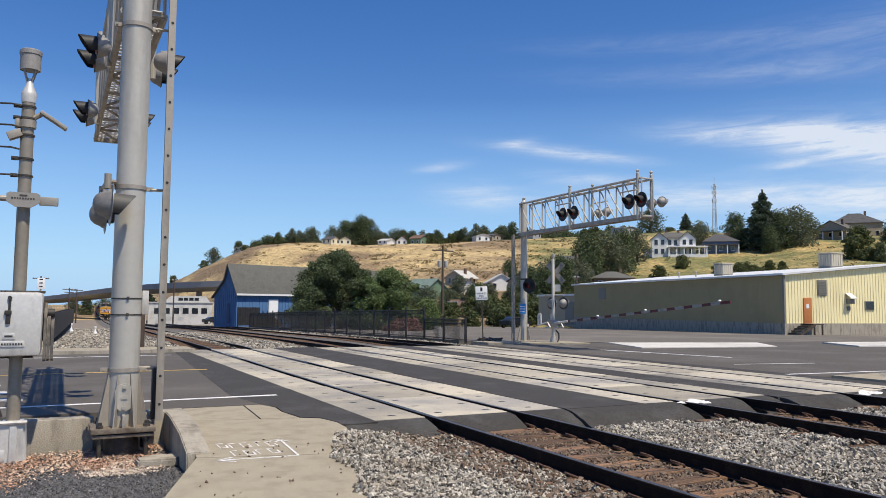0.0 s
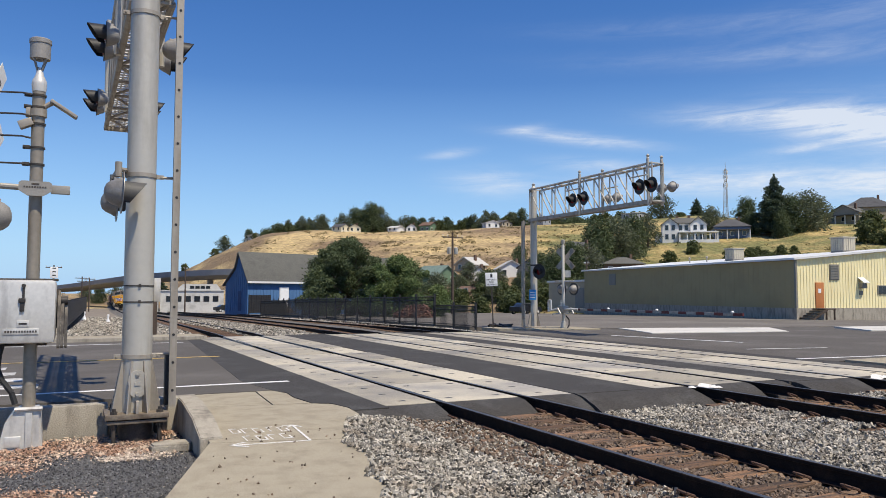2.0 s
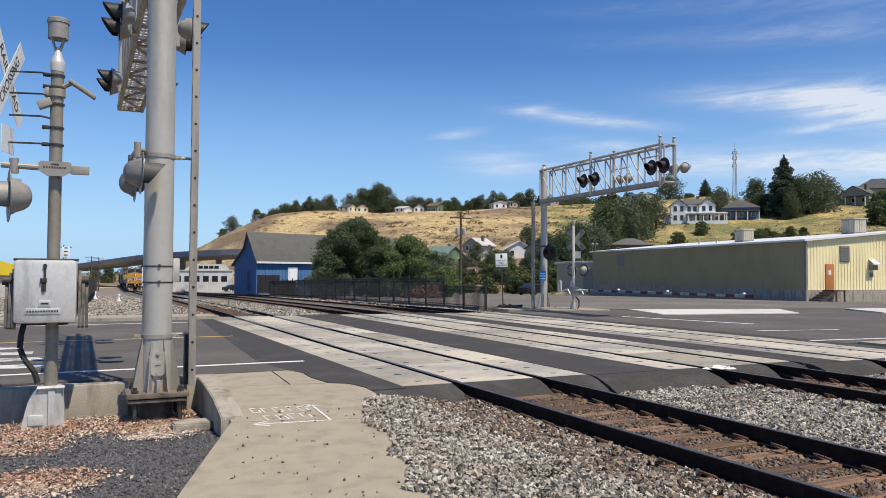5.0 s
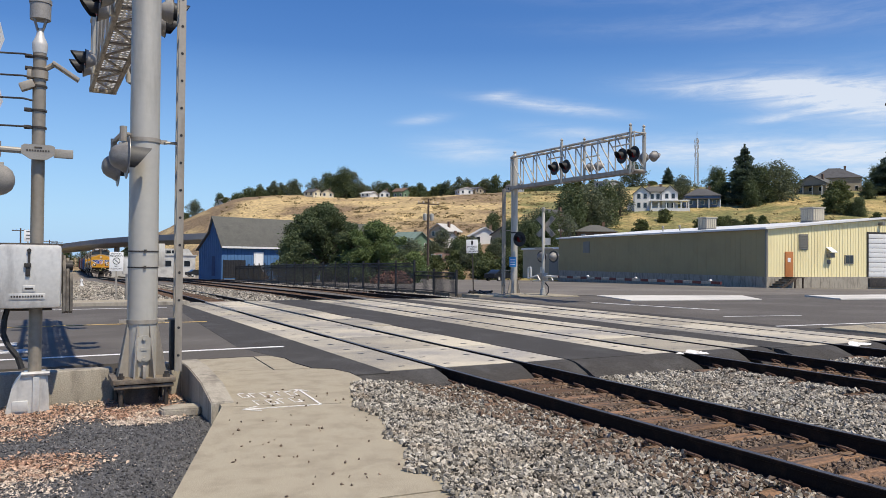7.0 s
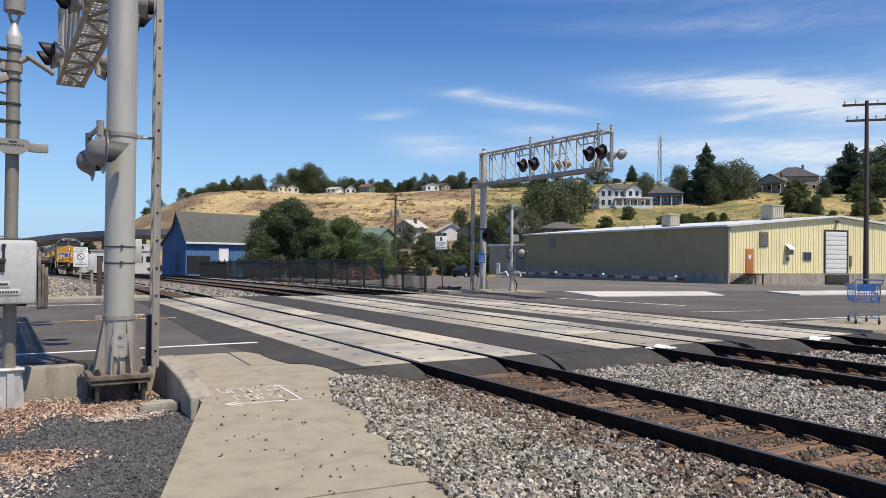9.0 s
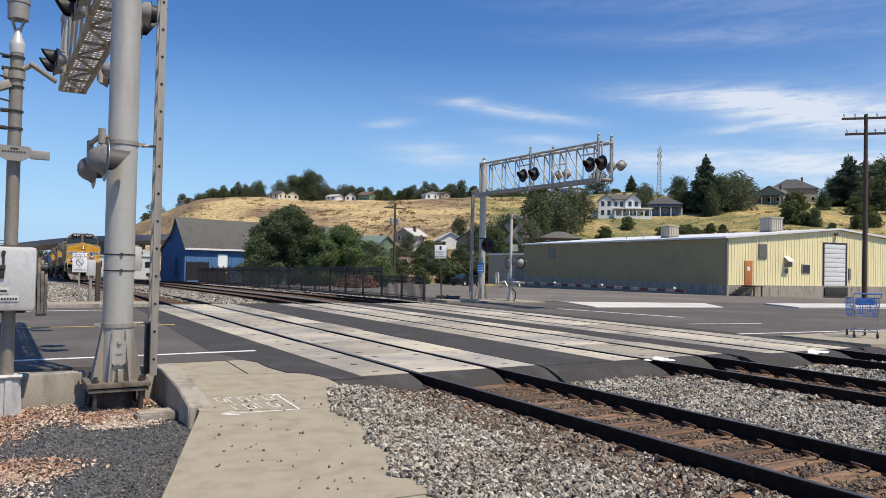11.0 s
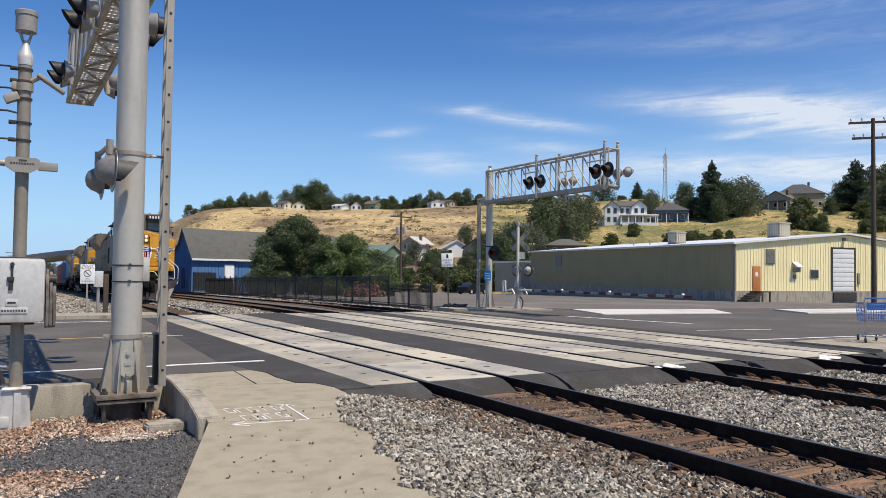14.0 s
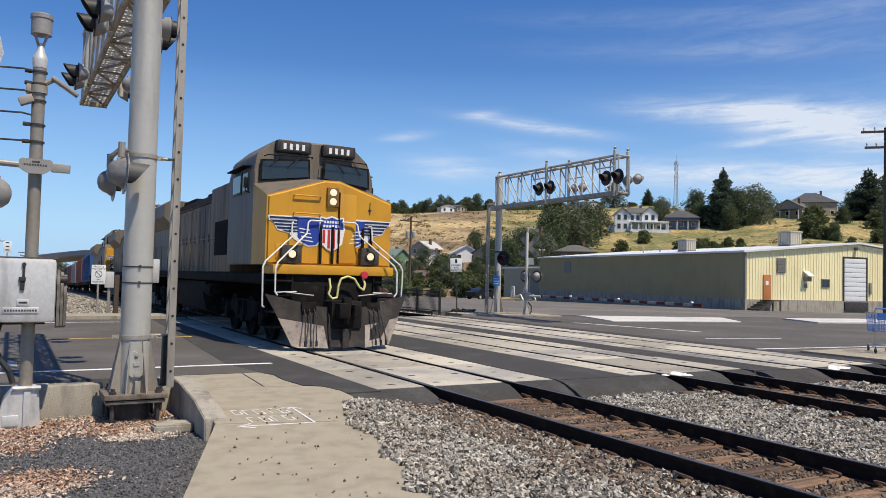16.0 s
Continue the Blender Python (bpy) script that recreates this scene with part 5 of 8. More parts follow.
def blue_barn():
    a = math.degrees(math.atan2(0.31, 0.95))
    o = thing("blue_barn", pose(18.8, 88.1, -0.72, 0, 0, a), "blue metal-sided barn with steep grey shingle roof", "barn")
    L, W, EH, AH = 24.0, 5.2, 3.95, 7.05
    bm = B()
    prism(bm, [(0, -0.4), (W, -0.4), (W, 3.4), (2.7, 5.3), (1.95, AH), (0, EH)], L, Matrix(((0, 0, 1, 0), (1, 0, 0, 0), (0, 1, 0, 0), (0, 0, 0, 1))))
    part("wall", bm, blue_siding, o, "blue ribbed siding")
    seam = B()
    x = 0.3
    while x < L:
        box(seam, x - 0.02, x + 0.02, -0.035, 0.0, 0, EH)
        x += 0.45
    y = 0.3
    while y < W:
        box(seam, -0.035, 0.0, y - 0.02, y + 0.02, 0, lerp_table(y, (0, 1.95, 2.7, W), (EH, AH, 5.3, 3.4)) - 0.12)
        y += 0.45
    tagged(part("rib", seam, blue_siding, o), kind="stuff")
    for pts, name, label in (([(-0.35, EH - 0.42), (1.95, AH + 0.06), (1.95, AH + 0.22), (-0.35, EH - 0.25)], "roof", "steep grey shingle roof"),
                             ([(1.95, AH + 0.06), (2.72, 5.32), (2.76, 5.46), (1.95, AH + 0.22)], "rear_roof", "short rear roof slope"),
                             ([(2.72, 5.32), (W + 0.3, 3.22), (W + 0.3, 3.37), (2.76, 5.46)], "lean_to_roof", "low-pitched lean-to roof")):
        bm = B()
        prism(bm, pts, L + 0.5, Matrix(((0, 0, 1, -0.25), (1, 0, 0, 0), (0, 1, 0, 0), (0, 0, 0, 1))))
        part(name, bm, shingle_grey, o, label)
    bm = B()
    box(bm, -0.2, L + 0.2, -0.42, -0.36, EH - 0.42, EH - 0.2)
    part("fascia", bm, metal_white, o, "white eave board")
    bm = B()
    box(bm, 4.2, 5.5, -0.1, 0.0, 0.75, 3.1)
    d = part("door_frame", bm, metal_white, o, "white door frame")
    bm = B()
    box(bm, 4.38, 5.32, -0.13, -0.06, 0.8, 2.95)
    part("door", bm, sign_white, d, "white door")
    for k in range(4):
        bm = B()
        box(bm, 4.2, 5.5, -1.3 + 0.28 * k, -0.1, 0.0 + 0.19 * k, 0.19 + 0.19 * k)
        part("step", bm, brown_wall, o, "pale wooden step")
    bm = B()
    box(bm, -0.06, -0.03, 1.4, 2.1, 0.3, 2.6)
    part("slim_door", bm, mat("dark_blue_trim", (0.02, 0.05, 0.14), 0.6), o, "narrow dark door")


blue_barn()


def dark_screen(m, length, h, label):
    o = thing("privacy_screen", m, label, "fence panel")
    n = int(length / 0.3)
    for k in range(n):
        bm = B()
        box(bm, k * 0.3, k * 0.3 + 0.28, -0.02, 0.02, 0.35, h)
        part("board", bm, black_paint, o)
    for k in range(int(length / 1.8) + 1):
        bm = B()
        box(bm, min(k * 1.8, length - 0.1), min(k * 1.8, length - 0.1) + 0.1, 0.02, 0.12, -0.1, h + 0.05)
        part("post", bm, black_paint, o)


dark_screen(pose(17.9, 83.0, -0.85, 0, 0, 16), 2.9, 2.3, "dark board screen beside the blue barn")
dark_screen(pose(0.4, 37.5, -0.24, 0, 0, 88), 42.0, 1.5, "dark board fence along the far side of the tracks")


def house(az, d, w, l, h, rise, wall, roof, label, turn=0.0, storeys=1, porch=False, hip=False, sink=0.3):
    x, y = d * math.sin(radians(az)), d * math.cos(radians(az))
    z = ground_z(x, y)
    o = thing("house", pose(x, y, z - sink, 0, 0, -az + turn), label, "house", "houses on the hillside")
    bm = B()
    if hip:
        box(bm, -w / 2, w / 2, 0, l, -1.5, h)
    else:
        prism(bm, [(-w / 2, -1.5), (w / 2, -1.5), (w / 2, h), (0, h + rise), (-w / 2, h)], l, FLAT)
    part("wall", bm, wall, o)
    bm = B()
    e = 0.4
    if hip:
        loft(bm, [[(-w / 2 - e, -e, h), (w / 2 + e, -e, h), (w / 2 + e, l + e, h), (-w / 2 - e, l + e, h)],
                  [(-w / 2 - e, -e, h + 0.15), (w / 2 + e, -e, h + 0.15), (w / 2 + e, l + e, h + 0.15), (-w / 2 - e, l + e, h + 0.15)],
                  [(-w * 0.12, l * 0.4, h + rise), (w * 0.12, l * 0.4, h + rise), (w * 0.12, l * 0.6, h + rise), (-w * 0.12, l * 0.6, h + rise)]])
    else:
        for s in (-1, 1):
            prism(bm, [(s * (w / 2 + e), h - rise * e / (w / 2)), (0, h + rise), (0, h + rise + 0.22), (s * (w / 2 + e), h - rise * e / (w / 2) + 0.22)], l + 2 * e, Matrix.Translation((0, -e, 0)) @ FLAT)
    r = part("roof", bm, roof, o)
    bm = B()
    box(bm, w * 0.2, w * 0.2 + 0.6, l * 0.4, l * 0.4 + 0.6, h, h + rise + 0.7)
    part("chimney", bm, brown_wall, r, "small chimney")
    n = max(2, int(w / 2.6))
    for s in range(storeys):
        for k in range(n):
            cx = -w / 2 + w * (k + 0.5) / n
            z0 = 0.9 + 2.8 * s
            if z0 + 1.3 > h:
                continue
            bm = B()
            box(bm, cx - 0.55, cx + 0.55, -0.06, 0.0, z0, z0 + 1.4)
            wf = part("window", bm, wall_white, o, "white framed window")
            bm = B()
            box(bm, cx - 0.45, cx + 0.45, -0.08, -0.05, z0 + 0.1, z0 + 1.3)
            part("pane", bm, window_dark, wf)
        for k in range(2):
            cy = l * (k + 0.5) / 2
            for sx in (-1, 1):
                bm = B()
                box(bm, sx * w / 2, sx * (w / 2 + 0.06), cy - 0.5, cy + 0.5, 0.9 + 2.8 * s, 2.3 + 2.8 * s)
                wf = part("window", bm, wall_white, o, "white framed window")
                bm = B()
                box(bm, sx * (w / 2 + 0.05), sx * (w / 2 + 0.08), cy - 0.4, cy + 0.4, 1.0 + 2.8 * s, 2.2 + 2.8 * s)
                part("pane", bm, window_dark, wf)
    if porch:
        bm = B()
        box(bm, -w / 2, w / 2, -2.2, 0, 2.5, 2.75)
        part("porch_roof", bm, roof, o)
        for k in range(4):
            bm = B()
            cx = -w / 2 + 0.3 + (w - 0.6) * k / 3
            box(bm, cx - 0.12, cx + 0.12, -2.1, -1.86, -1.5, 2.5)
            part("porch_post", bm, wall_white, o, "white porch post")
    return o


def villa(az, d):
    """The white house with two gabled wings, a hipped main roof and a deep porch."""
    x, y = d * math.sin(radians(az)), d * math.cos(radians(az))
    o = thing("house", pose(x, y, ground_z(x, y) - 0.2, 0, 0, -az + 6), "white two-storey house with two gables and a deep porch", "house", "houses on the hillside")
    side = Matrix(((0, 0, 1, 0), (1, 0, 0, 0), (0, 1, 0, 0), (0, 0, 0, 1)))
    bm = B()
    box(bm, -5.5, 5.0, 0.0, 9.0, -1.5, 5.2)
    part("wall", bm, wall_white, o, "white clapboard wall")
    bm = B()
    loft(bm, [[(-6.0, -0.5, 5.2), (5.5, -0.5, 5.2), (5.5, 9.5, 5.2), (-6.0, 9.5, 5.2)], [(-6.0, -0.5, 5.35), (5.5, -0.5, 5.35), (5.5, 9.5, 5.35), (-6.0, 9.5, 5.35)],
              [(-2.2, 4.2, 7.3), (1.8, 4.2, 7.3), (1.8, 4.8, 7.3), (-2.2, 4.8, 7.3)]])
    roof = part("roof", bm, shingle_grey, o, "grey hipped roof")
    for cx, half, out, top in ((-4.6, 2.1, 1.6, 6.6), (3.2, 2.2, 1.2, 6.9)):
        bm = B()
        prism(bm, [(cx - half, -1.5), (cx + half, -1.5), (cx + half, 4.9), (cx, top), (cx - half, 4.9)], out + 3.0, Matrix.Translation((0, -out, 0)) @ FLAT)
        part("gable_wing", bm, wall_white, o, "white gabled wing")
        for sgn in (-1, 1):
            bm = B()
            prism(bm, [(cx + sgn * (half + 0.4), 4.62), (cx, top + 0.05), (cx, top + 0.25), (cx + sgn * (half + 0.4), 4.82)], out + 3.6, Matrix.Translation((0, -out - 0.4, 0)) @ FLAT)
            part("gable_roof", bm, shingle_grey, o)
        for wx in (cx - 0.9, cx + 0.9):
            for z0 in (0.6, 3.2):
                bm = B()
                box(bm, wx - 0.5, wx + 0.5, -out - 0.06, -out, z0, z0 + 1.5)
                wf = part("window", bm, wall_grey, o, "grey framed window")
                bm = B()
                box(bm, wx - 0.40, wx + 0.40, -out - 0.09, -out - 0.05, z0 + 0.1, z0 + 1.4)
                part("pane", bm, window_dark, wf)
    for wx in (-1.6, 0.0):
        bm = B()
        box(bm, wx - 0.5, wx + 0.5, -0.06, 0.0, 3.2, 4.7)
        wf = part("window", bm, wall_grey, o, "grey framed window")
        bm = B()
        box(bm, wx - 0.4, wx + 0.4, -0.09, -0.05, 3.3, 4.6)
        part("pane", bm, window_dark, wf)
    bm = B()
    box(bm, -2.4, 8.4, -3.4, 0.6, 2.35, 2.7, bevel=0.05)
    part("porch_roof", bm, wall_white, o, "flat white porch roof")
    for k in range(6):
        bm = B()
        cx = -2.1 + 2.04 * k
        box(bm, cx - 0.16, cx + 0.16, -3.2, -2.88, -1.5, 2.35)
        part("porch_post", bm, wall_white, o, "white porch post")
    bm = B()
    box(bm, -2.4, 8.4, -3.3, -3.15, -0.6, 0.35)
    part("porch_rail", bm, wall_white, o, "white boarded porch rail")
    bm = B()
    box(bm, -8.3, -5.5, 0.5, 6.5, -1.5, 2.1)
    box(bm, -8.5, -5.5, 0.3, 6.7, 2.1, 2.3)
    part("side_annex", bm, wall_white, o, "low white annex")
    for cx, cy in ((-2.0, 5.5), (1.2, 4.2)):
        bm = B()
        box(bm, cx - 0.35, cx + 0.35, cy - 0.35, cy + 0.35, 6.2, 8.0)
        part("chimney", bm, brown_wall, roof, "small chimney")


# on the slope above the warehouse
villa(44.3, 226)
house(47.4, 232, 9.8, 9, 3.5, 2.5, wall_blue, shingle_dark, "slate-blue house with hipped roof and porch", 6, 1, True, True)
house(54.4, 256, 9.0, 8, 3.4, 2.4, wall_tan, shingle_grey, "tan house with broad grey gable on the slope", -24, 1, True)
house(56.0, 268, 14.0, 11, 4.8, 3.6, wall_tan, shingle_dark, "large tan house with dark hipped roof", 10, 2, False, True)
house(39.9, 176, 9, 7, 2.8, 1.7, brown_wall, shingle_grey, "low brown shed with hipped roof on the slope", 10, 1, False, True)
house(36.1, 178, 7, 8, 5.2, 3.6, wall_grey, shingle_dark, "grey house with steep dark gables below the hill", -35, 2)
# along the ridge
for az, d, w, l, h, rise, wl_, rf, lb, tn in (
        (18.9, 338, 8, 7, 3.0, 1.8, wall_cream, shingle_dark, "small cream cottage on the ridge", 50),
        (19.6, 340, 7, 6, 3.0, 2.0, wall_cream, shingle_grey, "cream gabled cottage on the ridge", 10),
        (23.1, 340, 10, 6, 2.6, 1.4, wall_white, shingle_pale, "low white house on the ridge", 60),
        (23.9, 342, 6, 6, 3.0, 2.2, wall_white, shingle_grey, "small white gabled house on the ridge", 5),
        (25.6, 342, 9, 7, 4.0, 2.0, wall_green, brown_wall, "green house with brown roof on the ridge", 60),
        (30.1, 332, 8, 7, 3.4, 1.2, wall_white, shingle_pale, "white box-like house on the ridge", 20),
        (31.2, 338, 12, 7, 2.8, 1.4, wall_tan, shingle_dark, "long low tan house on the ridge", 60),
        (34.2, 338, 9, 7, 3.2, 1.6, wall_grey, shingle_dark, "grey house on the ridge", 60),
        (41.2, 326, 16, 8, 3.2, 1.0, wall_grey, shingle_pale, "long flat-roofed grey building on the ridge", 60),
        (12.4, 390, 8, 7, 2.6, 1.6, wall_white, shingle_grey, "small white house on the shoulder of the hill", 50)):
    house(az, d, w * 0.78, l * 0.78, h * 0.8, rise * 0.8, wl_, rf, lb, tn)
# in the hollow behind the lot
for az, d, w, l, h, rise, wl_, rf, lb, tn in (
        (26.7, 181, 9, 9, 3.2, 2.6, wall_green, shingle_green, "green-roofed house with dormer below the hill", 50),
        (29.1, 184, 6.5, 6, 2.6, 2.2, wall_white, shingle_grey, "white-trimmed gabled bungalow below the hill", 15),
        (28.0, 198, 8, 7, 2.8, 2.2, wall_tan, shingle_pale, "pale-roofed bungalow below the hill", -40),
        (31.6, 186, 9, 8, 3.0, 2.4, wall_white, shingle_pale, "white house with pale hipped roof below the hill", 10),
        (33.0, 178, 8, 8, 4.0, 2.2, wall_tan, shingle_dark, "grey-brown two-storey house below the hill", -25),
        (26.5, 150, 4.5, 3.5, 1.8, 1.2, brown_wall, brown_wall, "low red-brown shed below the hill", 60),
        (28.9, 150, 5.5, 4, 1.8, 1.2, wall_tan, brown_wall, "brown-roofed shed below the hill", 55),
        (30.3, 146, 2.6, 2.8, 1.6, 1.3, wall_white, shingle_pale, "tiny white gabled hut beyond the lot", 5),
        (31.3, 142, 3.4, 6, 1.7, 0.5, wall_white, shingle_green, "long low white shed with green roof", 60)):
    house(az, d, w * 0.8, l * 0.8, h * 0.8, rise * 0.85, wl_, rf, lb, tn, sink=0.3)


def far_blocks():
    o = thing("white_building", pose(17.4, 170.0, -2.4, 0, 0, -6), "white industrial building with a band of windows near the bridge", "building")
    bm = B()
    box(bm, 0, 13, 0, 10, -0.3, 4.6)
    part("wall", bm, mat("grimy_white_render", (0.56, 0.55, 0.52), 0.8, vary=0.12, scale=0.5, fine=8, bump=0.1, second=(0.40, 0.39, 0.37), cover=0.5), o, "grimy white rendered wall")
    bm = B()
    prism(bm, [(3.0, 4.6), (12.6, 4.6), (11.6, 6.0), (4.6, 6.0)], 8, Matrix.Translation((0, 1, 0)) @ FLAT)
    part("upper_storey", bm, shingle_pale, o, "grey sloping upper storey")
    bm = B()
    box(bm, -0.2, 13.2, -0.2, 10.2, 4.5, 4.7)
    part("roof", bm, shingle_pale, o)
    for k in range(6):
        bm = B()
        box(bm, 1.2 + 1.9 * k, 2.4 + 1.9 * k, -0.06, 0.02, 2.2, 3.4)
        part("window", bm, window_dark, o, "dark window")
    for k in range(4):
        bm = B()
        box(bm, 6.0 + 1.1 * k, 6.9 + 1.1 * k, 0.94, 1.02, 5.0, 5.6)
        part("window", bm, window_dark, o, "dark upper window")
    bm = B()
    box(bm, -3.5, -0.3, -3, 3, -0.3, 4.2)
    part("silo_block", bm, shingle_pale, o, "pale grey annex")

    o = thing("store_building", pose(-9.5, 100, -1.0, 0, 0, 2), "low grey store with a yellow gable sign", "building")
    bm = B()
    box(bm, -9, 4, 0, 12, -0.3, 2.6)
    part("wall", bm, shingle_pale, o)
    bm = B()
    prism(bm, [(-7.0, 2.3), (5.6, 2.3), (5.6, 2.8), (-0.7, 4.6), (-7.0, 2.8)], 0.4, Matrix.Translation((0, -0.5, 0)) @ FLAT)
    g = part("gable_sign", bm, yellow_sign, o, "yellow gable sign board")
    text_mesh("lettering", "ET", 1.3, sign_black, g, face(4.3, -0.52, 2.95, (1, 0, 0)), 0.01)


far_blocks()


def road_bridge():
    o = thing("road_bridge", (0, 0, 0), "grey concrete road bridge over the tracks, far off", "bridge")
    knots = ((-14, 420, 0.5), (-6, 380, 1.5), (0, 330, 3.6), (4.8, 255, 6.4), (7.6, 222, 6.7), (10.4, 205, 6.9), (13.5, 196, 7.2))
    at = np.linspace(0, 1, len(knots))
    line = np.array([(d * math.sin(radians(az)), d * math.cos(radians(az)), z) for az, d, z in knots])
    t = np.linspace(0, 1, 61)
    curve = np.stack([np.interp(t, at, line[:, k]) for k in range(3)], 1)
    for k in range(6):
        curve[1:-1] = (curve[:-2] + 2 * curve[1:-1] + curve[2:]) / 4
    path = [Vector(p) for p in curve[::2]]
    sides = []
    for k, p in enumerate(path):
        dd = (path[min(k + 1, len(path) - 1)] - path[max(k - 1, 0)]).normalized()
        sides.append(dd.cross(Vector((0, 0, 1))).normalized())
    bm = B()
    loft(bm, [[p - q * 5 + Vector((0, 0, -0.7)), p - q * 3 + Vector((0, 0, -1.5)), p + q * 3 + Vector((0, 0, -1.5)), p + q * 5 + Vector((0, 0, -0.7)), p + q * 5, p - q * 5] for p, q in zip(path, sides)])
    part("deck", bm, bridge_concrete, o, "grey bridge deck")
    for e in (4.7, -4.7):
        bm = B()
        loft(bm, [[p + q * (e - 0.15), p + q * (e + 0.15), p + q * (e + 0.15) + Vector((0, 0, 0.8)), p + q * (e - 0.15) + Vector((0, 0, 0.8))] for p, q in zip(path, sides)])
        part("parapet", bm, bridge_concrete, o)
    pts = path[::5]
    for f, i in ((0.6, 2), (0.15, 3), (0.75, 3), (0.6, 4)):
        p = pts[i].lerp(pts[i + 1], f)
        if abs(p.x - track_x(T1, p.y)) < 4:
            continue
        bm = B()
        tube(bm, (p.x, p.y, -3.5), (p.x, p.y, p.z - 1.4), 0.8, n=14)
        part("pier", bm, bridge_concrete, o)


road_bridge()


# ---- trees ----
bark = mat("bark", (0.10, 0.075, 0.055), 0.95, vary=0.3, scale=3, fine=30, bump=0.6)


def leaf_mat(name, base, second):
    m = mat(name, base, 0.6, vary=0.2, scale=0.8, fine=6, bump=0.0, second=second, cover=0.5, island=0.22)
    n, l = m.node_tree.nodes, m.node_tree.links
    b = n["Principled BSDF"]
    b.inputs["Specular IOR Level"].default_value = 0.2
    thin = n.new("ShaderNodeBsdfTranslucent")
    both = n.new("ShaderNodeMixShader")
    both.inputs["Fac"].default_value = 0.4
    l.new(b.inputs["Base Color"].links[0].from_socket, thin.inputs["Color"])
    l.new(b.outputs["BSDF"], both.inputs[1])
    l.new(thin.outputs["BSDF"], both.inputs[2])
    l.new(both.outputs["Shader"], n["Material Output"].inputs["Surface"])
    return m


leaf_dark = leaf_mat("dark_leaf", (0.118, 0.148, 0.072), (0.078, 0.104, 0.052))
leaf_mid = leaf_mat("mid_leaf", (0.155, 0.205, 0.080), (0.105, 0.15, 0.058))
leaf_grey = leaf_mat("greyish_leaf", (0.140, 0.160, 0.095), (0.095, 0.115, 0.068))
needle = leaf_mat("needle", (0.074, 0.102, 0.064), (0.052, 0.074, 0.05))
bush_green = leaf_mat("bush_leaf", (0.115, 0.135, 0.055), (0.075, 0.098, 0.04))


def leaf_cloud(name, centres, count, size, material, seed, parent, label=""):
    """Many small leaves gathered in uneven clumps; centres are (x, y, z, rx, ry, rz)."""
    rng = np.random.default_rng(seed)
    c = np.array(centres)
    vol = c[:, 3] * c[:, 4] * c[:, 5]
    which = rng.choice(len(c), size=count, p=vol ** 0.7 / (vol ** 0.7).sum())
    u = rng.normal(size=(count, 3))
    u /= np.linalg.norm(u, axis=1)[:, None]
    r = rng.uniform(0.25, 1.0, count) ** 0.45 * (1 + 0.16 * rng.normal(size=count))
    p = c[which, :3] + u * r[:, None] * c[which, 3:]
    a = rng.normal(size=(count, 3))
    a[:, 2] *= 0.6
    a /= np.linalg.norm(a, axis=1)[:, None]
    b = np.cross(a, u + 0.6 * rng.normal(size=(count, 3)))
    b /= np.linalg.norm(b, axis=1)[:, None] + 1e-9
    s = size * rng.uniform(0.6, 1.4, count)[:, None]
    quad = np.stack([p - a * s, p + b * s * 0.55, p + a * s, p - b * s * 0.55], 1).reshape(-1, 3)
    me = bpy.data.meshes.new(name)
    me.vertices.add(count * 4)
    me.vertices.foreach_set("co", quad.ravel())
    me.loops.add(count * 4)
    me.loops.foreach_set("vertex_index", np.arange(count * 4, dtype=np.int32))
    me.polygons.add(count)
    me.polygons.foreach_set("loop_start", np.arange(0, count * 4, 4, dtype=np.int32))
    me.update()
    me.validate()
    me.materials.append(material)
    ob = new(name, me)
    ob.parent = parent
    if label:
        ob["label"] = label
    return ob


def broad_tree(name, label, h, w, material, count, size, seed, clumps=16, low=0.25, group="trees on the hillside", ragged=0.0):
    rng = np.random.default_rng(seed)
    o = thing(name, (0, 0, 0), label, "bush" if "bush" in name else "tree", group)
    bm = B()
    tube(bm, (0, 0, -0.6), (0.05, 0, h * 0.45), 0.035 * h, 0.02 * h, n=8)
    centres = []
    for k in range(clumps):
        f = (k + 0.5) / clumps
        z = h * (low + (0.96 - low) * f)
        spread = w / 2 * math.sin(math.pi * min(1, 0.22 + 0.74 * f)) * 0.8
        a = k * 2.4 + rng.uniform(-0.5, 0.5)
        rad = spread * rng.uniform(0.35, 1.0)
        rad *= 1 + 0.28 * ragged
        r = w * rng.uniform(0.13 - 0.05 * ragged, 0.22 - 0.06 * ragged)
        centres.append((rad * math.cos(a), rad * math.sin(a), z - r * 0.4, r, r, r * rng.uniform(0.6, 0.95)))
        tube(bm, (0.02, 0, h * (0.15 + 0.3 * f)), (rad * math.cos(a) * 0.85, rad * math.sin(a) * 0.85, z - r * 0.4), 0.012 * h * (1.1 - f), 0.004 * h, n=5)
    centres.append((0, 0, h * (low + 0.5 * (1 - low)) - 0.05 * h, w * (0.27 - 0.05 * ragged), w * (0.27 - 0.05 * ragged), h * (1 - low) * (0.32 - 0.05 * ragged)))
    part("trunk", bm, bark, o, "tapering trunk with limbs")
    leaf_cloud("crown", centres, count, size, material, seed, o, "uneven leafy crown")
    return o


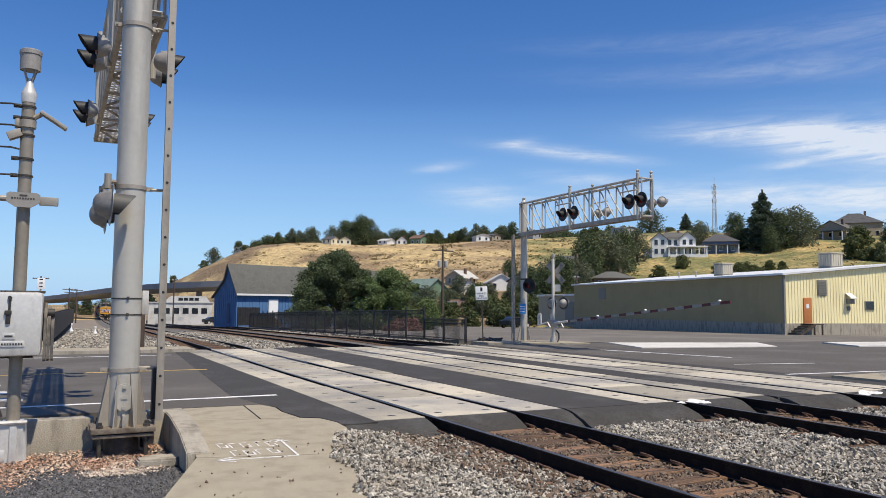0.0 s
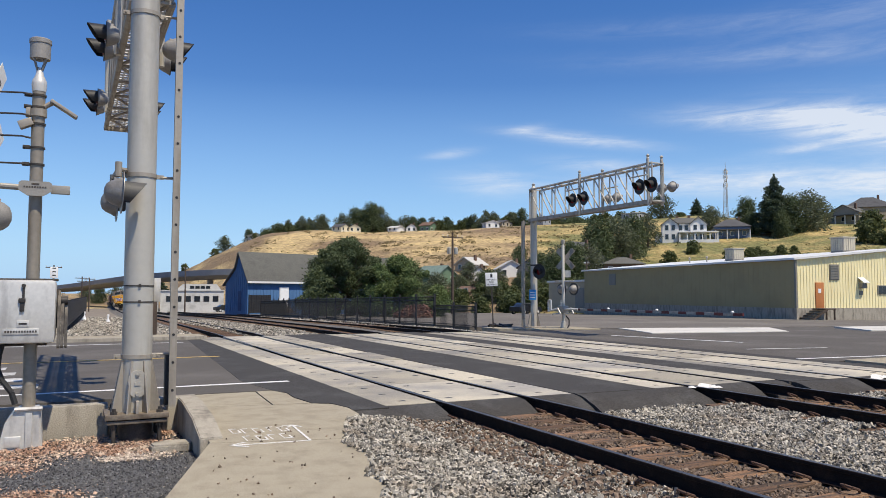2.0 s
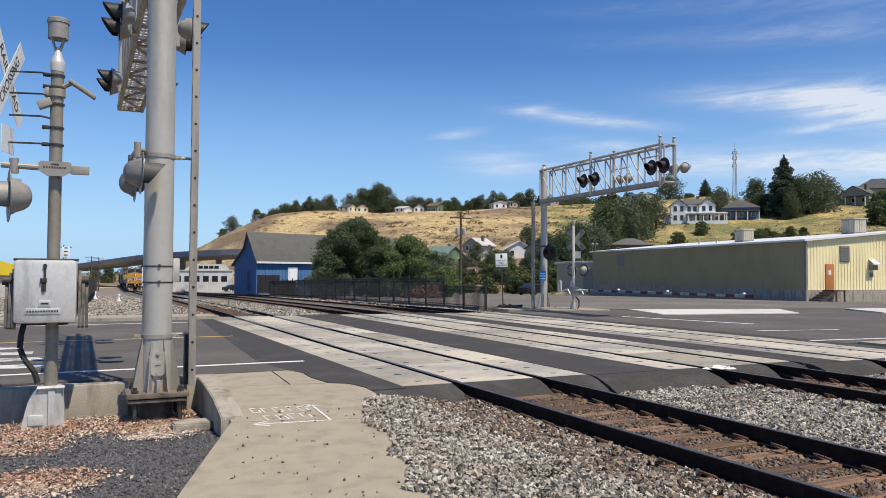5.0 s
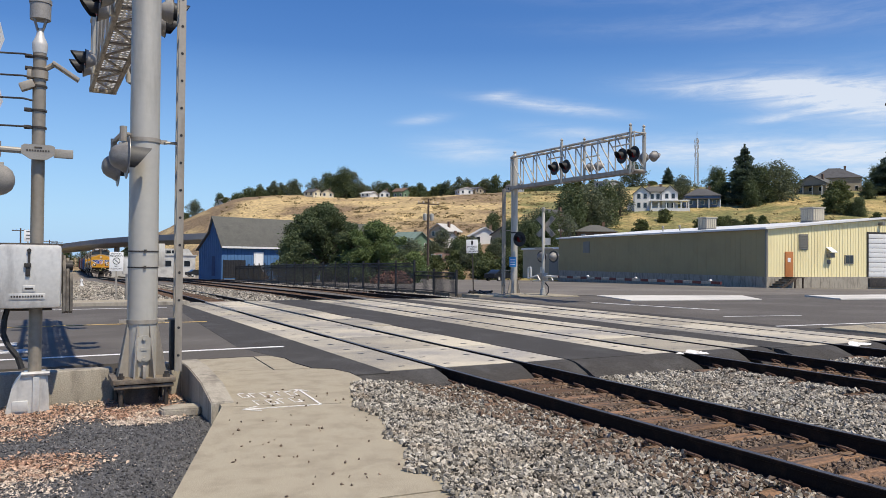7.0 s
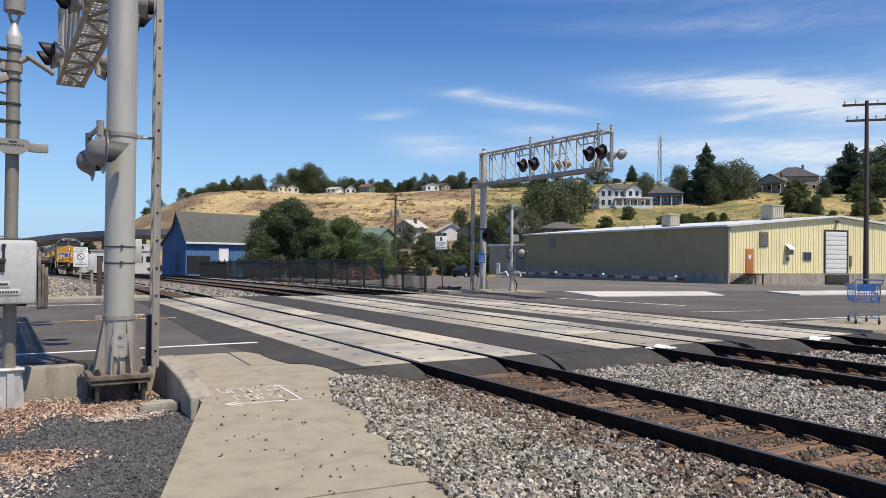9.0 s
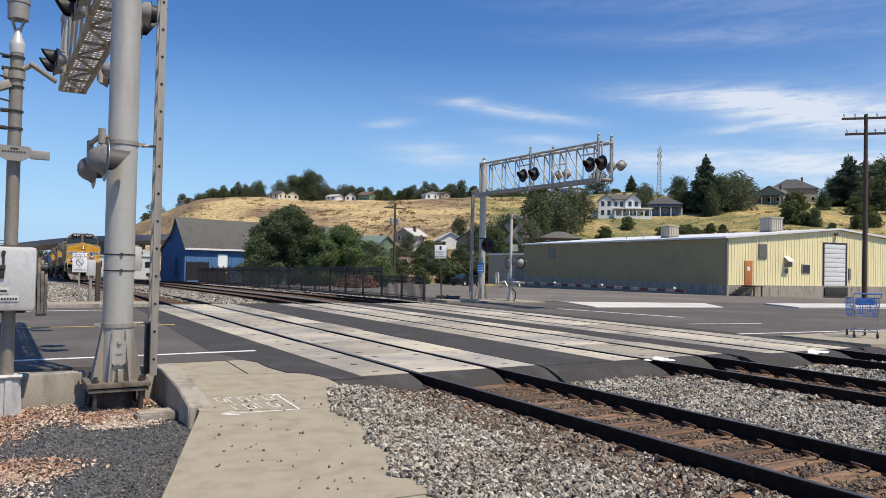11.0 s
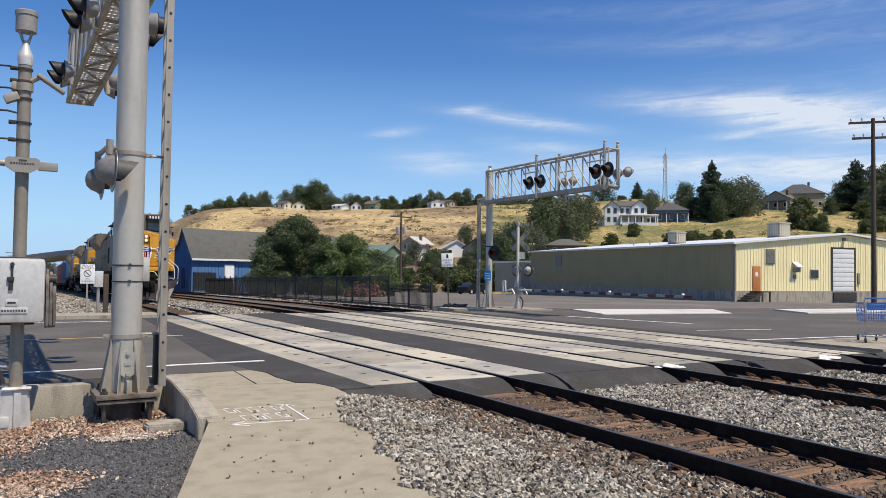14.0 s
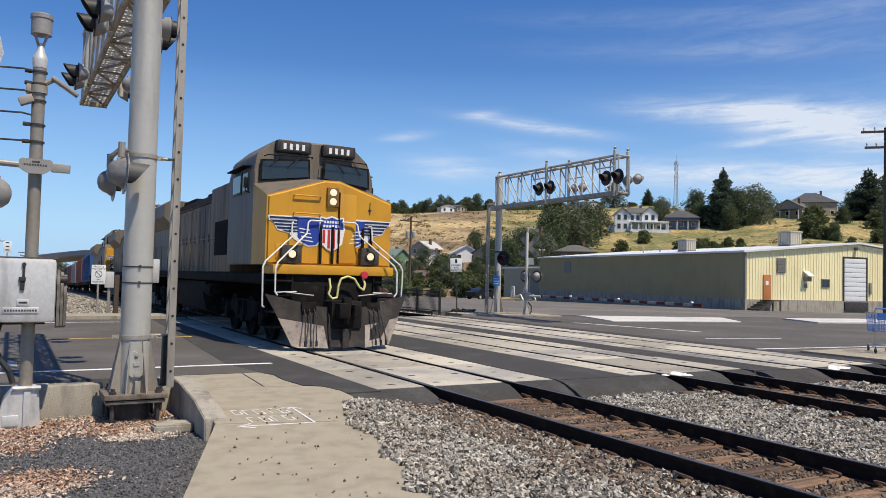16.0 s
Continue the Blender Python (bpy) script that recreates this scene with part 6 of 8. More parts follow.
def conifer(name, label, h, w, material, count, size, seed):
    rng = np.random.default_rng(seed)
    o = thing(name, (0, 0, 0), label, "tree", "trees on the hillside")
    bm = B()
    tube(bm, (0, 0, -0.6), (0, 0, h * 0.97), 0.022 * h, 0.003 * h, n=8)
    centres = []
    tiers = 15
    for k in range(tiers):
        f = k / (tiers - 1)
        z = h * (0.12 + 0.85 * f)
        r = w / 2 * (1 - f) ** 0.55 * (0.82 + 0.3 * rng.uniform()) + 0.015 * h
        n = max(3, int(8 * (1 - f)) + 1)
        for j in range(n):
            a = 2 * math.pi * (j + 0.5 * (k % 2)) / n + rng.uniform(-0.3, 0.3)
            q = r * rng.uniform(0.55, 1.05)
            centres.append((q * 0.6 * math.cos(a), q * 0.6 * math.sin(a), z - 0.015 * h, abs(q * 0.45 * math.cos(a)) + 0.12 * r, abs(q * 0.45 * math.sin(a)) + 0.12 * r, h * 0.052))
            tube(bm, (0, 0, z), (q * math.cos(a), q * math.sin(a), z - 0.03 * h), 0.004 * h, 0.001 * h, n=4)
    part("trunk", bm, bark, o)
    leaf_cloud("crown", centres, count, size, material, seed, o, "tiers of dark needles")
    return o


def at_az(az, d, s=1.0, turn=0.0, sink=0.1, tall=1.0):
    x, y = d * math.sin(radians(az)), d * math.cos(radians(az))
    return Matrix.Translation((x, y, ground_z(x, y) - sink)) @ Matrix.Rotation(turn, 4, "Z") @ Matrix.Diagonal((s, s, s * tall, 1))


# the two leafy trees behind the fence
t = broad_tree("leafy_tree", "dense dark-green leafy tree behind the iron fence", 7.9, 8.6, leaf_dark, 52000, 0.10, 11, 62, 0.06, "trees behind the fence", 1.5)
t.matrix_basis = at_az(19.4, 71)
t = broad_tree("leafy_tree", "bright green leafy tree behind the iron fence", 5.9, 7.2, leaf_mid, 38000, 0.095, 12, 46, 0.05, "trees behind the fence", 1.3)
t.matrix_basis = at_az(23.3, 67)
t = broad_tree("leafy_tree", "dark leafy tree beside the blue barn", 5.2, 5.0, leaf_dark, 9000, 0.12, 13, 16, 0.08, "trees behind the fence")
t.matrix_basis = at_az(17.4, 76)

proto = [broad_tree("hill_tree", "round dark-green tree on the hill", 10, 9.5, leaf_dark, 6500, 0.22, 21, 24, 0.06),
         broad_tree("hill_tree", "grey-green spreading tree on the hill", 9, 10.5, leaf_grey, 5600, 0.21, 22, 18, 0.06),
         broad_tree("hill_tree", "open mid-green tree on the hill", 11, 8.5, leaf_grey, 3600, 0.22, 23, 13, 0.1),
         conifer("fir_tree", "tall dark fir on the hill", 16, 12.5, needle, 17000, 0.30, 24),
         broad_tree("hillside_bush", "low green bush on the slope", 3.2, 4.6, bush_green, 1500, 0.2, 25, 12, 0.02, "bushes on the hillside"),
         broad_tree("thicket", "low dense dark-green thicket on the ridge", 5.0, 13.0, leaf_dark, 3200, 0.34, 26, 26, 0.02, "thickets on the ridge")]


def plant(rows):
    """Each row: kind, bearing in degrees, distance, size."""
    for kind, az, d, s in rows:
        m = at_az(az, d, s, az * 7 + d, 0.2 if kind in (3, 4) else 0.2 + 0.9 * s, 0.94 + 0.02 * (d % 7))
        if kind not in placed:
            proto[kind].matrix_basis = m
            placed.add(kind)
        else:
            copy_thing(proto[kind], Matrix()).matrix_basis = m


placed = set()
# along the ridge
plant(((1, 10.1, 402, 1.0), (2, 15.7, 362, 0.73), (1, 17.1, 360, 1.0), (1, 18.7, 352, 1.11), (0, 19.6, 356, 1.2),
        (3, 21.0, 356, 0.81), (1, 22.0, 352, 1.0), (1, 23.4, 360, 1.11), (0, 24.7, 358, 0.9), (0, 26.6, 352, 0.8),
        (3, 28.4, 352, 0.44), (2, 29.6, 345, 0.91), (1, 30.2, 348, 0.89), (0, 32.3, 340, 0.9), (1, 31.5, 350, 0.89),
        (1, 42.5, 328, 1.33), (3, 45.0, 338, 0.56), (0, 11.8, 392, 0.8), (0, 20.3, 350, 1.35), (0, 20.9, 348, 1.5), (2, 21.4, 350, 1.4)))
# round the houses on the slope
plant(((0, 38.0, 186, 1.4), (1, 39.2, 194, 1.5), (0, 40.5, 202, 1.2), (2, 41.6, 218, 1.0), (1, 37.2, 178, 1.0),
        (0, 48.4, 250, 1.1), (1, 45.9, 248, 1.1), (3, 50.2, 236, 1.08), (0, 51.2, 236, 1.2), (1, 52.2, 240, 1.5),
        (2, 53.0, 246, 1.0), (0, 50.6, 230, 0.8), (0, 48.7, 240, 0.8)))
plant(((0, 58.4, 255, 0.95), (3, 59.3, 252, 1.05), (2, 60.4, 255, 1.35), (1, 60.6, 245, 1.3), (0, 61.4, 248, 1.6),
        (0, 62.8, 250, 1.6), (0, 57.3, 205, 0.55), (0, 57.8, 240, 0.6), (3, 64.0, 250, 1.5)))
# in the hollow behind the lot, and by the bridge
plant(((0, 33.6, 160, 0.8), (0, 34.9, 150, 0.9), (1, 35.5, 175, 1.22), (2, 30.2, 140, 0.55), (0, 29.4, 150, 0.6),
        (1, 25.9, 150, 0.78), (0, 25.3, 135, 0.6), (0, 24.2, 170, 0.8), (1, 22.9, 180, 0.89), (2, 28.3, 170, 0.64),
        (0, 36.2, 160, 1.0), (1, 30.7, 175, 0.5), (0, 32.2, 195, 0.7), (0, 29.9, 160, 0.42), (1, 27.7, 164, 0.45), (2, 32.4, 152, 0.5), (1, 33.9, 150, 0.6)))
plant(((3, 5.7, 330, 0.69), (1, 8.9, 250, 0.67), (0, 1.8, 360, 0.9), (1, 2.9, 375, 1.0), (0, 4.0, 360, 0.9),
        (1, 1.0, 390, 0.89)))
# bushes strewn over the slope and along the ridge
rng = np.random.default_rng(15)
plant([(4, rng.uniform(38, 63), rng.uniform(116, 195), rng.uniform(0.4, 1.15)) for k in range(40)])
plant([(4, rng.uniform(24, 37), rng.uniform(128, 176), rng.uniform(0.6, 1.25)) for k in range(22)])
plant([(4, az, lerp_table(az, RIDGE_AZ, RIDGE_D) * rng.uniform(0.985, 1.05), rng.uniform(0.9, 2.0)) for az in rng.uniform(7, 46, 70)])
plant([(int(rng.integers(0, 3)), az, lerp_table(az, RIDGE_AZ, RIDGE_D) * rng.uniform(1.0, 1.08), rng.uniform(0.45, 0.95)) for az in rng.uniform(14, 38, 34)])
plant([(5, az, lerp_table(az, RIDGE_AZ, RIDGE_D) * rng.uniform(1.0, 1.05), rng.uniform(0.5, 1.05)) for az in rng.uniform(13, 40, 46)])

plant([(4, rng.uniform(43.5, 53), rng.uniform(160, 212), rng.uniform(0.6, 1.3)) for k in range(12)])
plant([(4, rng.uniform(55.5, 62), rng.uniform(205, 245), rng.uniform(1.0, 1.9)) for k in range(12)])
plant([(4, rng.uniform(25, 37), rng.uniform(119, 150), rng.uniform(0.6, 1.3)) for k in range(34)])
# dry tufts and scrub over the slope
rng = np.random.default_rng(5)
pts = []
while len(pts) < 900:
    az, d = rng.uniform(7, 66), rng.uniform(112, 345)
    f, r = lerp_table(az, RIDGE_AZ, FOOT_D), lerp_table(az, RIDGE_AZ, RIDGE_D)
    if f < d < r * 1.02:
        x, y = d * math.sin(radians(az)), d * math.cos(radians(az))
        q = rng.uniform(0.35, 1.0)
        pts.append((x, y, ground_z(x, y) + 0.15, q, q, q * 0.5))
scrub = leaf_cloud("scrub", pts, 16000, 0.2, leaf_mat("scrub_leaf", (0.20, 0.165, 0.07), (0.11, 0.11, 0.045)), 77, None)
pts = []
while len(pts) < 620:
    az = rng.uniform(12, 40)
    f, r = lerp_table(az, RIDGE_AZ, FOOT_D), lerp_table(az, RIDGE_AZ, RIDGE_D)
    k = rng.uniform(0, 0.9)
    if noise.noise(Vector((az * 0.35, k * 3.0, 2.0))) > (-0.05 if k < 0.75 else 0.15):
        x, y = (f + k * (r - f)) * math.sin(radians(az)), (f + k * (r - f)) * math.cos(radians(az))
        q = rng.uniform(0.6, 1.9)
        pts.append((x, y, ground_z(x, y) + 0.1, q, q, q * 0.4))
brush = leaf_cloud("brush", pts, 20000, 0.24, leaf_mat("brush_leaf", (0.22, 0.17, 0.085), (0.15, 0.125, 0.065)), 78, None)
tagged(brush, "dull olive-brown brush in patches over the hill", "scrub", "", "stuff")
tagged(scrub, "low dry scrub scattered over the grassy hill", "scrub", "", "stuff")

# ---- iron fence ----
fence = thing("iron_fence", (0, 0, 0), "black iron picket fence along the tracks", "fence")
picket_bm = B()
box(picket_bm, -0.010, 0.010, -0.010, 0.010, 0.06, 1.5)
prism(picket_bm, [(-0.010, 1.5), (0.010, 1.5), (0, 1.56)], 0.02, Matrix.Translation((0, -0.01, 0)) @ FLAT)
picket = mesh_of("picket", picket_bm, black_paint)
low_bm = B()
box(low_bm, -0.010, 0.010, -0.010, 0.010, 0.06, 1.12)
low_picket = mesh_of("picket", low_bm, black_paint)
FENCE = [(17.95, 31.7, 1.15), (18.15, 34.4, 1.15), (18.15, 36.7, 1.6), (18.05, 43.7, 1.6), (18.0, 51.0, 1.6), (18.1, 58.0, 1.6), (18.4, 68.0, 1.6), (19.0, 82.0, 1.6)]
made = 0
far_bm = B()
for (x0, y0, h0), (x1, y1, h1) in zip(FENCE, FENCE[1:]):
    ln = math.hypot(x1 - x0, y1 - y0)
    h = min(h0, h1)
    n = max(1, round(ln / 2.35))
    for k in range(n + (1 if (x1, y1) == FENCE[-1][:2] else 0)):
        f = k / n
        px, py = x0 + (x1 - x0) * f, y0 + (y1 - y0) * f
        bm = B()
        tall = (h0 if k == 0 else h) + 0.08
        box(bm, -0.045, 0.045, -0.045, 0.045, -0.45, tall)
        box(bm, -0.055, 0.055, -0.055, 0.055, tall, tall + 0.03)
        part("post", bm, black_paint, fence, "", Matrix.Translation((px, py, drop(px, py) - 0.05)))
    a = Vector((x0, y0, drop(x0, y0) - 0.05))
    b = Vector((x1, y1, drop(x1, y1) - 0.05))
    for z in (0.14, h - 0.25, h - 0.06):
        bm = B()
        tube(bm, a + Vector((0, 0, z)), b + Vector((0, 0, z)), 0.022, n=4)
        part("rail", bm, black_paint, fence)
    m = int(ln / 0.125)
    for k in range(m):
        p = a.lerp(b, (k + 0.5) / m)
        if made < 300:
            share("picket", low_picket if h < 1.3 else picket, fence, Matrix.Translation(p))
            made += 1
        else:
            box(far_bm, p.x - 0.011, p.x + 0.011, p.y - 0.011, p.y + 0.011, p.z + 0.06, p.z + 1.5)
tagged(part("far_picket", far_bm, black_paint, fence), kind="stuff")


def brush_pile():
    o = thing("brush_pile", (27.4 * 0.92, 55, -0.45), "heap of reddish-brown dry brush behind the fence", "brush pile")
    rng2 = np.random.default_rng(3)
    pts2 = [(0, 0, 0.35, 1.5, 1.2, 0.7), (0.5, 0, 0.7, 0.75, 0.75, 0.5), (-0.7, 0.2, 0.3, 1.0, 0.9, 0.45)]
    leaf_cloud("brush", pts2, 3500, 0.13, mat("dry_brush", (0.17, 0.085, 0.06), 0.9, vary=0.2, scale=3, fine=20, bump=0, island=0.4), 31, o)
    bm = B()
    bmesh.ops.create_icosphere(bm, subdivisions=3, radius=1)
    for v in bm.verts:
        v.co = Vector((v.co.x * 1.4, v.co.y * 1.1, max(-0.1, v.co.z * 0.8 + 0.25 * noise.noise(v.co * 3))))
    part("heap", bm, mat("brush_core", (0.10, 0.055, 0.04), 0.95), o)


brush_pile()


# ---- street furniture ----
def utility_pole(x, y, h, arms, label, lean=0.0, box_on=False):
    z = drop(x, y)
    o = thing("utility_pole", pose(x, y, z - 0.1, 0, lean, 0), label, "utility pole", "utility poles")
    bm = B()
    tube(bm, (0, 0, -0.3), (0, 0, h), 0.17, 0.11, n=12)
    part("pole", bm, wood_pole, o, "dark weathered wooden pole")
    for za, half, ang in arms:
        bm = B()
        box(bm, -half, half, -0.06, 0.06, za - 0.07, za + 0.07, Matrix.Rotation(radians(ang), 4, "Z"))
        part("crossarm", bm, wood_pole, o)
        for k in (-0.9, -0.45, 0.45, 0.9):
            bm = B()
            p = Matrix.Rotation(radians(ang), 4, "Z") @ Vector((half * k, 0, za + 0.07))
            lathe(bm, [(0.03, 0), (0.03, 0.1), (0.07, 0.12), (0.05, 0.22), (0, 0.24)], 8, Matrix.Translation(p))
            part("insulator", bm, alu, o)
    if box_on:
        bm = B()
        for s in (-1, 1):
            lathe(bm, [(0, 0), (0.22, 0), (0.24, 0.1), (0.24, 0.75), (0.1, 0.85), (0, 0.87)], 14, Matrix.Translation((s * 0.45, 0, h - 2.6)))
        part("transformer", bm, galv, o, "pale grey transformer cans")
    return o


utility_pole(47.7, 27.3, 12.2, ((11.95, 1.4, -48), (10.95, 1.2, -48)), "tall dark wooden utility pole by the street")
utility_pole(51.6, 26.8, 9.6, ((9.2, 0.3, 0),), "shorter dark wooden utility pole by the street")
utility_pole(41.5, 80.5, 9.9, ((9.3, 1.6, 10),), "wooden utility pole with transformers beyond the lot", 0, True)
utility_pole(-2.4, 150, 8.6, ((8.2, 1.3, 0),), "far wooden utility pole beside the tracks")
utility_pole(2.6, 190, 8.0, ((7.6, 1.4, 0), (6.9, 1.0, 0)), "far wooden utility pole beside the tracks")
utility_pole(4.4, 205, 8.2, ((7.8, 1.3, 0),), "far wooden utility pole beside the tracks")
utility_pole(21.8, 165, 9.5, ((9.0, 0.4, 0),), "far wooden utility pole near the bridge")
utility_pole(70.0, 92.0, 8.0, ((7.6, 0.5, 0),), "wooden utility pole behind the warehouse")


def radio_tower():
    az, d = 47.0, 372
    x, y = d * math.sin(radians(az)), d * math.cos(radians(az))
    o = thing("radio_tower", (x, y, ground_z(x, y) - 0.5), "grey lattice radio tower on the hill", "radio tower")
    h = 27.5
    bm = B()
    legs = [(math.cos(a), math.sin(a)) for a in (0.5, 0.5 + 2.09, 0.5 + 4.19)]
    for cx, cy in legs:
        tube(bm, (cx * 1.5, cy * 1.5, 0), (cx * 0.45, cy * 0.45, h), 0.12, n=5)
    n = 14
    for k in range(n):
        f0, f1 = k / n, (k + 1) / n
        for i in range(3):
            a, b = legs[i], legs[(i + 1) % 3]
            r0, r1 = 1.5 - 1.05 * f0, 1.5 - 1.05 * f1
            tube(bm, (a[0] * r0, a[1] * r0, h * f0), (b[0] * r1, b[1] * r1, h * f1), 0.06, n=4)
            tube(bm, (a[0] * r1, a[1] * r1, h * f1), (b[0] * r1, b[1] * r1, h * f1), 0.06, n=4)
    part("lattice", bm, galv_dull, o)
    for z in (h * 0.72, h * 0.86, h * 0.95):
        for a in (0, 2.1, 4.2):
            bm = B()
            box(bm, 0.9, 1.15, -0.2, 0.2, z - 0.9, z + 0.9, Matrix.Rotation(a, 4, "Z"))
            part("antenna", bm, alu, o, "pale panel antenna")
    bm = B()
    tube(bm, (0, 0, h - 1), (0, 0, h + 3), 0.08, n=6)
    part("mast", bm, galv_dull, o)


radio_tower()


def sign_post(name, x, y, w, h, z, label, lines, lean=0.0, turn=0.0, mark="", post=None):
    base = drop(x, y)
    o = thing(name, pose(x, y, base - 0.05, 0, lean, turn), label, "sign")
    bm = B()
    box(bm, -0.03, 0.03, -0.02, 0.02, -0.3, z + 0.05)
    part("post", bm, post or galv_dull, o)
    bm = B()
    box(bm, -w / 2, w / 2, -0.035, -0.022, z - h / 2, z + h / 2, bevel=0.004)
    plate = part("plate", bm, sign_white, o, "white sign plate")
    for words, size, dz in lines:
        text_mesh("lettering", words, size, sign_black, plate, face(0, -0.038, z + dz, (1, 0, 0)), 0.001)
    if mark == "bar":
        bm = B()
        box(bm, -0.05, 0.05, -0.04, -0.036, z + h * 0.14, z + h * 0.42)
        part("symbol", bm, sign_black, plate)
    if mark == "ring":
        bm = B()
        for k in range(24):
            box(bm, 0.112, 0.132, -0.018, 0.018, 0, 0.003, face(0, -0.0385, z + 0.02, (1, 0, 0)) @ Matrix.Rotation(radians(15 * k), 4, "Z"))
        box(bm, -0.11, 0.11, -0.012, 0.012, 0, 0.003, face(0, -0.0385, z + 0.02, (1, 0, 0)) @ Matrix.Rotation(radians(-45), 4, "Z"))
        part("symbol", bm, sign_black, plate, "black ring with a bar across")
    if mark == "bars":
        bm = B()
        for k in range(3):
            box(bm, -w * 0.22, w * 0.22, -0.04, -0.036, z - h * 0.3 + 0.18 * k, z - h * 0.3 + 0.05 + 0.18 * k)
        part("letter_bars", bm, sign_black, plate)
    return o


sign_post("clearance_sign", 18.5, 31.0, 0.56, 0.64, 2.38, "white warning sign on a leaning post beside the tracks", (("IMPAIRED", 0.11, -0.02), ("SIDE", 0.11, -0.13), ("CLEARANCE", 0.10, -0.24)), -2, -30, "bar", dark_steel)
sign_post("trespass_sign", 2.88, 31.9, 0.50, 0.74, 1.55, "white private property sign on a grey post", (("PRIVATE", 0.10, 0.30), ("PROPERTY", 0.10, 0.21), ("NO", 0.08, -0.19), ("TRESPASSING", 0.07, -0.28)), 0, -4, "ring")
sign_post("street_sign", -0.25, 43.0, 0.36, 0.56, 2.78, "small white street sign on a post, far side of the street", (), 0, 0, "bars")


def utility_box():
    o = thing("utility_box", (3.28, 32.0, 0.0), "pale grey utility box on a post beside the tracks", "utility box")
    bm = B()
    box(bm, -0.16, 0.16, -0.12, 0.12, 1.0, 1.62, bevel=0.02)
    part("cabinet", bm, alu, o, "pale grey metal cabinet")
    bm = B()
    tube(bm, (0, 0, -0.3), (0, 0, 1.0), 0.06, n=10)
    part("post", bm, galv_dull, o)
    o = thing("marker_post", (3.62, 32.6, 0.0), "short dark wooden post beside the tracks", "post")
    bm = B()
    box(bm, -0.09, 0.09, -0.09, 0.09, -0.4, 1.5, bevel=0.015)
    part("post", bm, wood_pole, o)


utility_box()


def switch_stand(x, y, s):
    o = thing("switch_stand", (x, y, drop(x, y) - 0.2), "small white track marker beside the rails", "track marker", "track markers")
    bm = B()
    lathe(bm, [(0.28 * s, 0), (0.1 * s, 0.5 * s), (0.1 * s, 0.7 * s), (0.16 * s, 0.75 * s), (0.16 * s, 1.0 * s), (0, 1.05 * s)], 12)
    part("stand", bm, sign_white, o)


switch_stand(3.0, 60, 0.55)
switch_stand(1.6, 72, 0.7)


def shopping_cart():
    chrome = mat("dull_chrome", (0.45, 0.45, 0.46), 0.35, metal=0.9, vary=0.1)
    cart_blue = mat("cart_blue", (0.05, 0.16, 0.45), 0.5, vary=0.1)
    o = thing("shopping_cart", pose(19.85, 11.5, 0.02, 0, 0, -46) @ Matrix.Scale(1.1, 4), "blue and chrome wire shopping cart standing on the pavement", "shopping cart")
    bm = B()
    nx = 9
    for k in range(nx + 1):
        f = k / nx
        x = -0.28 + 0.56 * f
        rod(bm, [(x, -0.42, 0.98), (x * 0.85, -0.36, 0.52), (x * 0.8, 0.4, 0.48), (x * 0.92, 0.46, 0.9)], 0.005, 4)
    for k in range(5):
        z = 0.55 + 0.09 * k
        g = 0.85 + 0.03 * k
        rod(bm, [(-0.28 * g, -0.38, z), (0.28 * g, -0.38, z), (0.27 * g, 0.43, z), (-0.27 * g, 0.43, z), (-0.28 * g, -0.38, z)], 0.005, 4)
    for k in range(9):
        y = -0.36 + 0.09 * k
        for s in (-1, 1):
            rod(bm, [(s * 0.25, y, 0.5), (s * 0.285, y, 0.95)], 0.005, 4)
    part("basket", bm, cart_blue, o, "blue wire basket")
    bm = B()
    for s in (-1, 1):
        rod(bm, [(s * 0.29, -0.52, 1.06), (s * 0.30, -0.42, 0.96), (s * 0.27, 0.46, 0.93)], 0.014, 6)
        rod(bm, [(s * 0.27, -0.42, 0.95), (s * 0.26, -0.36, 0.5), (s * 0.25, -0.30, 0.28), (s * 0.25, -0.36, 0.14), (s * 0.2, 0.5, 0.16)], 0.014, 6)
    rod(bm, [(-0.25, -0.36, 0.15), (0.25, -0.36, 0.15)], 0.012, 6)
    rod(bm, [(-0.2, 0.5, 0.16), (0.2, 0.5, 0.16)], 0.012, 6)
    part("frame", bm, chrome, o, "chrome tube frame")
    bm = B()
    rod(bm, [(-0.3, -0.53, 1.06), (0.3, -0.53, 1.06)], 0.018, 8)
    part("handle", bm, cart_blue, o, "blue handle")
    bm = B()
    box(bm, -0.2, 0.2, -0.30, -0.28, 0.78, 0.95)
    part("child_seat", bm, cart_blue, o, "blue plastic seat flap")
    for sx, y in ((-0.25, -0.36), (0.25, -0.36), (-0.2, 0.5), (0.2, 0.5)):
        bm = B()
        tube(bm, (sx - 0.015, y, 0.065), (sx + 0.015, y, 0.065), 0.062, n=14)
        tube(bm, (sx, y, 0.06), (sx, y, 0.16), 0.014, n=6)
        part("wheel", bm, rubber, o, "small dark caster")


shopping_cart()


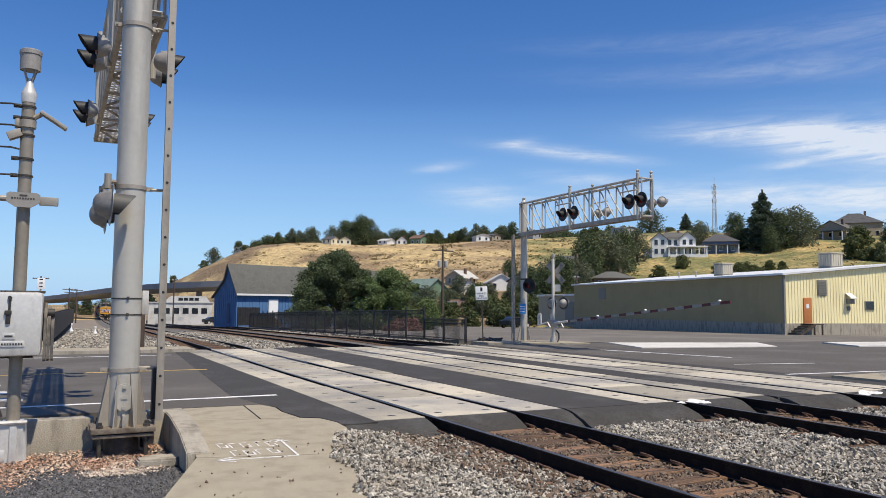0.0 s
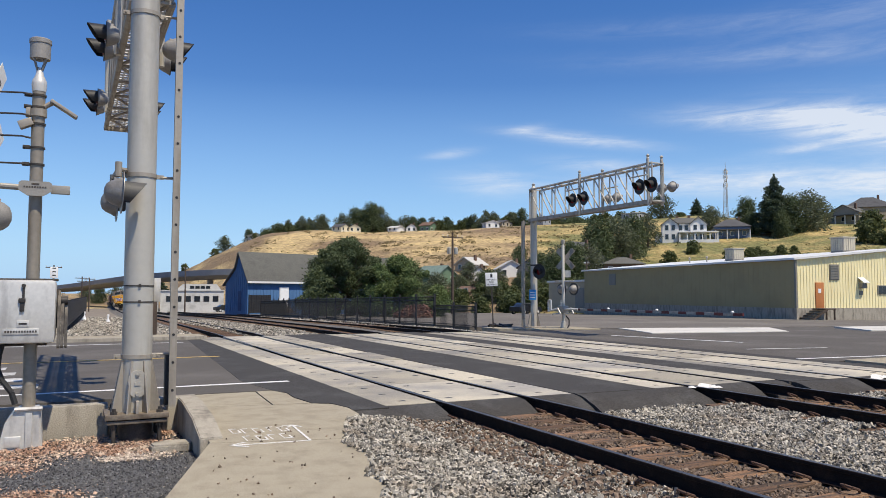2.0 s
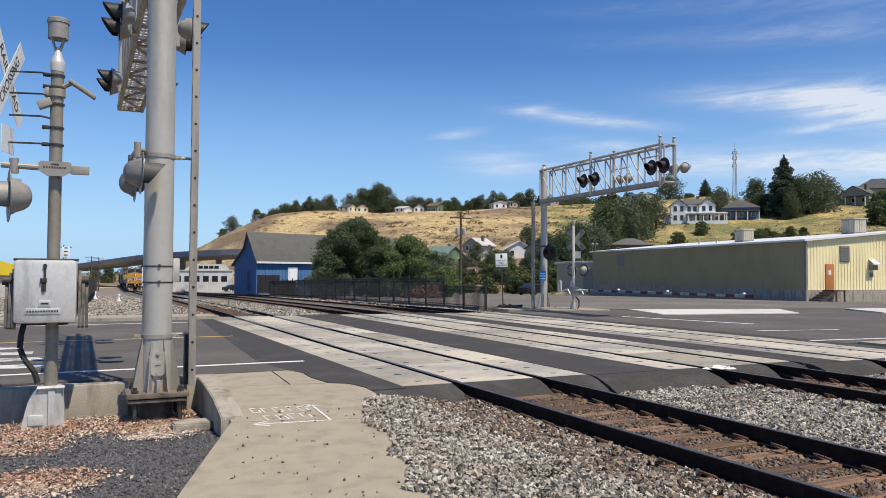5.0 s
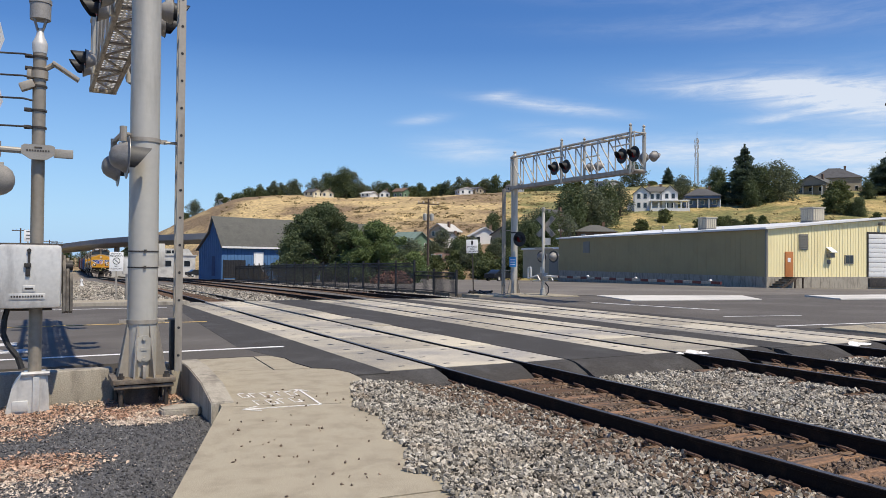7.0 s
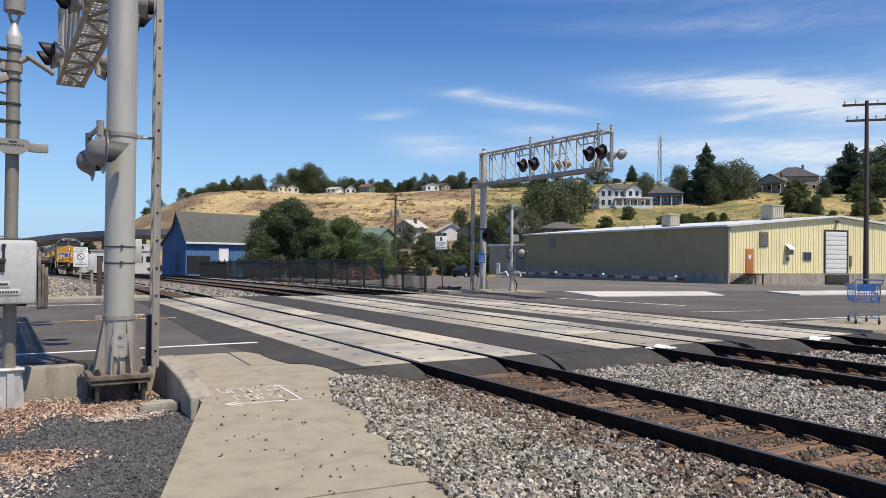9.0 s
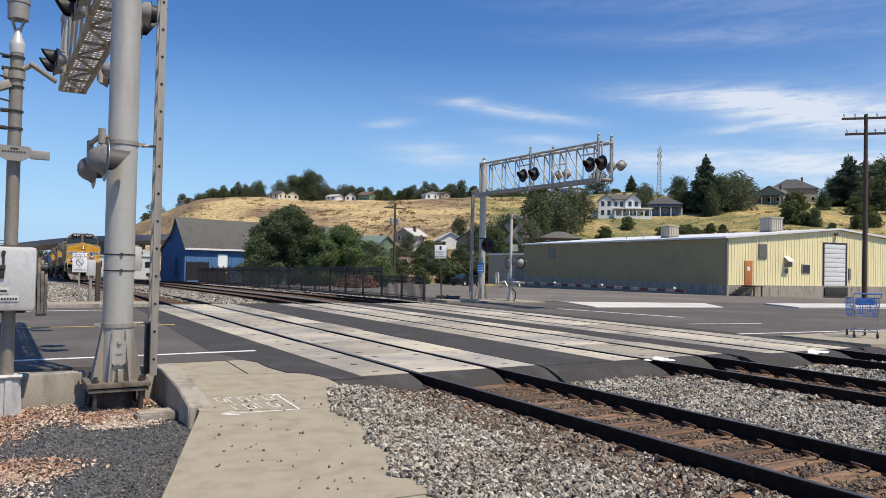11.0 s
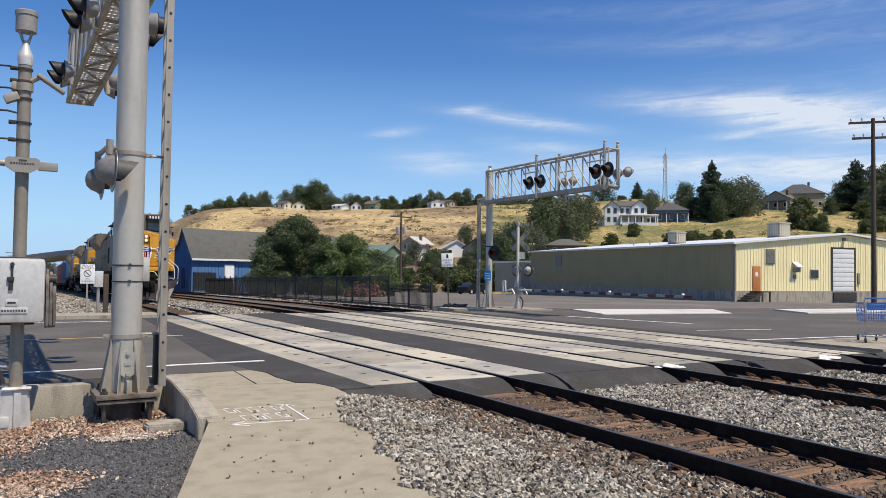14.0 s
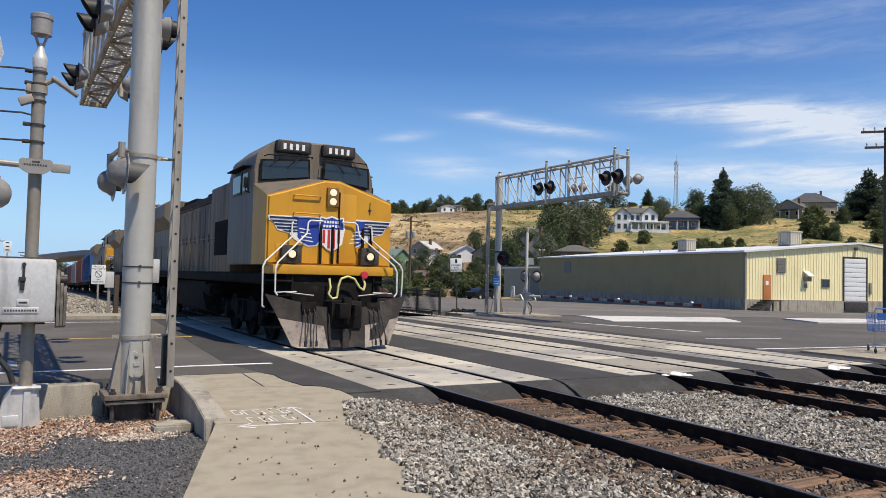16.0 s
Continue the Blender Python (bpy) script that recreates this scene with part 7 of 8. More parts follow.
def parked_car(x, y, turn):
    o = thing("parked_car", pose(x, y, drop(x, y) + 0.01, 0, 0, turn), "dark sedan parked on the lot", "car")
    paint_ = mat("car_black", (0.02, 0.022, 0.026), 0.25, vary=0.05, bump=0)
    bm = B()
    side = [(-2.25, 0.35), (2.2, 0.35), (2.28, 0.6), (2.2, 0.85), (1.2, 0.95), (-1.6, 1.0), (-2.25, 0.95)]
    prism(bm, side, 1.76, Matrix(((1, 0, 0, 0), (0, 0, 1, -0.88), (0, 1, 0, 0), (0, 0, 0, 1))))
    bmesh.ops.bevel(bm, geom=bm.edges[:], offset=0.07, segments=3, affect="EDGES")
    part("body", bm, paint_, o, "glossy dark body")
    bm = B()
    prism(bm, [(-1.7, 0.96), (1.15, 0.94), (0.35, 1.4), (-1.0, 1.42)], 1.5, Matrix(((1, 0, 0, 0), (0, 0, 1, -0.75), (0, 1, 0, 0), (0, 0, 0, 1))))
    bmesh.ops.bevel(bm, geom=bm.edges[:], offset=0.05, segments=2, affect="EDGES")
    part("cabin", bm, window_dark, o, "dark glazed cabin")
    for sx in (-1.4, 1.4):
        for sy in (-0.82, 0.82):
            bm = B()
            tube(bm, (sx, sy - 0.1, 0.32), (sx, sy + 0.1, 0.32), 0.32, n=18)
            w = part("wheel", bm, rubber, o, "black tyre")
            bm = B()
            tube(bm, (sx, sy - 0.11, 0.32), (sx, sy + 0.11, 0.32), 0.19, n=12)
            part("rim", bm, alu, w)


parked_car(51.5, 80.0, 20)
parked_car(27.5, 150.0, 10)


def kerb_debris():
    o = thing("broken_kerb_piece", (1.78, 9.62, -0.22), "broken slab of concrete lying beside the mast", "concrete slab")
    bm = B()
    prism(bm, [(-0.30, -0.12), (0.1, -0.18), (0.22, -0.05), (0.18, 0.16), (-0.12, 0.2), (-0.32, 0.06)], 0.10)
    bmesh.ops.bevel(bm, geom=bm.edges[:], offset=0.02, segments=2, affect="EDGES")
    part("slab", bm, concrete_old, o)
    o = thing("scrap_heap", (19.3, 31.7, 0.0), "small heap of dark scrap beside the sign", "debris")
    bm = B()
    for k in range(14):
        a = k * 2.4
        box(bm, -0.2, 0.2, -0.05, 0.05, -0.03, 0.05, pose(0.45 * math.cos(a), 0.3 * math.sin(a), 0.05 + 0.02 * (k % 5), 10 * math.sin(k), 14 * math.cos(k), 40 * k))
    loose("scrap", bm, dark_steel, o)


kerb_debris()


# ---- the train ----
loco_yellow = mat("loco_yellow", (0.58, 0.285, 0.018), 0.5, vary=0.07, scale=2.0, fine=40, bump=0.04, second=(0.48, 0.235, 0.025), cover=0.45, streak=(1, 1, 0.3))
# dusty, streaked side paint, its tone also lowered for the side's shade
loco_side = mat("dusty_shaded_side", (0.25, 0.17, 0.098), 0.7, vary=0.2, scale=1.2, fine=30, bump=0.06, second=(0.085, 0.068, 0.052), cover=0.6, streak=(1.6, 1.6, 0.12))
loco_grey = mat("loco_grey", (0.168, 0.138, 0.104), 0.6, vary=0.1, scale=2.0, fine=40, bump=0.05, second=(0.115, 0.096, 0.074), cover=0.5, streak=(1.5, 1.5, 0.15))
loco_black = mat("loco_black", (0.012, 0.011, 0.010), 0.9, vary=0.25, scale=4, fine=40, bump=0.1, second=(0.026, 0.022, 0.018), cover=0.4, spec=0.12)
# dusty plow paint, made darker for the shade under the front overhang
plow_mat = mat("dusty_shaded_plow", (0.026, 0.022, 0.02), 0.85, vary=0.2, scale=3, fine=40, bump=0.1, second=(0.055, 0.045, 0.037), cover=0.5)
plow_dust = mat("bare_plow_edge", (0.36, 0.30, 0.25), 0.75, vary=0.2, scale=4, fine=40, bump=0.15, second=(0.15, 0.12, 0.10), cover=0.5)
rail_white = mat("handrail_white", (0.74, 0.71, 0.64), 0.5, vary=0.06, scale=6, fine=50, bump=0.03)
emblem_blue = mat("emblem_blue", (0.02, 0.05, 0.30), 0.5, vary=0.06)
# nose yellow darkened: the shade of the headlight recess is in the colour
shaded_lamp_frame = mat("shaded_lamp_frame", (0.20, 0.105, 0.025), 0.6, vary=0.15, scale=6, fine=50, bump=0.05)
emblem_navy = mat("emblem_navy", (0.015, 0.022, 0.075), 0.5, vary=0.06)
emblem_red = mat("emblem_red", (0.50, 0.035, 0.035), 0.5, vary=0.06)
emblem_grey = mat("emblem_grey", (0.42, 0.42, 0.42), 0.5, vary=0.06)
emblem_white = mat("emblem_white", (0.78, 0.77, 0.74), 0.5, vary=0.05)
cab_glass = glassy("cab_glass", (0.018, 0.022, 0.025))
head_glow = glow("headlight_glow", (1.0, 0.84, 0.56), 1.0)
hose_yellow = mat("hose_yellow", (0.72, 0.66, 0.25), 0.5, vary=0.1)
hose_red = mat("hose_red", (0.5, 0.03, 0.05), 0.5, vary=0.1)


def wheelset_mesh():
    bm = B()
    for s in (-1, 1):
        lathe(bm, [(0, -0.06), (0.2, -0.06), (0.22, -0.03), (0.43, -0.03), (0.45, -0.065), (0.52, -0.065), (0.525, 0.05), (0.56, 0.055), (0.56, 0.08), (0.45, 0.08), (0.43, 0.03), (0, 0.03)],
              20, Matrix.Translation((s * 0.78, 0, 0)) @ Matrix.Rotation(radians(90 if s < 0 else -90), 4, "Y") @ Matrix.Rotation(math.pi, 4, "X"))
        for k in range(4):
            a = radians(90 * k)
            box(bm, s * 0.84 - 0.01, s * 0.84 + 0.01, 0.28 * math.cos(a) - 0.05, 0.28 * math.cos(a) + 0.05, 0.28 * math.sin(a) - 0.05, 0.28 * math.sin(a) + 0.05)
    tube(bm, (-0.85, 0, 0), (0.85, 0, 0), 0.1, n=12)
    return mesh_of("wheelset", bm, loco_black)


wheelset = wheelset_mesh()


def bogie(parent, y, axles, span, ends, name="truck_frame"):
    for s in (-1, 1):
        bm = B()
        x = s * 1.0
        pts = [(-span - 0.5, 0.62), (-span - 0.5, 0.85), (-span * 0.5, 0.98), (span * 0.5, 0.98), (span + 0.5, 0.85), (span + 0.5, 0.62), (span * 0.6, 0.6), (span * 0.45, 0.42), (-span * 0.45, 0.42), (-span * 0.6, 0.6)]
        prism(bm, pts, 0.14, Matrix(((0, 0, 1, x - 0.07), (1, 0, 0, y), (0, 1, 0, 0), (0, 0, 0, 1))))
        for a in axles:
            box(bm, x - 0.12, x + 0.12, y + a - 0.17, y + a + 0.17, 0.36, 0.72, bevel=0.03)
            tube(bm, (x + s * 0.08, y + a - 0.3, 0.55), (x + s * 0.08, y + a - 0.3, 0.95), 0.09, n=10)
            tube(bm, (x + s * 0.08, y + a + 0.3, 0.55), (x + s * 0.08, y + a + 0.3, 0.95), 0.09, n=10)
        part(name, bm, loco_black, parent, "heavy dark truck side frame")
    return [share("wheelset", wheelset, parent, pose(0, y + a, 0.53), "dark steel wheels on their axle") for a in axles]


def locomotive():
    o = thing("locomotive", (T1, 200, 0), "yellow-nosed grey freight locomotive with winged emblem, headlights lit", "locomotive", "locomotives of the freight train")
    # nose: a wide box with a peaked top that rises to the windscreen
    bm = B()
    w = 1.58
    f = [(-w, 0, 1.92), (w, 0, 1.92), (w, 0, 3.52), (0.20, -0.02, 3.97), (-0.20, -0.02, 3.97), (-w, 0, 3.52)]
    g = [(-w, 1.35, 1.92), (w, 1.35, 1.92), (w, 1.35, 3.92), (0.20, 1.35, 4.14), (-0.20, 1.35, 4.14), (-w, 1.35, 3.92)]
    loft(bm, [f, g])
    for fc in bm.faces:
        c = fc.calc_center_median()
        fc.material_index = 0 if abs(fc.normal.y) > 0.8 and c.y < 0.3 else (1 if fc.normal.z > 0.3 else (0 if abs(fc.normal.x) > 0.8 else 2))
    bmesh.ops.bevel(bm, geom=[e for e in bm.edges if all(v.co.y < 0.1 for v in e.verts)], offset=0.05, segments=3, affect="EDGES", material=0)
    part("nose", bm, [loco_yellow, loco_grey, loco_side], o, "bright yellow nose with peaked top")
    # cab
    bm = B()
    prof = [(-1.58, 1.92), (1.58, 1.92), (1.58, 4.2), (1.47, 4.68), (1.05, 5.05), (-1.05, 5.05), (-1.47, 4.68), (-1.58, 4.2)]
    loft(bm, [[(x, 1.25 + (0.12 if z > 4.3 else 0), z) for x, z in prof], [(x, 3.9, z) for x, z in prof]])
    bmesh.ops.bevel(bm, geom=[e for e in bm.edges if e.calc_length() > 0.3], offset=0.03, segments=2, affect="EDGES")
    part("cab", bm, loco_grey, o, "grey cab")
    bm = B()
    loft(bm, [[(x * 0.9, 1.5, 5.03), (x * 0.86, 1.6, 5.13), (x * 0.86, 3.7, 5.13), (x * 0.9, 3.8, 5.03)] for x in (-1.0, 1.0)])
    part("cab_roof", bm, loco_grey, o, "low grey roof hatch")
    bm = B()
    for x in (-0.5, 0.1, 0.5):
        tube(bm, (x, 2.0, 5.12), (x, 2.6, 5.2), 0.05, n=8)
    part("air_horn", bm, dark_steel, o)
    for s in (-1, 1):
        # windscreens with dark surround
        bm = B()
        prism(bm, [(s * 0.16, 4.13), (s * 1.47, 3.97), (s * 1.44, 4.52), (s * 0.18, 4.62)], 0.03, front(1.215))
        win = part("windscreen_frame", bm, loco_black, o, "black rubber windscreen surround")
        bm = B()
        prism(bm, [(s * 0.21, 4.17), (s * 1.41, 4.02), (s * 1.39, 4.48), (s * 0.23, 4.57)], 0.012, front(1.20))
        part("windscreen", bm, cab_glass, win, "dark reflecting windscreen")
        bm = B()
        rod(bm, [(s * 0.4, 1.16, 4.7), (s * 0.62, 1.14, 4.5), (s * 0.76, 1.14, 4.34)], 0.012, 6)
        rod(bm, [(s * 0.95, 1.16, 4.66), (s * 1.2, 1.14, 4.34)], 0.012, 6)
        part("wiper", bm, black_paint, win)
        bm = B()
        rod(bm, [(s * 0.14, 1.2, 4.64), (s * 0.16, 1.06, 4.66), (s * 1.3, 1.06, 4.62), (s * 1.36, 1.2, 4.6)], 0.014, 6)
        part("grab_rail", bm, loco_black, o)
        # number boards: dark plate with plain bars
        bm = B()
        box(bm, s * 0.60 - 0.45, s * 0.60 + 0.45, 1.18, 1.42, 4.74, 5.05, bevel=0.05)
        nb = part("number_board", bm, black_paint, o, "dark illuminated number board")
        bm = B()
        box(bm, s * 0.60 - 0.37, s * 0.60 + 0.37, 1.174, 1.184, 4.785, 5.005, bevel=0.03)
        part("board_face", bm, dark_steel, nb, "dark grey board face")
        for k in range(4):
            x = s * 0.60 - 0.30 + k * 0.16
            bm = B()
            box(bm, x + 0.01, x + 0.085, 1.172, 1.179, 4.82, 4.97)
            part("number_bar", bm, emblem_white, nb)
        # side windows
        for y0, y1 in ((1.7, 2.3), (2.42, 3.35)):
            bm = B()
            box(bm, s * 1.565, s * 1.60, y0, y1, 3.72, 4.3, bevel=0.01)
            side = part("side_window", bm, black_paint, o, "dark cab side window")
            bm = B()
            box(bm, s * 1.585, s * 1.61, y0 + 0.06, y1 - 0.06, 3.79, 4.23)
            part("pane", bm, cab_glass, side)
        bm = B()
        box(bm, s * 1.54, s * 1.74, 1.65, 3.45, 4.37, 4.40)
        part("sun_awning", bm, loco_black, o, "dark awning over the cab windows")
        bm = B()
        rod(bm, [(s * 1.6, 1.55, 3.7), (s * 1.70, 1.6, 3.75), (s * 1.70, 1.6, 4.1)], 0.015, 6)
        box(bm, s * 1.70 - 0.05, s * 1.70 + 0.05, 1.58, 1.61, 3.82, 4.08, bevel=0.01)
        part("mirror", bm, loco_black, o, "cab side mirror")
        # ditch lights
        bm = B()
        box(bm, s * 0.98 - 0.27, s * 0.98 + 0.2, -0.2, 0.02, 1.96, 2.38, bevel=0.02)
        dl = part("ditch_light", bm, dark_steel, o, "dark grey ditch light box")
        bm = B()
        lathe(bm, [(0.135, 0), (0.135, 0.03), (0.115, 0.04), (0.115, 0)], 18, Matrix.Translation((s * 0.98 - 0.03, -0.2, 2.17)) @ Matrix.Rotation(radians(90), 4, "X"))
        part("bezel", bm, dark_steel, dl)
        bm = B()
        lathe(bm, [(0.09, 0.0), (0.07, 0.02), (0, 0.03)], 16, Matrix.Translation((s * 0.98 - 0.03, -0.2, 2.17)) @ Matrix.Rotation(radians(90), 4, "X"))
        part("bulb", bm, head_glow, dl, "lit warm white lamp")
        # white handrails up the nose corners
        bm = B()
        rod(bm, [(s * 1.66, -0.3, 0.95), (s * 1.72, -0.36, 0.98), (s * 1.74, -0.38, 1.84), (s * 1.68, -0.36, 1.98), (s * 1.02, -0.12, 2.56), (s * 1.0, -0.1, 2.9), (s * 0.95, 0.0, 2.92)], 0.02, 8)
        part("handrail", bm, rail_white, o, "white bent handrail")
        bm = B()
        rod(bm, [(s * 1.44, -0.58, 1.22), (s * 1.50, -0.58, 1.3), (s * 1.50, -0.56, 1.82), (s * 1.44, -0.52, 1.96), (s * 0.66, -0.16, 2.66), (s * 0.62, -0.12, 2.93), (s * 0.55, -0.1, 2.98), (s * 0.24, -0.07, 2.98)], 0.02, 8)
        part("handrail", bm, rail_white, o, "white bent handrail")
        bm = B()
        for k in range(4):
            box(bm, s * 1.02, s * 1.5, -0.36, 0.25, 0.45 + 0.36 * k, 0.49 + 0.36 * k)
        box(bm, s * 1.0, s * 1.04, -0.3, 0.25, 0.4, 1.7)
        part("step", bm, loco_black, o, "dark boarding steps")
        bm = B()
        rod(bm, [(s * 0.95, -0.4, 1.3), (s * 1.45, -0.42, 1.28)], 0.018, 8)
        rod(bm, [(s * 0.55, -0.45, 1.22), (s * 1.3, -0.45, 1.3)], 0.014, 8)
        part("uncoupling_lever", bm, galv, o, "bare steel uncoupling lever")
        bm = B()
        box(bm, s * 1.30 - 0.09, s * 1.30 + 0.09, -0.03, 0.0, 1.72, 1.79, bevel=0.01)
        part("marker", bm, hose_red, o, "small red marker lamp")
        # emblem wing: white edge, blue field, white feather bars
        m = front(-0.012)
        out = [(0.18, 3.08), (1.555, 3.06), (1.53, 2.95), (1.42, 2.89), (1.33, 2.72), (1.05, 2.66), (0.92, 2.52), (0.78, 2.44), (0.58, 2.36), (0.36, 2.38), (0.22, 2.56)]
        bm = B()
        prism(bm, [(s * x, z) for x, z in out], 0.012, m)
        wing = part("emblem_wing", bm, emblem_white, o, "winged emblem with white edge")
        body = [(0.20, 3.04), (0.86, 3.03), (0.84, 2.58), (0.74, 2.47), (0.57, 2.39), (0.38, 2.41), (0.25, 2.58)]
        bm = B()
        prism(bm, [(s * x, z) for x, z in body], 0.012, front(-0.018))
        part("wing_field", bm, emblem_blue, wing)
        for zt, zb, x1, x2 in ((3.035, 2.985, 1.52, 1.51), (2.95, 2.905, 1.50, 1.42), (2.875, 2.83, 1.40, 1.37), (2.80, 2.75, 1.35, 1.32), (2.725, 2.69, 1.22, 1.08)):
            bm = B()
            prism(bm, [(s * 0.84, zt), (s * x1, zt), (s * x2, zb), (s * 0.84, zb)], 0.012, front(-0.02))
            part("feather", bm, emblem_navy, wing, "dark blue feather stripe")
        bm = B()
        prism(bm, [(s * 0.9, 2.985), (s * 1.5, 2.985), (s * 1.49, 2.95), (s * 0.9, 2.95)], 0.012, front(-0.022))
        part("wing_bar", bm, emblem_grey, wing)
        for k in range(4):
            bm = B()
            prism(bm, [(s * (0.46 + 0.03 * k), 2.47 + 0.09 * k), (s * (0.72 + 0.03 * k), 2.50 + 0.09 * k), (s * (0.72 + 0.03 * k), 2.525 + 0.09 * k), (s * (0.46 + 0.03 * k), 2.495 + 0.09 * k)], 0.012, front(-0.026))
            part("wing_bar", bm, emblem_white, wing)
    # shield
    sh = [(-0.30, 3.10), (-0.15, 3.07), (0, 3.12), (0.15, 3.07), (0.30, 3.10), (0.33, 2.80), (0.27, 2.45), (0.12, 2.32), (0, 2.26), (-0.12, 2.32), (-0.27, 2.45), (-0.33, 2.80)]
    bm = B()
    prism(bm, [(x, z) for x, z in sh], 0.012, front(-0.03))
    shield = part("emblem_shield", bm, emblem_white, o, "shield with blue top and red stripes")
    bm = B()
    prism(bm, [(-0.27, 3.06), (-0.14, 3.03), (0, 3.08), (0.14, 3.03), (0.27, 3.06), (0.295, 2.80), (-0.295, 2.80)], 0.01, front(-0.035))
    part("shield_top", bm, emblem_blue, shield)
    bm = B()
    for x, z, wd in ((-0.2, 2.97, 0.4), (-0.22, 2.87, 0.44)):
        for k in range(6):
            box(bm, x + wd * k / 6, x + wd * (k + 0.7) / 6, -0.040, -0.036, z - 0.03, z + 0.03)
    part("letter_bars", bm, emblem_white, shield)
    for k in range(4):
        x = -0.23 + 0.125 * k
        zb = 2.46 if k in (0, 3) else 2.34
        bm = B()
        box(bm, x, x + 0.065, -0.036, -0.026, zb, 2.78)
        part("shield_stripe", bm, emblem_red, shield, "red stripe")
    # headlight pair in its frame
    bm = B()
    box(bm, -0.15, 0.15, -0.07, 0.0, 3.33, 3.80, bevel=0.02)
    hl = part("headlight", bm, shaded_lamp_frame, o, "headlight frame in nose yellow darkened for recess shade")
    for z in (3.46, 3.68):
        bm = B()
        lathe(bm, [(0.088, 0.0), (0.07, 0.02), (0, 0.03)], 18, Matrix.Translation((0, -0.07, z)) @ Matrix.Rotation(radians(90), 4, "X"))
        part("bulb", bm, head_glow, hl, "lit warm white lamp")
    # nose door, grab irons, latch
    bm = B()
    box(bm, 0.17, 0.62, -0.022, 0.0, 2.0, 3.66, bevel=0.008)
    door = part("nose_door", bm, loco_yellow, o, "yellow nose door")
    bm = B()
    box(bm, 0.16, 0.19, -0.05, 0.0, 1.98, 3.7)
    part("door_edge", bm, loco_black, door)
    for z in (3.14, 3.56):
        bm = B()
        rod(bm, [(-0.95, 0, z), (-0.95, -0.07, z), (-0.30, -0.07, z), (-0.30, 0, z)], 0.016, 8)
        part("grab_iron", bm, loco_yellow, o, "yellow grab iron")
    bm = B()
    box(bm, 0.97, 0.99, -0.02, 0.0, 3.2, 3.5)
    box(bm, 0.94, 1.02, -0.025, 0.0, 3.3, 3.33)
    part("latch", bm, dark_steel, o)
    for x in (-0.28, 0.02, 0.80, 1.02):
        bm = B()
        box(bm, x - 0.03, x + 0.03, -0.07, -0.02, 1.96, 2.86, bevel=0.01)
        part("gate_post", bm, loco_black, o, "dark upright of the front walkway chain")
    bm = B()
    box(bm, -1.35, -0.95, -0.012, 0.0, 2.05, 2.4, bevel=0.006)
    part("sand_hatch", bm, loco_yellow, o)
    # front platform
    bm = B()
    box(bm, -1.5, 1.5, -0.35, 0.6, 1.70, 1.92, bevel=0.03)
    part("anticlimber", bm, loco_yellow, o, "yellow front sill")
    bm = B()
    box(bm, -1.15, 1.15, -0.25, 0.6, 0.85, 1.70, bevel=0.02)
    part("buffer_beam", bm, loco_black, o, "black front buffer beam")
    # plow
    bm = B()
    loft(bm, [[(-1.74, -0.62, 1.26), (-1.71, -0.56, 1.22), (-1.12, -0.80, 0.13), (-1.16, -0.86, 0.13)],
              [(-0.55, -0.84, 0.98), (-0.55, -0.76, 0.96), (-0.45, -1.10, 0.09), (-0.45, -1.16, 0.09)],
              [(0.55, -0.84, 0.98), (0.55, -0.76, 0.96), (0.45, -1.10, 0.09), (0.45, -1.16, 0.09)],
              [(1.74, -0.62, 1.26), (1.71, -0.56, 1.22), (1.12, -0.80, 0.13), (1.16, -0.86, 0.13)]])
    part("plow", bm, plow_mat, o, "dark curved snow plow")
    for s in (-1, 1):
        bm = B()
        loft(bm, [[(s * 1.47, -0.77, 0.72), (s * 1.45, -0.70, 0.72), (s * 1.13, -0.82, 0.11), (s * 1.18, -0.905, 0.11)],
                  [(s * 0.50, -1.035, 0.56), (s * 0.50, -0.97, 0.56), (s * 0.44, -1.10, 0.07), (s * 0.44, -1.205, 0.07)]])
        part("plow_edge", bm, plow_dust, o, "scoured dusty lower face of the plow")
        bm = B()
        box(bm, s * 0.78 - 0.17, s * 0.78 + 0.17, -0.845, -0.77, 0.86, 1.08, bevel=0.01)
        part("hose_bracket", bm, loco_black, o, "dark hose bracket on the plow")
    bm = B()
    box(bm, -0.34, 0.4, -1.08, -0.5, 0.5, 1.12, bevel=0.03)
    part("coupler_pocket", bm, loco_black, o, "black coupler pocket")
    bm = B()
    box(bm, -0.1, 0.06, -1.2, -1.0, 0.07, 0.5, bevel=0.01)
    part("plow_notch", bm, plow_mat, o)
    # coupler and hoses
    bm = B()
    box(bm, -0.17, 0.17, -1.05, -0.2, 0.80, 1.04, bevel=0.03)
    box(bm, -0.26, 0.02, -1.38, -1.0, 0.74, 1.08, bevel=0.06)
    box(bm, 0.08, 0.24, -1.4, -1.02, 0.76, 1.06, bevel=0.06)
    box(bm, -0.1, 0.1, -1.22, -1.05, 0.6, 1.2, bevel=0.03)
    part("coupler", bm, loco_black, o, "black steel knuckle coupler")
    for x in (-0.9, -0.78, -0.66, 0.66, 0.78, 0.9, -0.36):
        bm = B()
        rod(bm, [(x, -0.80, 0.95), (x * 1.02, -1.03, 0.75), (x * 1.06, -1.12, 0.45), (x * 1.08, -1.2, 0.2)], 0.015, 8)
        tube(bm, (x * 1.08, -1.2, 0.12), (x * 1.08, -1.2, 0.24), 0.03, n=8)
        part("brake_hose", bm, rubber, o, "hanging black brake hose")
    bm = B()
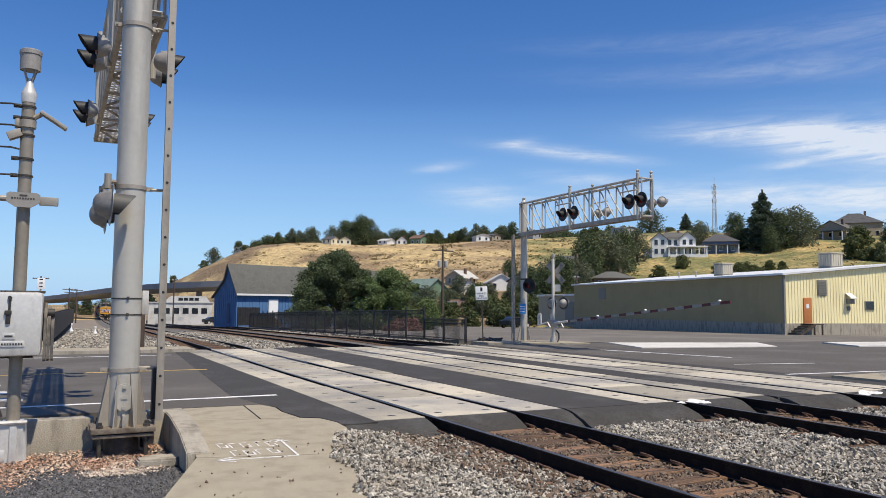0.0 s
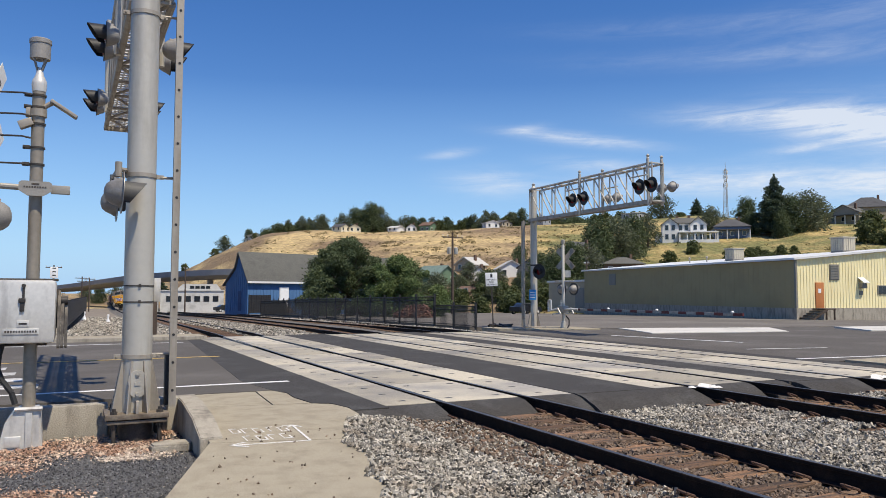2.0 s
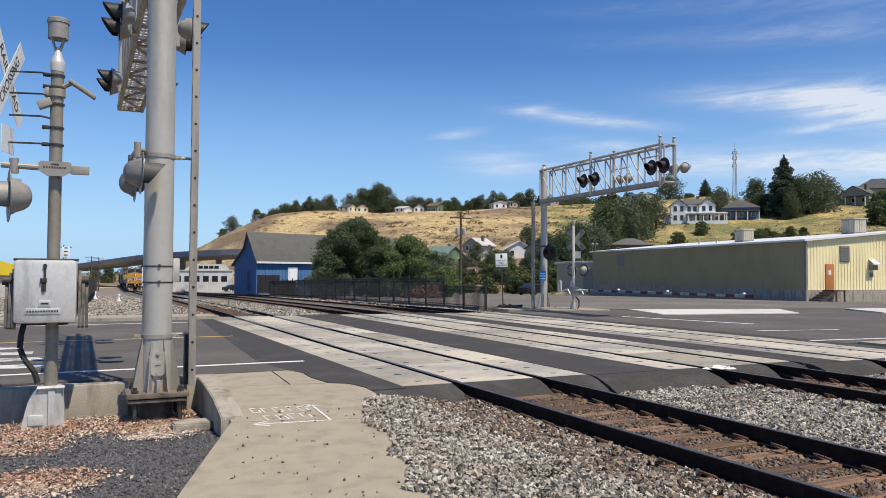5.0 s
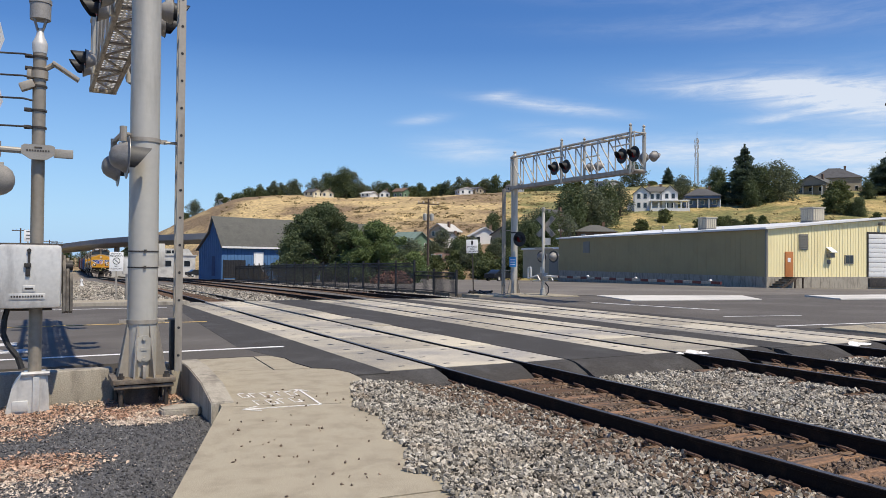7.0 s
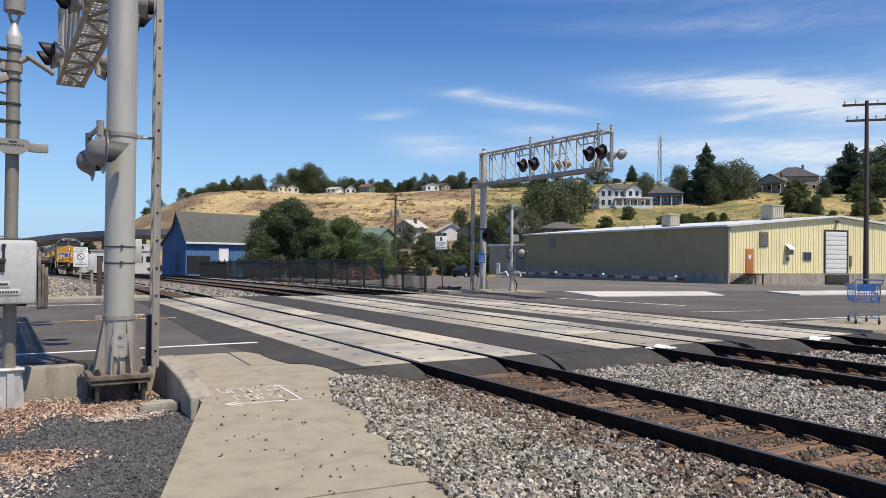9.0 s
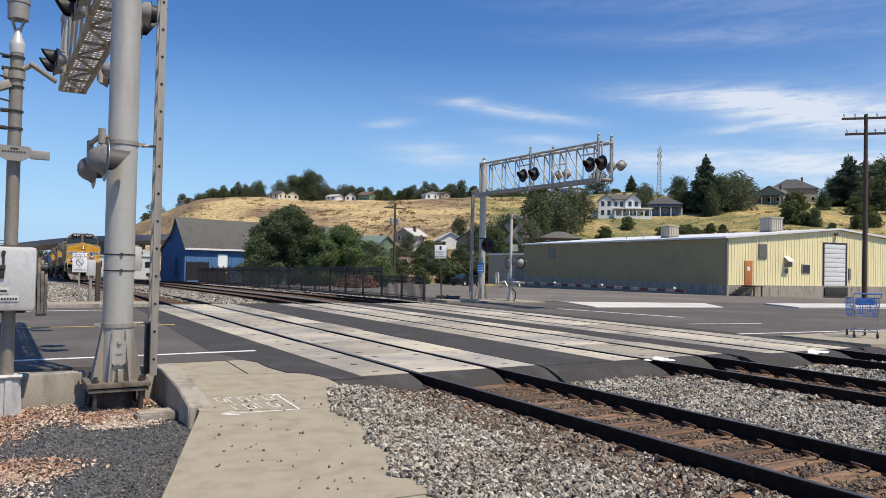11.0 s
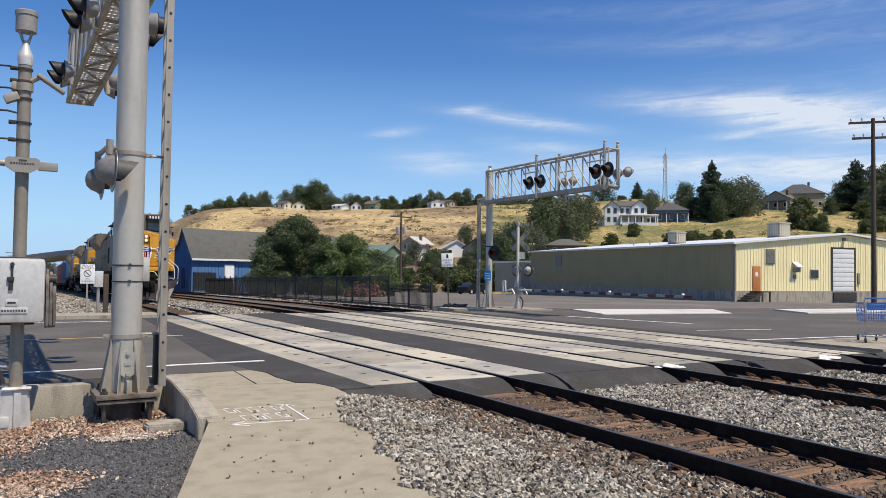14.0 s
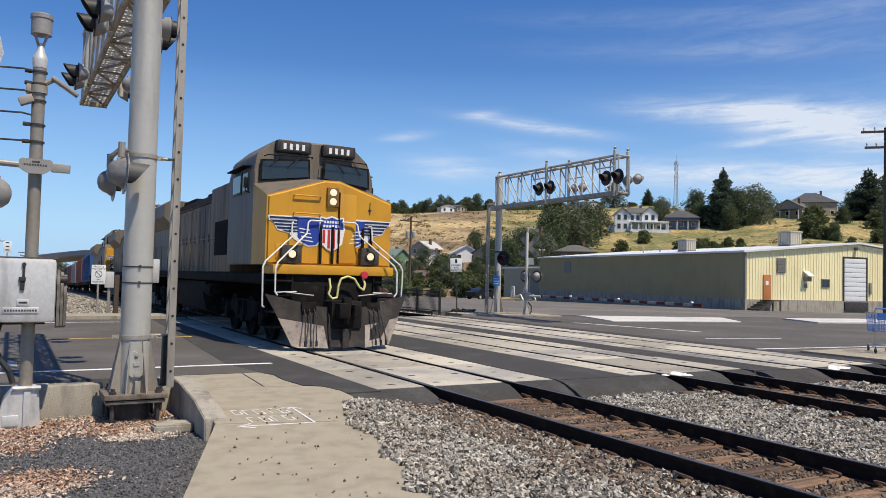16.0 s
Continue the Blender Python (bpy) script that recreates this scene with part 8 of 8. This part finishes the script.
    pts = [(-0.18, -0.66, 1.62), (-0.16, -0.72, 1.4), (-0.22, -0.72, 1.25), (-0.1, -0.74, 1.15), (0.06, -0.74, 1.18), (0.10, -0.74, 1.45), (0.18, -0.74, 1.62), (0.42, -0.74, 1.68), (0.66, -0.74, 1.62), (0.85, -0.74, 1.42), (1.0, -0.72, 1.36), (1.06, -0.7, 1.5), (1.0, -0.62, 1.68)]
    pts = [(x * 0.72 - 0.02, y + 0.3, z) for x, y, z in pts]
    rod(bm, pts, 0.026, 8)
    part("jumper_cable", bm, hose_yellow, o, "pale yellow jumper cable looped across the front")
    bm = B()
    lathe(bm, [(0, 0), (0.09, 0), (0.09, 0.06), (0, 0.07)], 12, Matrix.Translation((0.72, -0.36, 1.72)) @ Matrix.Rotation(radians(90), 4, "X"))
    part("cable_plug", bm, hose_red, o, "red cable plug")
    # underframe and long hood
    bm = B()
    box(bm, -1.5, 1.5, 0.3, 21.6, 1.45, 1.72, bevel=0.02)
    part("underframe", bm, loco_black, o, "dark side sill")
    bm = B()
    box(bm, -1.53, -1.505, 0.4, 21.5, 1.50, 1.68)
    box(bm, 1.505, 1.53, 0.4, 21.5, 1.50, 1.68)
    part("sill_stripe", bm, loco_black, o, "grimy sill stripe")
    bm = B()
    box(bm, -1.48, 1.48, 3.92, 6.6, 1.72, 4.25, bevel=0.05)
    part("equipment_cab", bm, loco_side, o, "dusty full-width equipment cabinet")
    for s in (-1, 1):
        bm = B()
        for k in range(9):
            box(bm, s * 1.475, s * 1.505, 4.3, 5.9, 2.25 + 0.1 * k, 2.3 + 0.1 * k)
        box(bm, s * 1.47, s * 1.485, 4.25, 5.95, 2.2, 3.2)
        part("louvre", bm, loco_black, o, "dark slatted intake louvre")
    bm = B()
    hp = [(-1.12, 1.72), (1.12, 1.72), (1.12, 4.0), (0.85, 4.35), (-0.85, 4.35), (-1.12, 4.0)]
    loft(bm, [[(x, y, z) for x, z in hp] for y in (6.6, 15.6)])
    part("long_hood", bm, loco_side, o, "dusty long engine hood")
    bm = B()
    rf = [(1.135, 3.97), (0.86, 4.365), (-0.86, 4.365), (-1.135, 3.97), (-1.12, 4.0), (-0.85, 4.35), (0.85, 4.35), (1.12, 4.0)]
    loft(bm, [[(x, y, z) for x, z in rf] for y in (6.62, 15.58)])
    part("hood_roof", bm, loco_black, o, "sooty dark hood roof")
    for s in (-1, 1):
        for k in range(11):
            y = 6.8 + 0.79 * k
            bm = B()
            box(bm, s * 1.12, s * 1.145, y, y + 0.72, 1.85, 3.85, bevel=0.008)
            d = part("hood_door", bm, loco_side, o, "dusty access door")
            bm = B()
            box(bm, s * 1.14, s * 1.165, y + 0.06, y + 0.1, 2.7, 2.95)
            part("handle", bm, dark_steel, d)
    bm = B()
    rp = [(-1.12, 1.72), (1.12, 1.72), (1.12, 3.5), (1.52, 3.95), (1.52, 4.45), (1.3, 4.62), (-1.3, 4.62), (-1.52, 4.45), (-1.52, 3.95), (-1.12, 3.5)]
    loft(bm, [[(x, y, z) for x, z in rp] for y in (15.6, 21.3)])
    part("radiator", bm, loco_grey, o, "flared grey radiator section")
    bm = B()
    box(bm, -0.6, 0.6, 9.0, 11.6, 4.33, 4.58, bevel=0.05)
    box(bm, -0.85, 0.85, 12.5, 15.0, 4.33, 4.5, bevel=0.05)
    part("exhaust_hatch", bm, loco_black, o, "sooty roof hatches")
    bm = B()
    tank = [(-1.35, 1.4), (1.35, 1.4), (1.45, 1.0), (1.3, 0.5), (0.9, 0.35), (-0.9, 0.35), (-1.3, 0.5), (-1.45, 1.0)]
    loft(bm, [[(x, y, z) for x, z in tank] for y in (7.6, 13.6)])
    part("fuel_tank", bm, loco_black, o, "dark fuel tank")
    bm = B()
    for s in (-1, 1):
        tube(bm, (s * 1.25, 6.6, 1.15), (s * 1.25, 7.5, 1.15), 0.2, n=12)
    loose("air_tank", bm, loco_black, o)
    for s in (-1, 1):
        bm = B()
        y = 6.8
        pts = []
        while y < 21:
            tube(bm, (s * 1.45, y, 1.72), (s * 1.45, y, 2.75), 0.018, n=6)
            y += 1.6
        rod(bm, [(s * 1.45, 6.8, 2.75), (s * 1.45, 21.0, 2.75)], 0.018, 6)
        part("side_rail", bm, loco_grey, o, "grimy walkway handrail")
    bm = B()
    rod(bm, [(-1.3, 22.3, 0.9), (1.3, 22.3, 0.9)], 0.05)
    box(bm, -1.4, 1.4, 21.6, 21.9, 0.9, 1.75, bevel=0.02)
    box(bm, -0.15, 0.15, 21.9, 22.6, 0.78, 1.02, bevel=0.03)
    part("rear_beam", bm, loco_black, o)
    wheels = bogie(o, 3.9, (-1.9, 0, 1.9), 1.9, True) + bogie(o, 17.6, (-1.9, 0, 1.9), 1.9, True)
    return o, wheels


lead, lead_wheels = locomotive()
second = copy_thing(lead, lead.matrix_basis.copy())
third = copy_thing(lead, lead.matrix_basis.copy())
tagged(lead, "dusty yellow-nosed freight locomotive leading the train, headlights lit")
tagged(second, "dusty yellow-nosed freight locomotive coupled behind the leading one")
tagged(third, "dusty yellow-nosed freight locomotive, last of three coupled")


def freight_car(colour, label, length=17.0, kind="container"):
    body_mat = mat(kind + "_paint", colour, 0.65, vary=0.15, scale=1.0, fine=30, bump=0.08, cover=0.5, streak=(1, 1, 0.25))
    o = thing("freight_car", (T1, 240, 0), label, "freight car", "freight cars of the train")
    bm = B()
    box(bm, -1.4, 1.4, 0.5, length - 0.5, 0.75, 1.15, bevel=0.03)
    box(bm, -0.15, 0.15, -0.2, length + 0.2, 0.78, 1.0)
    part("underframe", bm, loco_black, o, "dark car underframe")
    bm = B()
    box(bm, -1.42, 1.42, 1.2, length - 1.2, 1.15, 4.1, bevel=0.03)
    y = 1.4
    while y < length - 1.5:
        for s in (-1, 1):
            box(bm, s * 1.42, s * 1.47, y, y + 0.14, 1.25, 4.0)
        y += 0.36
    x = -1.3
    while x < 1.3:
        box(bm, x, x + 0.1, 1.15, 1.2, 1.25, 4.0)
        x += 0.3
    part("body", bm, body_mat, o, "corrugated painted steel body")
    bogie(o, 2.0, (-0.9, 0.9), 0.9, True)
    bogie(o, length - 2.0, (-0.9, 0.9), 0.9, True)
    return o


CAR_L = 17.0
cars = [freight_car((0.03, 0.09, 0.22), "long blue corrugated container car of the freight train", kind="blue_box"),
        freight_car((0.26, 0.06, 0.03), "long rust-red corrugated box car of the freight train", kind="red_box"),
        freight_car((0.35, 0.34, 0.32), "long grey corrugated box car of the freight train", kind="grey_box"),
        freight_car((0.22, 0.05, 0.035), "long maroon corrugated box car of the freight train", kind="maroon_box"),
        freight_car((0.03, 0.08, 0.16), "long dark blue corrugated box car of the freight train", kind="navy_box")]


# ---- ballast stones, gravel, leaves ----
def scatter(name, spots, sizes, material, seed, label, flat=0.7, kind_mesh="stone"):
    """One mesh of many small uneven stones (or leaf scraps)."""
    rng = np.random.default_rng(seed)
    n = len(spots)
    if kind_mesh == "stone":
        base = 0.72 * np.array([(-1, -1, -1), (1, -1, -1), (1, 1, -1), (-1, 1, -1), (-1, -1, 1), (1, -1, 1), (1, 1, 1), (-1, 1, 1)], float)
        tris = np.array([(0, 2, 1), (0, 3, 2), (4, 5, 6), (4, 6, 7), (0, 1, 5), (0, 5, 4), (1, 2, 6), (1, 6, 5), (2, 3, 7), (2, 7, 6), (3, 0, 4), (3, 4, 7)])
    else:
        base = np.array([(1, 0, 0.1), (0, 0.45, 0), (-1, 0, 0.12), (0, -0.45, 0)], float)
        tris = np.array([(0, 1, 2), (0, 2, 3)])
    k = len(base)
    v = np.repeat(base[None], n, 0) * rng.uniform(0.6, 1.2, (n, k, 1)) * rng.uniform(0.6, 1.4, (n, 1, 3)) + 0.14 * rng.normal(size=(n, k, 3))
    v[:, :, 2] *= flat
    q = rng.normal(size=(n, 4))
    if kind_mesh != "stone":
        q[:, 1:3] *= 0.25
    q /= np.linalg.norm(q, axis=1)[:, None]
    w, x, y, z = q.T
    R = np.stack([1 - 2 * (y * y + z * z), 2 * (x * y - z * w), 2 * (x * z + y * w), 2 * (x * y + z * w), 1 - 2 * (x * x + z * z), 2 * (y * z - x * w), 2 * (x * z - y * w), 2 * (y * z + x * w), 1 - 2 * (x * x + y * y)], 1).reshape(n, 3, 3)
    v = np.einsum("nij,nkj->nki", R, v) * np.asarray(sizes)[:, None, None] + np.asarray(spots)[:, None, :]
    f = (tris[None] + (np.arange(n) * k)[:, None, None]).reshape(-1, 3)
    me = bpy.data.meshes.new(name)
    me.vertices.add(n * k)
    me.vertices.foreach_set("co", v.ravel())
    me.loops.add(f.size)
    me.loops.foreach_set("vertex_index", f.ravel().astype(np.int32))
    me.polygons.add(len(f))
    me.polygons.foreach_set("loop_start", np.arange(0, f.size, 3, dtype=np.int32))
    me.update()
    me.validate()
    me.shade_flat()
    me.materials.append(material)
    return tagged(new(name, me), label, "", "", "stuff")


def between(lo, hi, n, rng):
    return rng.uniform(lo, hi, n)


rng = np.random.default_rng(9)


def ballast(n, x0, x1, y0, y1, top, size, keep, material, name, seed, label):
    x, y = rng.uniform(x0, x1, n), y0 + (y1 - y0) * rng.uniform(0, 1, n) ** 1.0
    z = np.array([top(a, b) for a, b in zip(x, y)]) + rng.uniform(-0.012, 0.022, n)
    ok = np.array([keep(a, b) for a, b in zip(x, y)])
    s = size * rng.uniform(0.5, 1.25, n)
    scatter(name, np.stack([x, y, z], 1)[ok], s[ok], material, seed, label)


RAILS = [tx + s * GAUGE for tx in (T1, T2, T3) for s in (-1, 1)]
NEAR_EDGE = [(2.3, -3), (2.6, 4.2), (2.82, 5.3), (2.97, 6.05), (3.22, 6.9), (3.4, 7.8), (3.47, 8.5), (3.92, 9.5), (4.3, 10.2)]


def edge_x(y):
    return float(np.interp(y, [p[1] for p in NEAR_EDGE], [p[0] for p in NEAR_EDGE]))


def bed_top(x, y):
    d = min(abs(x - r) for r in RAILS)
    heap = 0.165 * math.exp(-((x - edge_x(y)) / 0.75) ** 2) if x < 5.6 else 0.0
    return -0.158 - 0.02 * (d < 0.12) + 0.02 * noise.noise(Vector((x * 1.6, y * 1.6, 0))) + heap


def off_rail(x, y):
    return min(abs(x - r) for r in RAILS) > 0.085 and x > edge_x(y) + 0.13 * noise.noise(Vector((x * 1.7, y * 1.7, 7))) + 0.08 * noise.noise(Vector((x * 5, y * 5, 3))) - 0.02


def outside(x, y):
    if not off_rail(x, y):
        return False
    inside = any(abs(x - t) < GAUGE for t in (T1, T2))
    if inside:
        return False
    if 9.95 < x < 10.68 and on_tie(x, y) and noise.noise(Vector((x * 4, y * 4, 9))) < 0.2:
        return False
    if 5.1 < x < 5.62 and on_tie(x, y) and noise.noise(Vector((x * 4, y * 4, 6))) < 0.05:
        return False
    end = 10.0 if x < 5.6 else (9.75 if x < 9.8 else 9.4)
    return y < end - 0.35 + 0.25 * noise.noise(Vector((x * 2, y * 2, 1)))


def on_tie(x, y):
    first, gap = (9.75, 0.508) if x < 9 else (9.3, 0.53)
    return abs((first - y + gap / 2) % gap - gap / 2) < 0.125


def inside_gauge(x, y):
    return off_rail(x, y) and any(abs(x - t) < GAUGE for t in (T1, T2)) and (not on_tie(x, y) or noise.noise(Vector((x * 5, y * 5, 4))) > 0.3)


# the bed's own surface just below the stones, coloured dark for shade in gaps
bm = B()
xs_, ys_ = span(2.2, 22, 40), span(-3, 9.6, 26)
grid = [[bm.verts.new((x, y, bed_top(x, y) - 0.05 if x < 5.4 else -0.228)) for x in xs_] for y in ys_]
for a, b in zip(grid, grid[1:]):
    for i in range(len(a) - 1):
        bm.faces.new((a[i], a[i + 1], b[i + 1], b[i]))
ground_part("ballast_floor", bm, ballast_shaded_bed, "packed ballast surface between the tracks")

ballast(42000, 2.5, 5.66, 2.5, 10.2, bed_top, 0.0235, outside, stone_mat, "ballast_stones", 41, "grey angular ballast stones beside the track")
ballast(36000, 7.2, 10.7, 2.0, 10.0, bed_top, 0.025, outside, stone_mat, "ballast_stones", 42, "grey angular ballast stones between the tracks")
ballast(16000, 12.1, 20.0, 3.0, 9.8, bed_top, 0.033, outside, stone_mat, "ballast_stones", 43, "grey angular ballast stones between the tracks")
ballast(19000, 5.7, 7.2, 1.5, 9.6, lambda x, y: -0.2 + 0.02 * noise.noise(Vector((x * 3, y * 3, 2))), 0.026, inside_gauge, rusty_stone, "rusty_ballast", 44, "rust-stained small ballast between the rails")
ballast(7000, 10.65, 12.15, 2.5, 9.5, lambda x, y: -0.21, 0.028, inside_gauge, rusty_stone, "rusty_ballast", 45, "rust-stained small ballast between the rails")
ballast(3200, 4.75, 5.66, 2.5, 9.9, lambda x, y: bed_top(x, y) + 0.012, 0.027, outside, rusty_stone, "rusty_ballast", 51, "rust-stained ballast along the rail")
# beyond the street
ballast(9000, 0.4, 5.5, 30.4, 52, lambda x, y: -0.19 + drop(x, y), 0.05, lambda x, y: True, stone_mat, "ballast_stones", 46, "pale ballast beyond the street")
ballast(7000, 7.3, 10.5, 30.2, 62, lambda x, y: -0.17 + drop(x, y), 0.055, lambda x, y: True, stone_mat, "ballast_stones", 47, "pale ballast between the far tracks")
ballast(5000, 16.6, 17.9, 30.5, 75, lambda x, y: -0.15 + drop(x, y), 0.06, lambda x, y: True, stone_mat, "ballast_stones", 48, "pale ballast along the fence")
ballast(26000, -9.0, 5.4, 31.0, 90, lambda x, y: ground_z(x, y) + 0.02, 0.085, lambda x, y: True, stone_mat, "ballast_stones", 49, "grey gravel yard beyond the street")
# spilled stones on the sidewalk
x, y = rng.uniform(1.2, 3.4, 220), rng.uniform(4.4, 9.6, 220)
ok = np.array([edge_x(b) - 1.5 < a < edge_x(b) for a, b in zip(x, y)]) & (rng.uniform(0, 1, 220) < 0.55)
scatter("spilled_stones", np.stack([x, y, np.full(220, 0.008)], 1)[ok], rng.uniform(0.008, 0.017, 220)[ok], rusty_stone, 49, "few dark pebbles scattered on the sidewalk")


# dark gravel chips beside the sidewalk
def pit(x, y):
    return x < np.interp(y, (4.2, 6.6, 8.75, 11), (0.55, 1.33, 2.0, 2.0)) - 0.03


n = 26000
x, y = rng.uniform(-2.2, 2.0, n), rng.uniform(4.2, 10.6, n)
ok = np.array([pit(a, b) for a, b in zip(x, y)])
scatter("gravel_chips", np.stack([x, y, np.full(n, -0.217) + rng.uniform(-0.004, 0.006, n)], 1)[ok], rng.uniform(0.007, 0.018, n)[ok], chip_mat, 50, "dark crushed-stone chips beside the sidewalk")


def litter(cx, cy, rx, ry, n, material, name, seed, size=0.022):
    a, r = rng.uniform(0, 2 * math.pi, n), np.sqrt(rng.uniform(0, 1, n)) * (1 + 0.2 * rng.normal(size=n))
    x, y = cx + rx * r * np.cos(a), cy + ry * r * np.sin(a)
    ok = np.array([p < np.interp(q, (4.2, 6.6, 8.75, 11), (0.55, 1.33, 2.0, 1.9)) and q < 10.93 for p, q in zip(x, y)])
    scatter(name, np.stack([x, y, np.full(n, -0.205) + rng.uniform(0, 0.02, n)], 1)[ok], (size * rng.uniform(0.5, 1.4, n))[ok], material, seed, "drift of dry russet leaves and wood chips", 0.5, "leaf")


litter(0.55, 10.3, 1.3, 0.55, 5200, leaf_litter, "leaf_drift", 61)
litter(-0.3, 9.5, 0.7, 0.6, 3000, leaf_litter, "leaf_drift", 62)
litter(1.35, 9.75, 0.55, 0.3, 1500, leaf_litter, "leaf_drift", 63)
litter(1.3, 9.35, 0.40, 0.22, 1400, litter_pale, "pale_litter", 64, 0.018)
litter(0.15, 7.75, 0.55, 0.45, 2400, leaf_litter, "leaf_drift", 65)
litter(-0.1, 7.0, 0.5, 0.6, 1300, litter_pale, "pale_litter", 66, 0.018)
litter(1.75, 10.75, 0.2, 0.15, 500, leaf_litter, "leaf_drift", 67)
x, y = rng.uniform(-2.0, 1.9, 1800), rng.uniform(4.4, 10.3, 1800)
ok = np.array([pit(a, b) for a, b in zip(x, y)])
scatter("pale_chips", np.stack([x, y, np.full(1800, -0.208)], 1)[ok], rng.uniform(0.005, 0.013, 1800)[ok], litter_pale, 68, "pale flecks among the dark gravel", 0.5, "leaf")


# ---- motion ----
SPEED = 14.45


def nose_y(t):
    """Where the leading nose stands along the track; it keeps one speed."""
    return 17.1 + SPEED * (16.0 - t)


def on_track(y, length):
    a = Vector((track_x(T1, y + 0.18 * length) + 0.14, y + 0.18 * length, track_z(y + 0.18 * length)))
    b = Vector((track_x(T1, y + 0.8 * length) + 0.14, y + 0.8 * length, track_z(y + 0.8 * length)))
    d = (b - a).normalized()
    base = a - d * 0.18 * length
    return pose(base.x, base.y, base.z, math.degrees(math.asin(d.z)), 0, math.degrees(math.atan2(-d.x, d.y)))


def motions():
    # the far gate comes down in the first second and a half
    rows = [(t, pose(0, 0, 0.92, -a)) for t, a in ((0.0, 5.4), (0.2, 4.8), (0.4, 3.9), (0.6, 3.1), (0.8, 2.2), (1.0, 1.4), (1.2, 0.6), (1.4, 0.15), (1.6, 0.0), (16.0, 0.0))]
    walk(gate_arm, rows)
    # the train rolls towards the crossing
    offset = 0.0
    for car, length in [(lead, 22.3), (second, 22.3), (third, 22.3)] + [(c, CAR_L + 0.6) for c in cars]:
        walk(car, [(t * 0.5, on_track(nose_y(t * 0.5) + offset, length)) for t in range(33)])
        offset += length
    # its leading wheels turn
    step = 1 / FPS
    for w in lead_wheels:
        y = w.matrix_basis.translation.y
        walk(w, [(k * step, pose(0, y, 0.53, math.degrees(SPEED * k * step / 0.53) % 360)) for k in range(int(16 * FPS) + 1)])


motions()
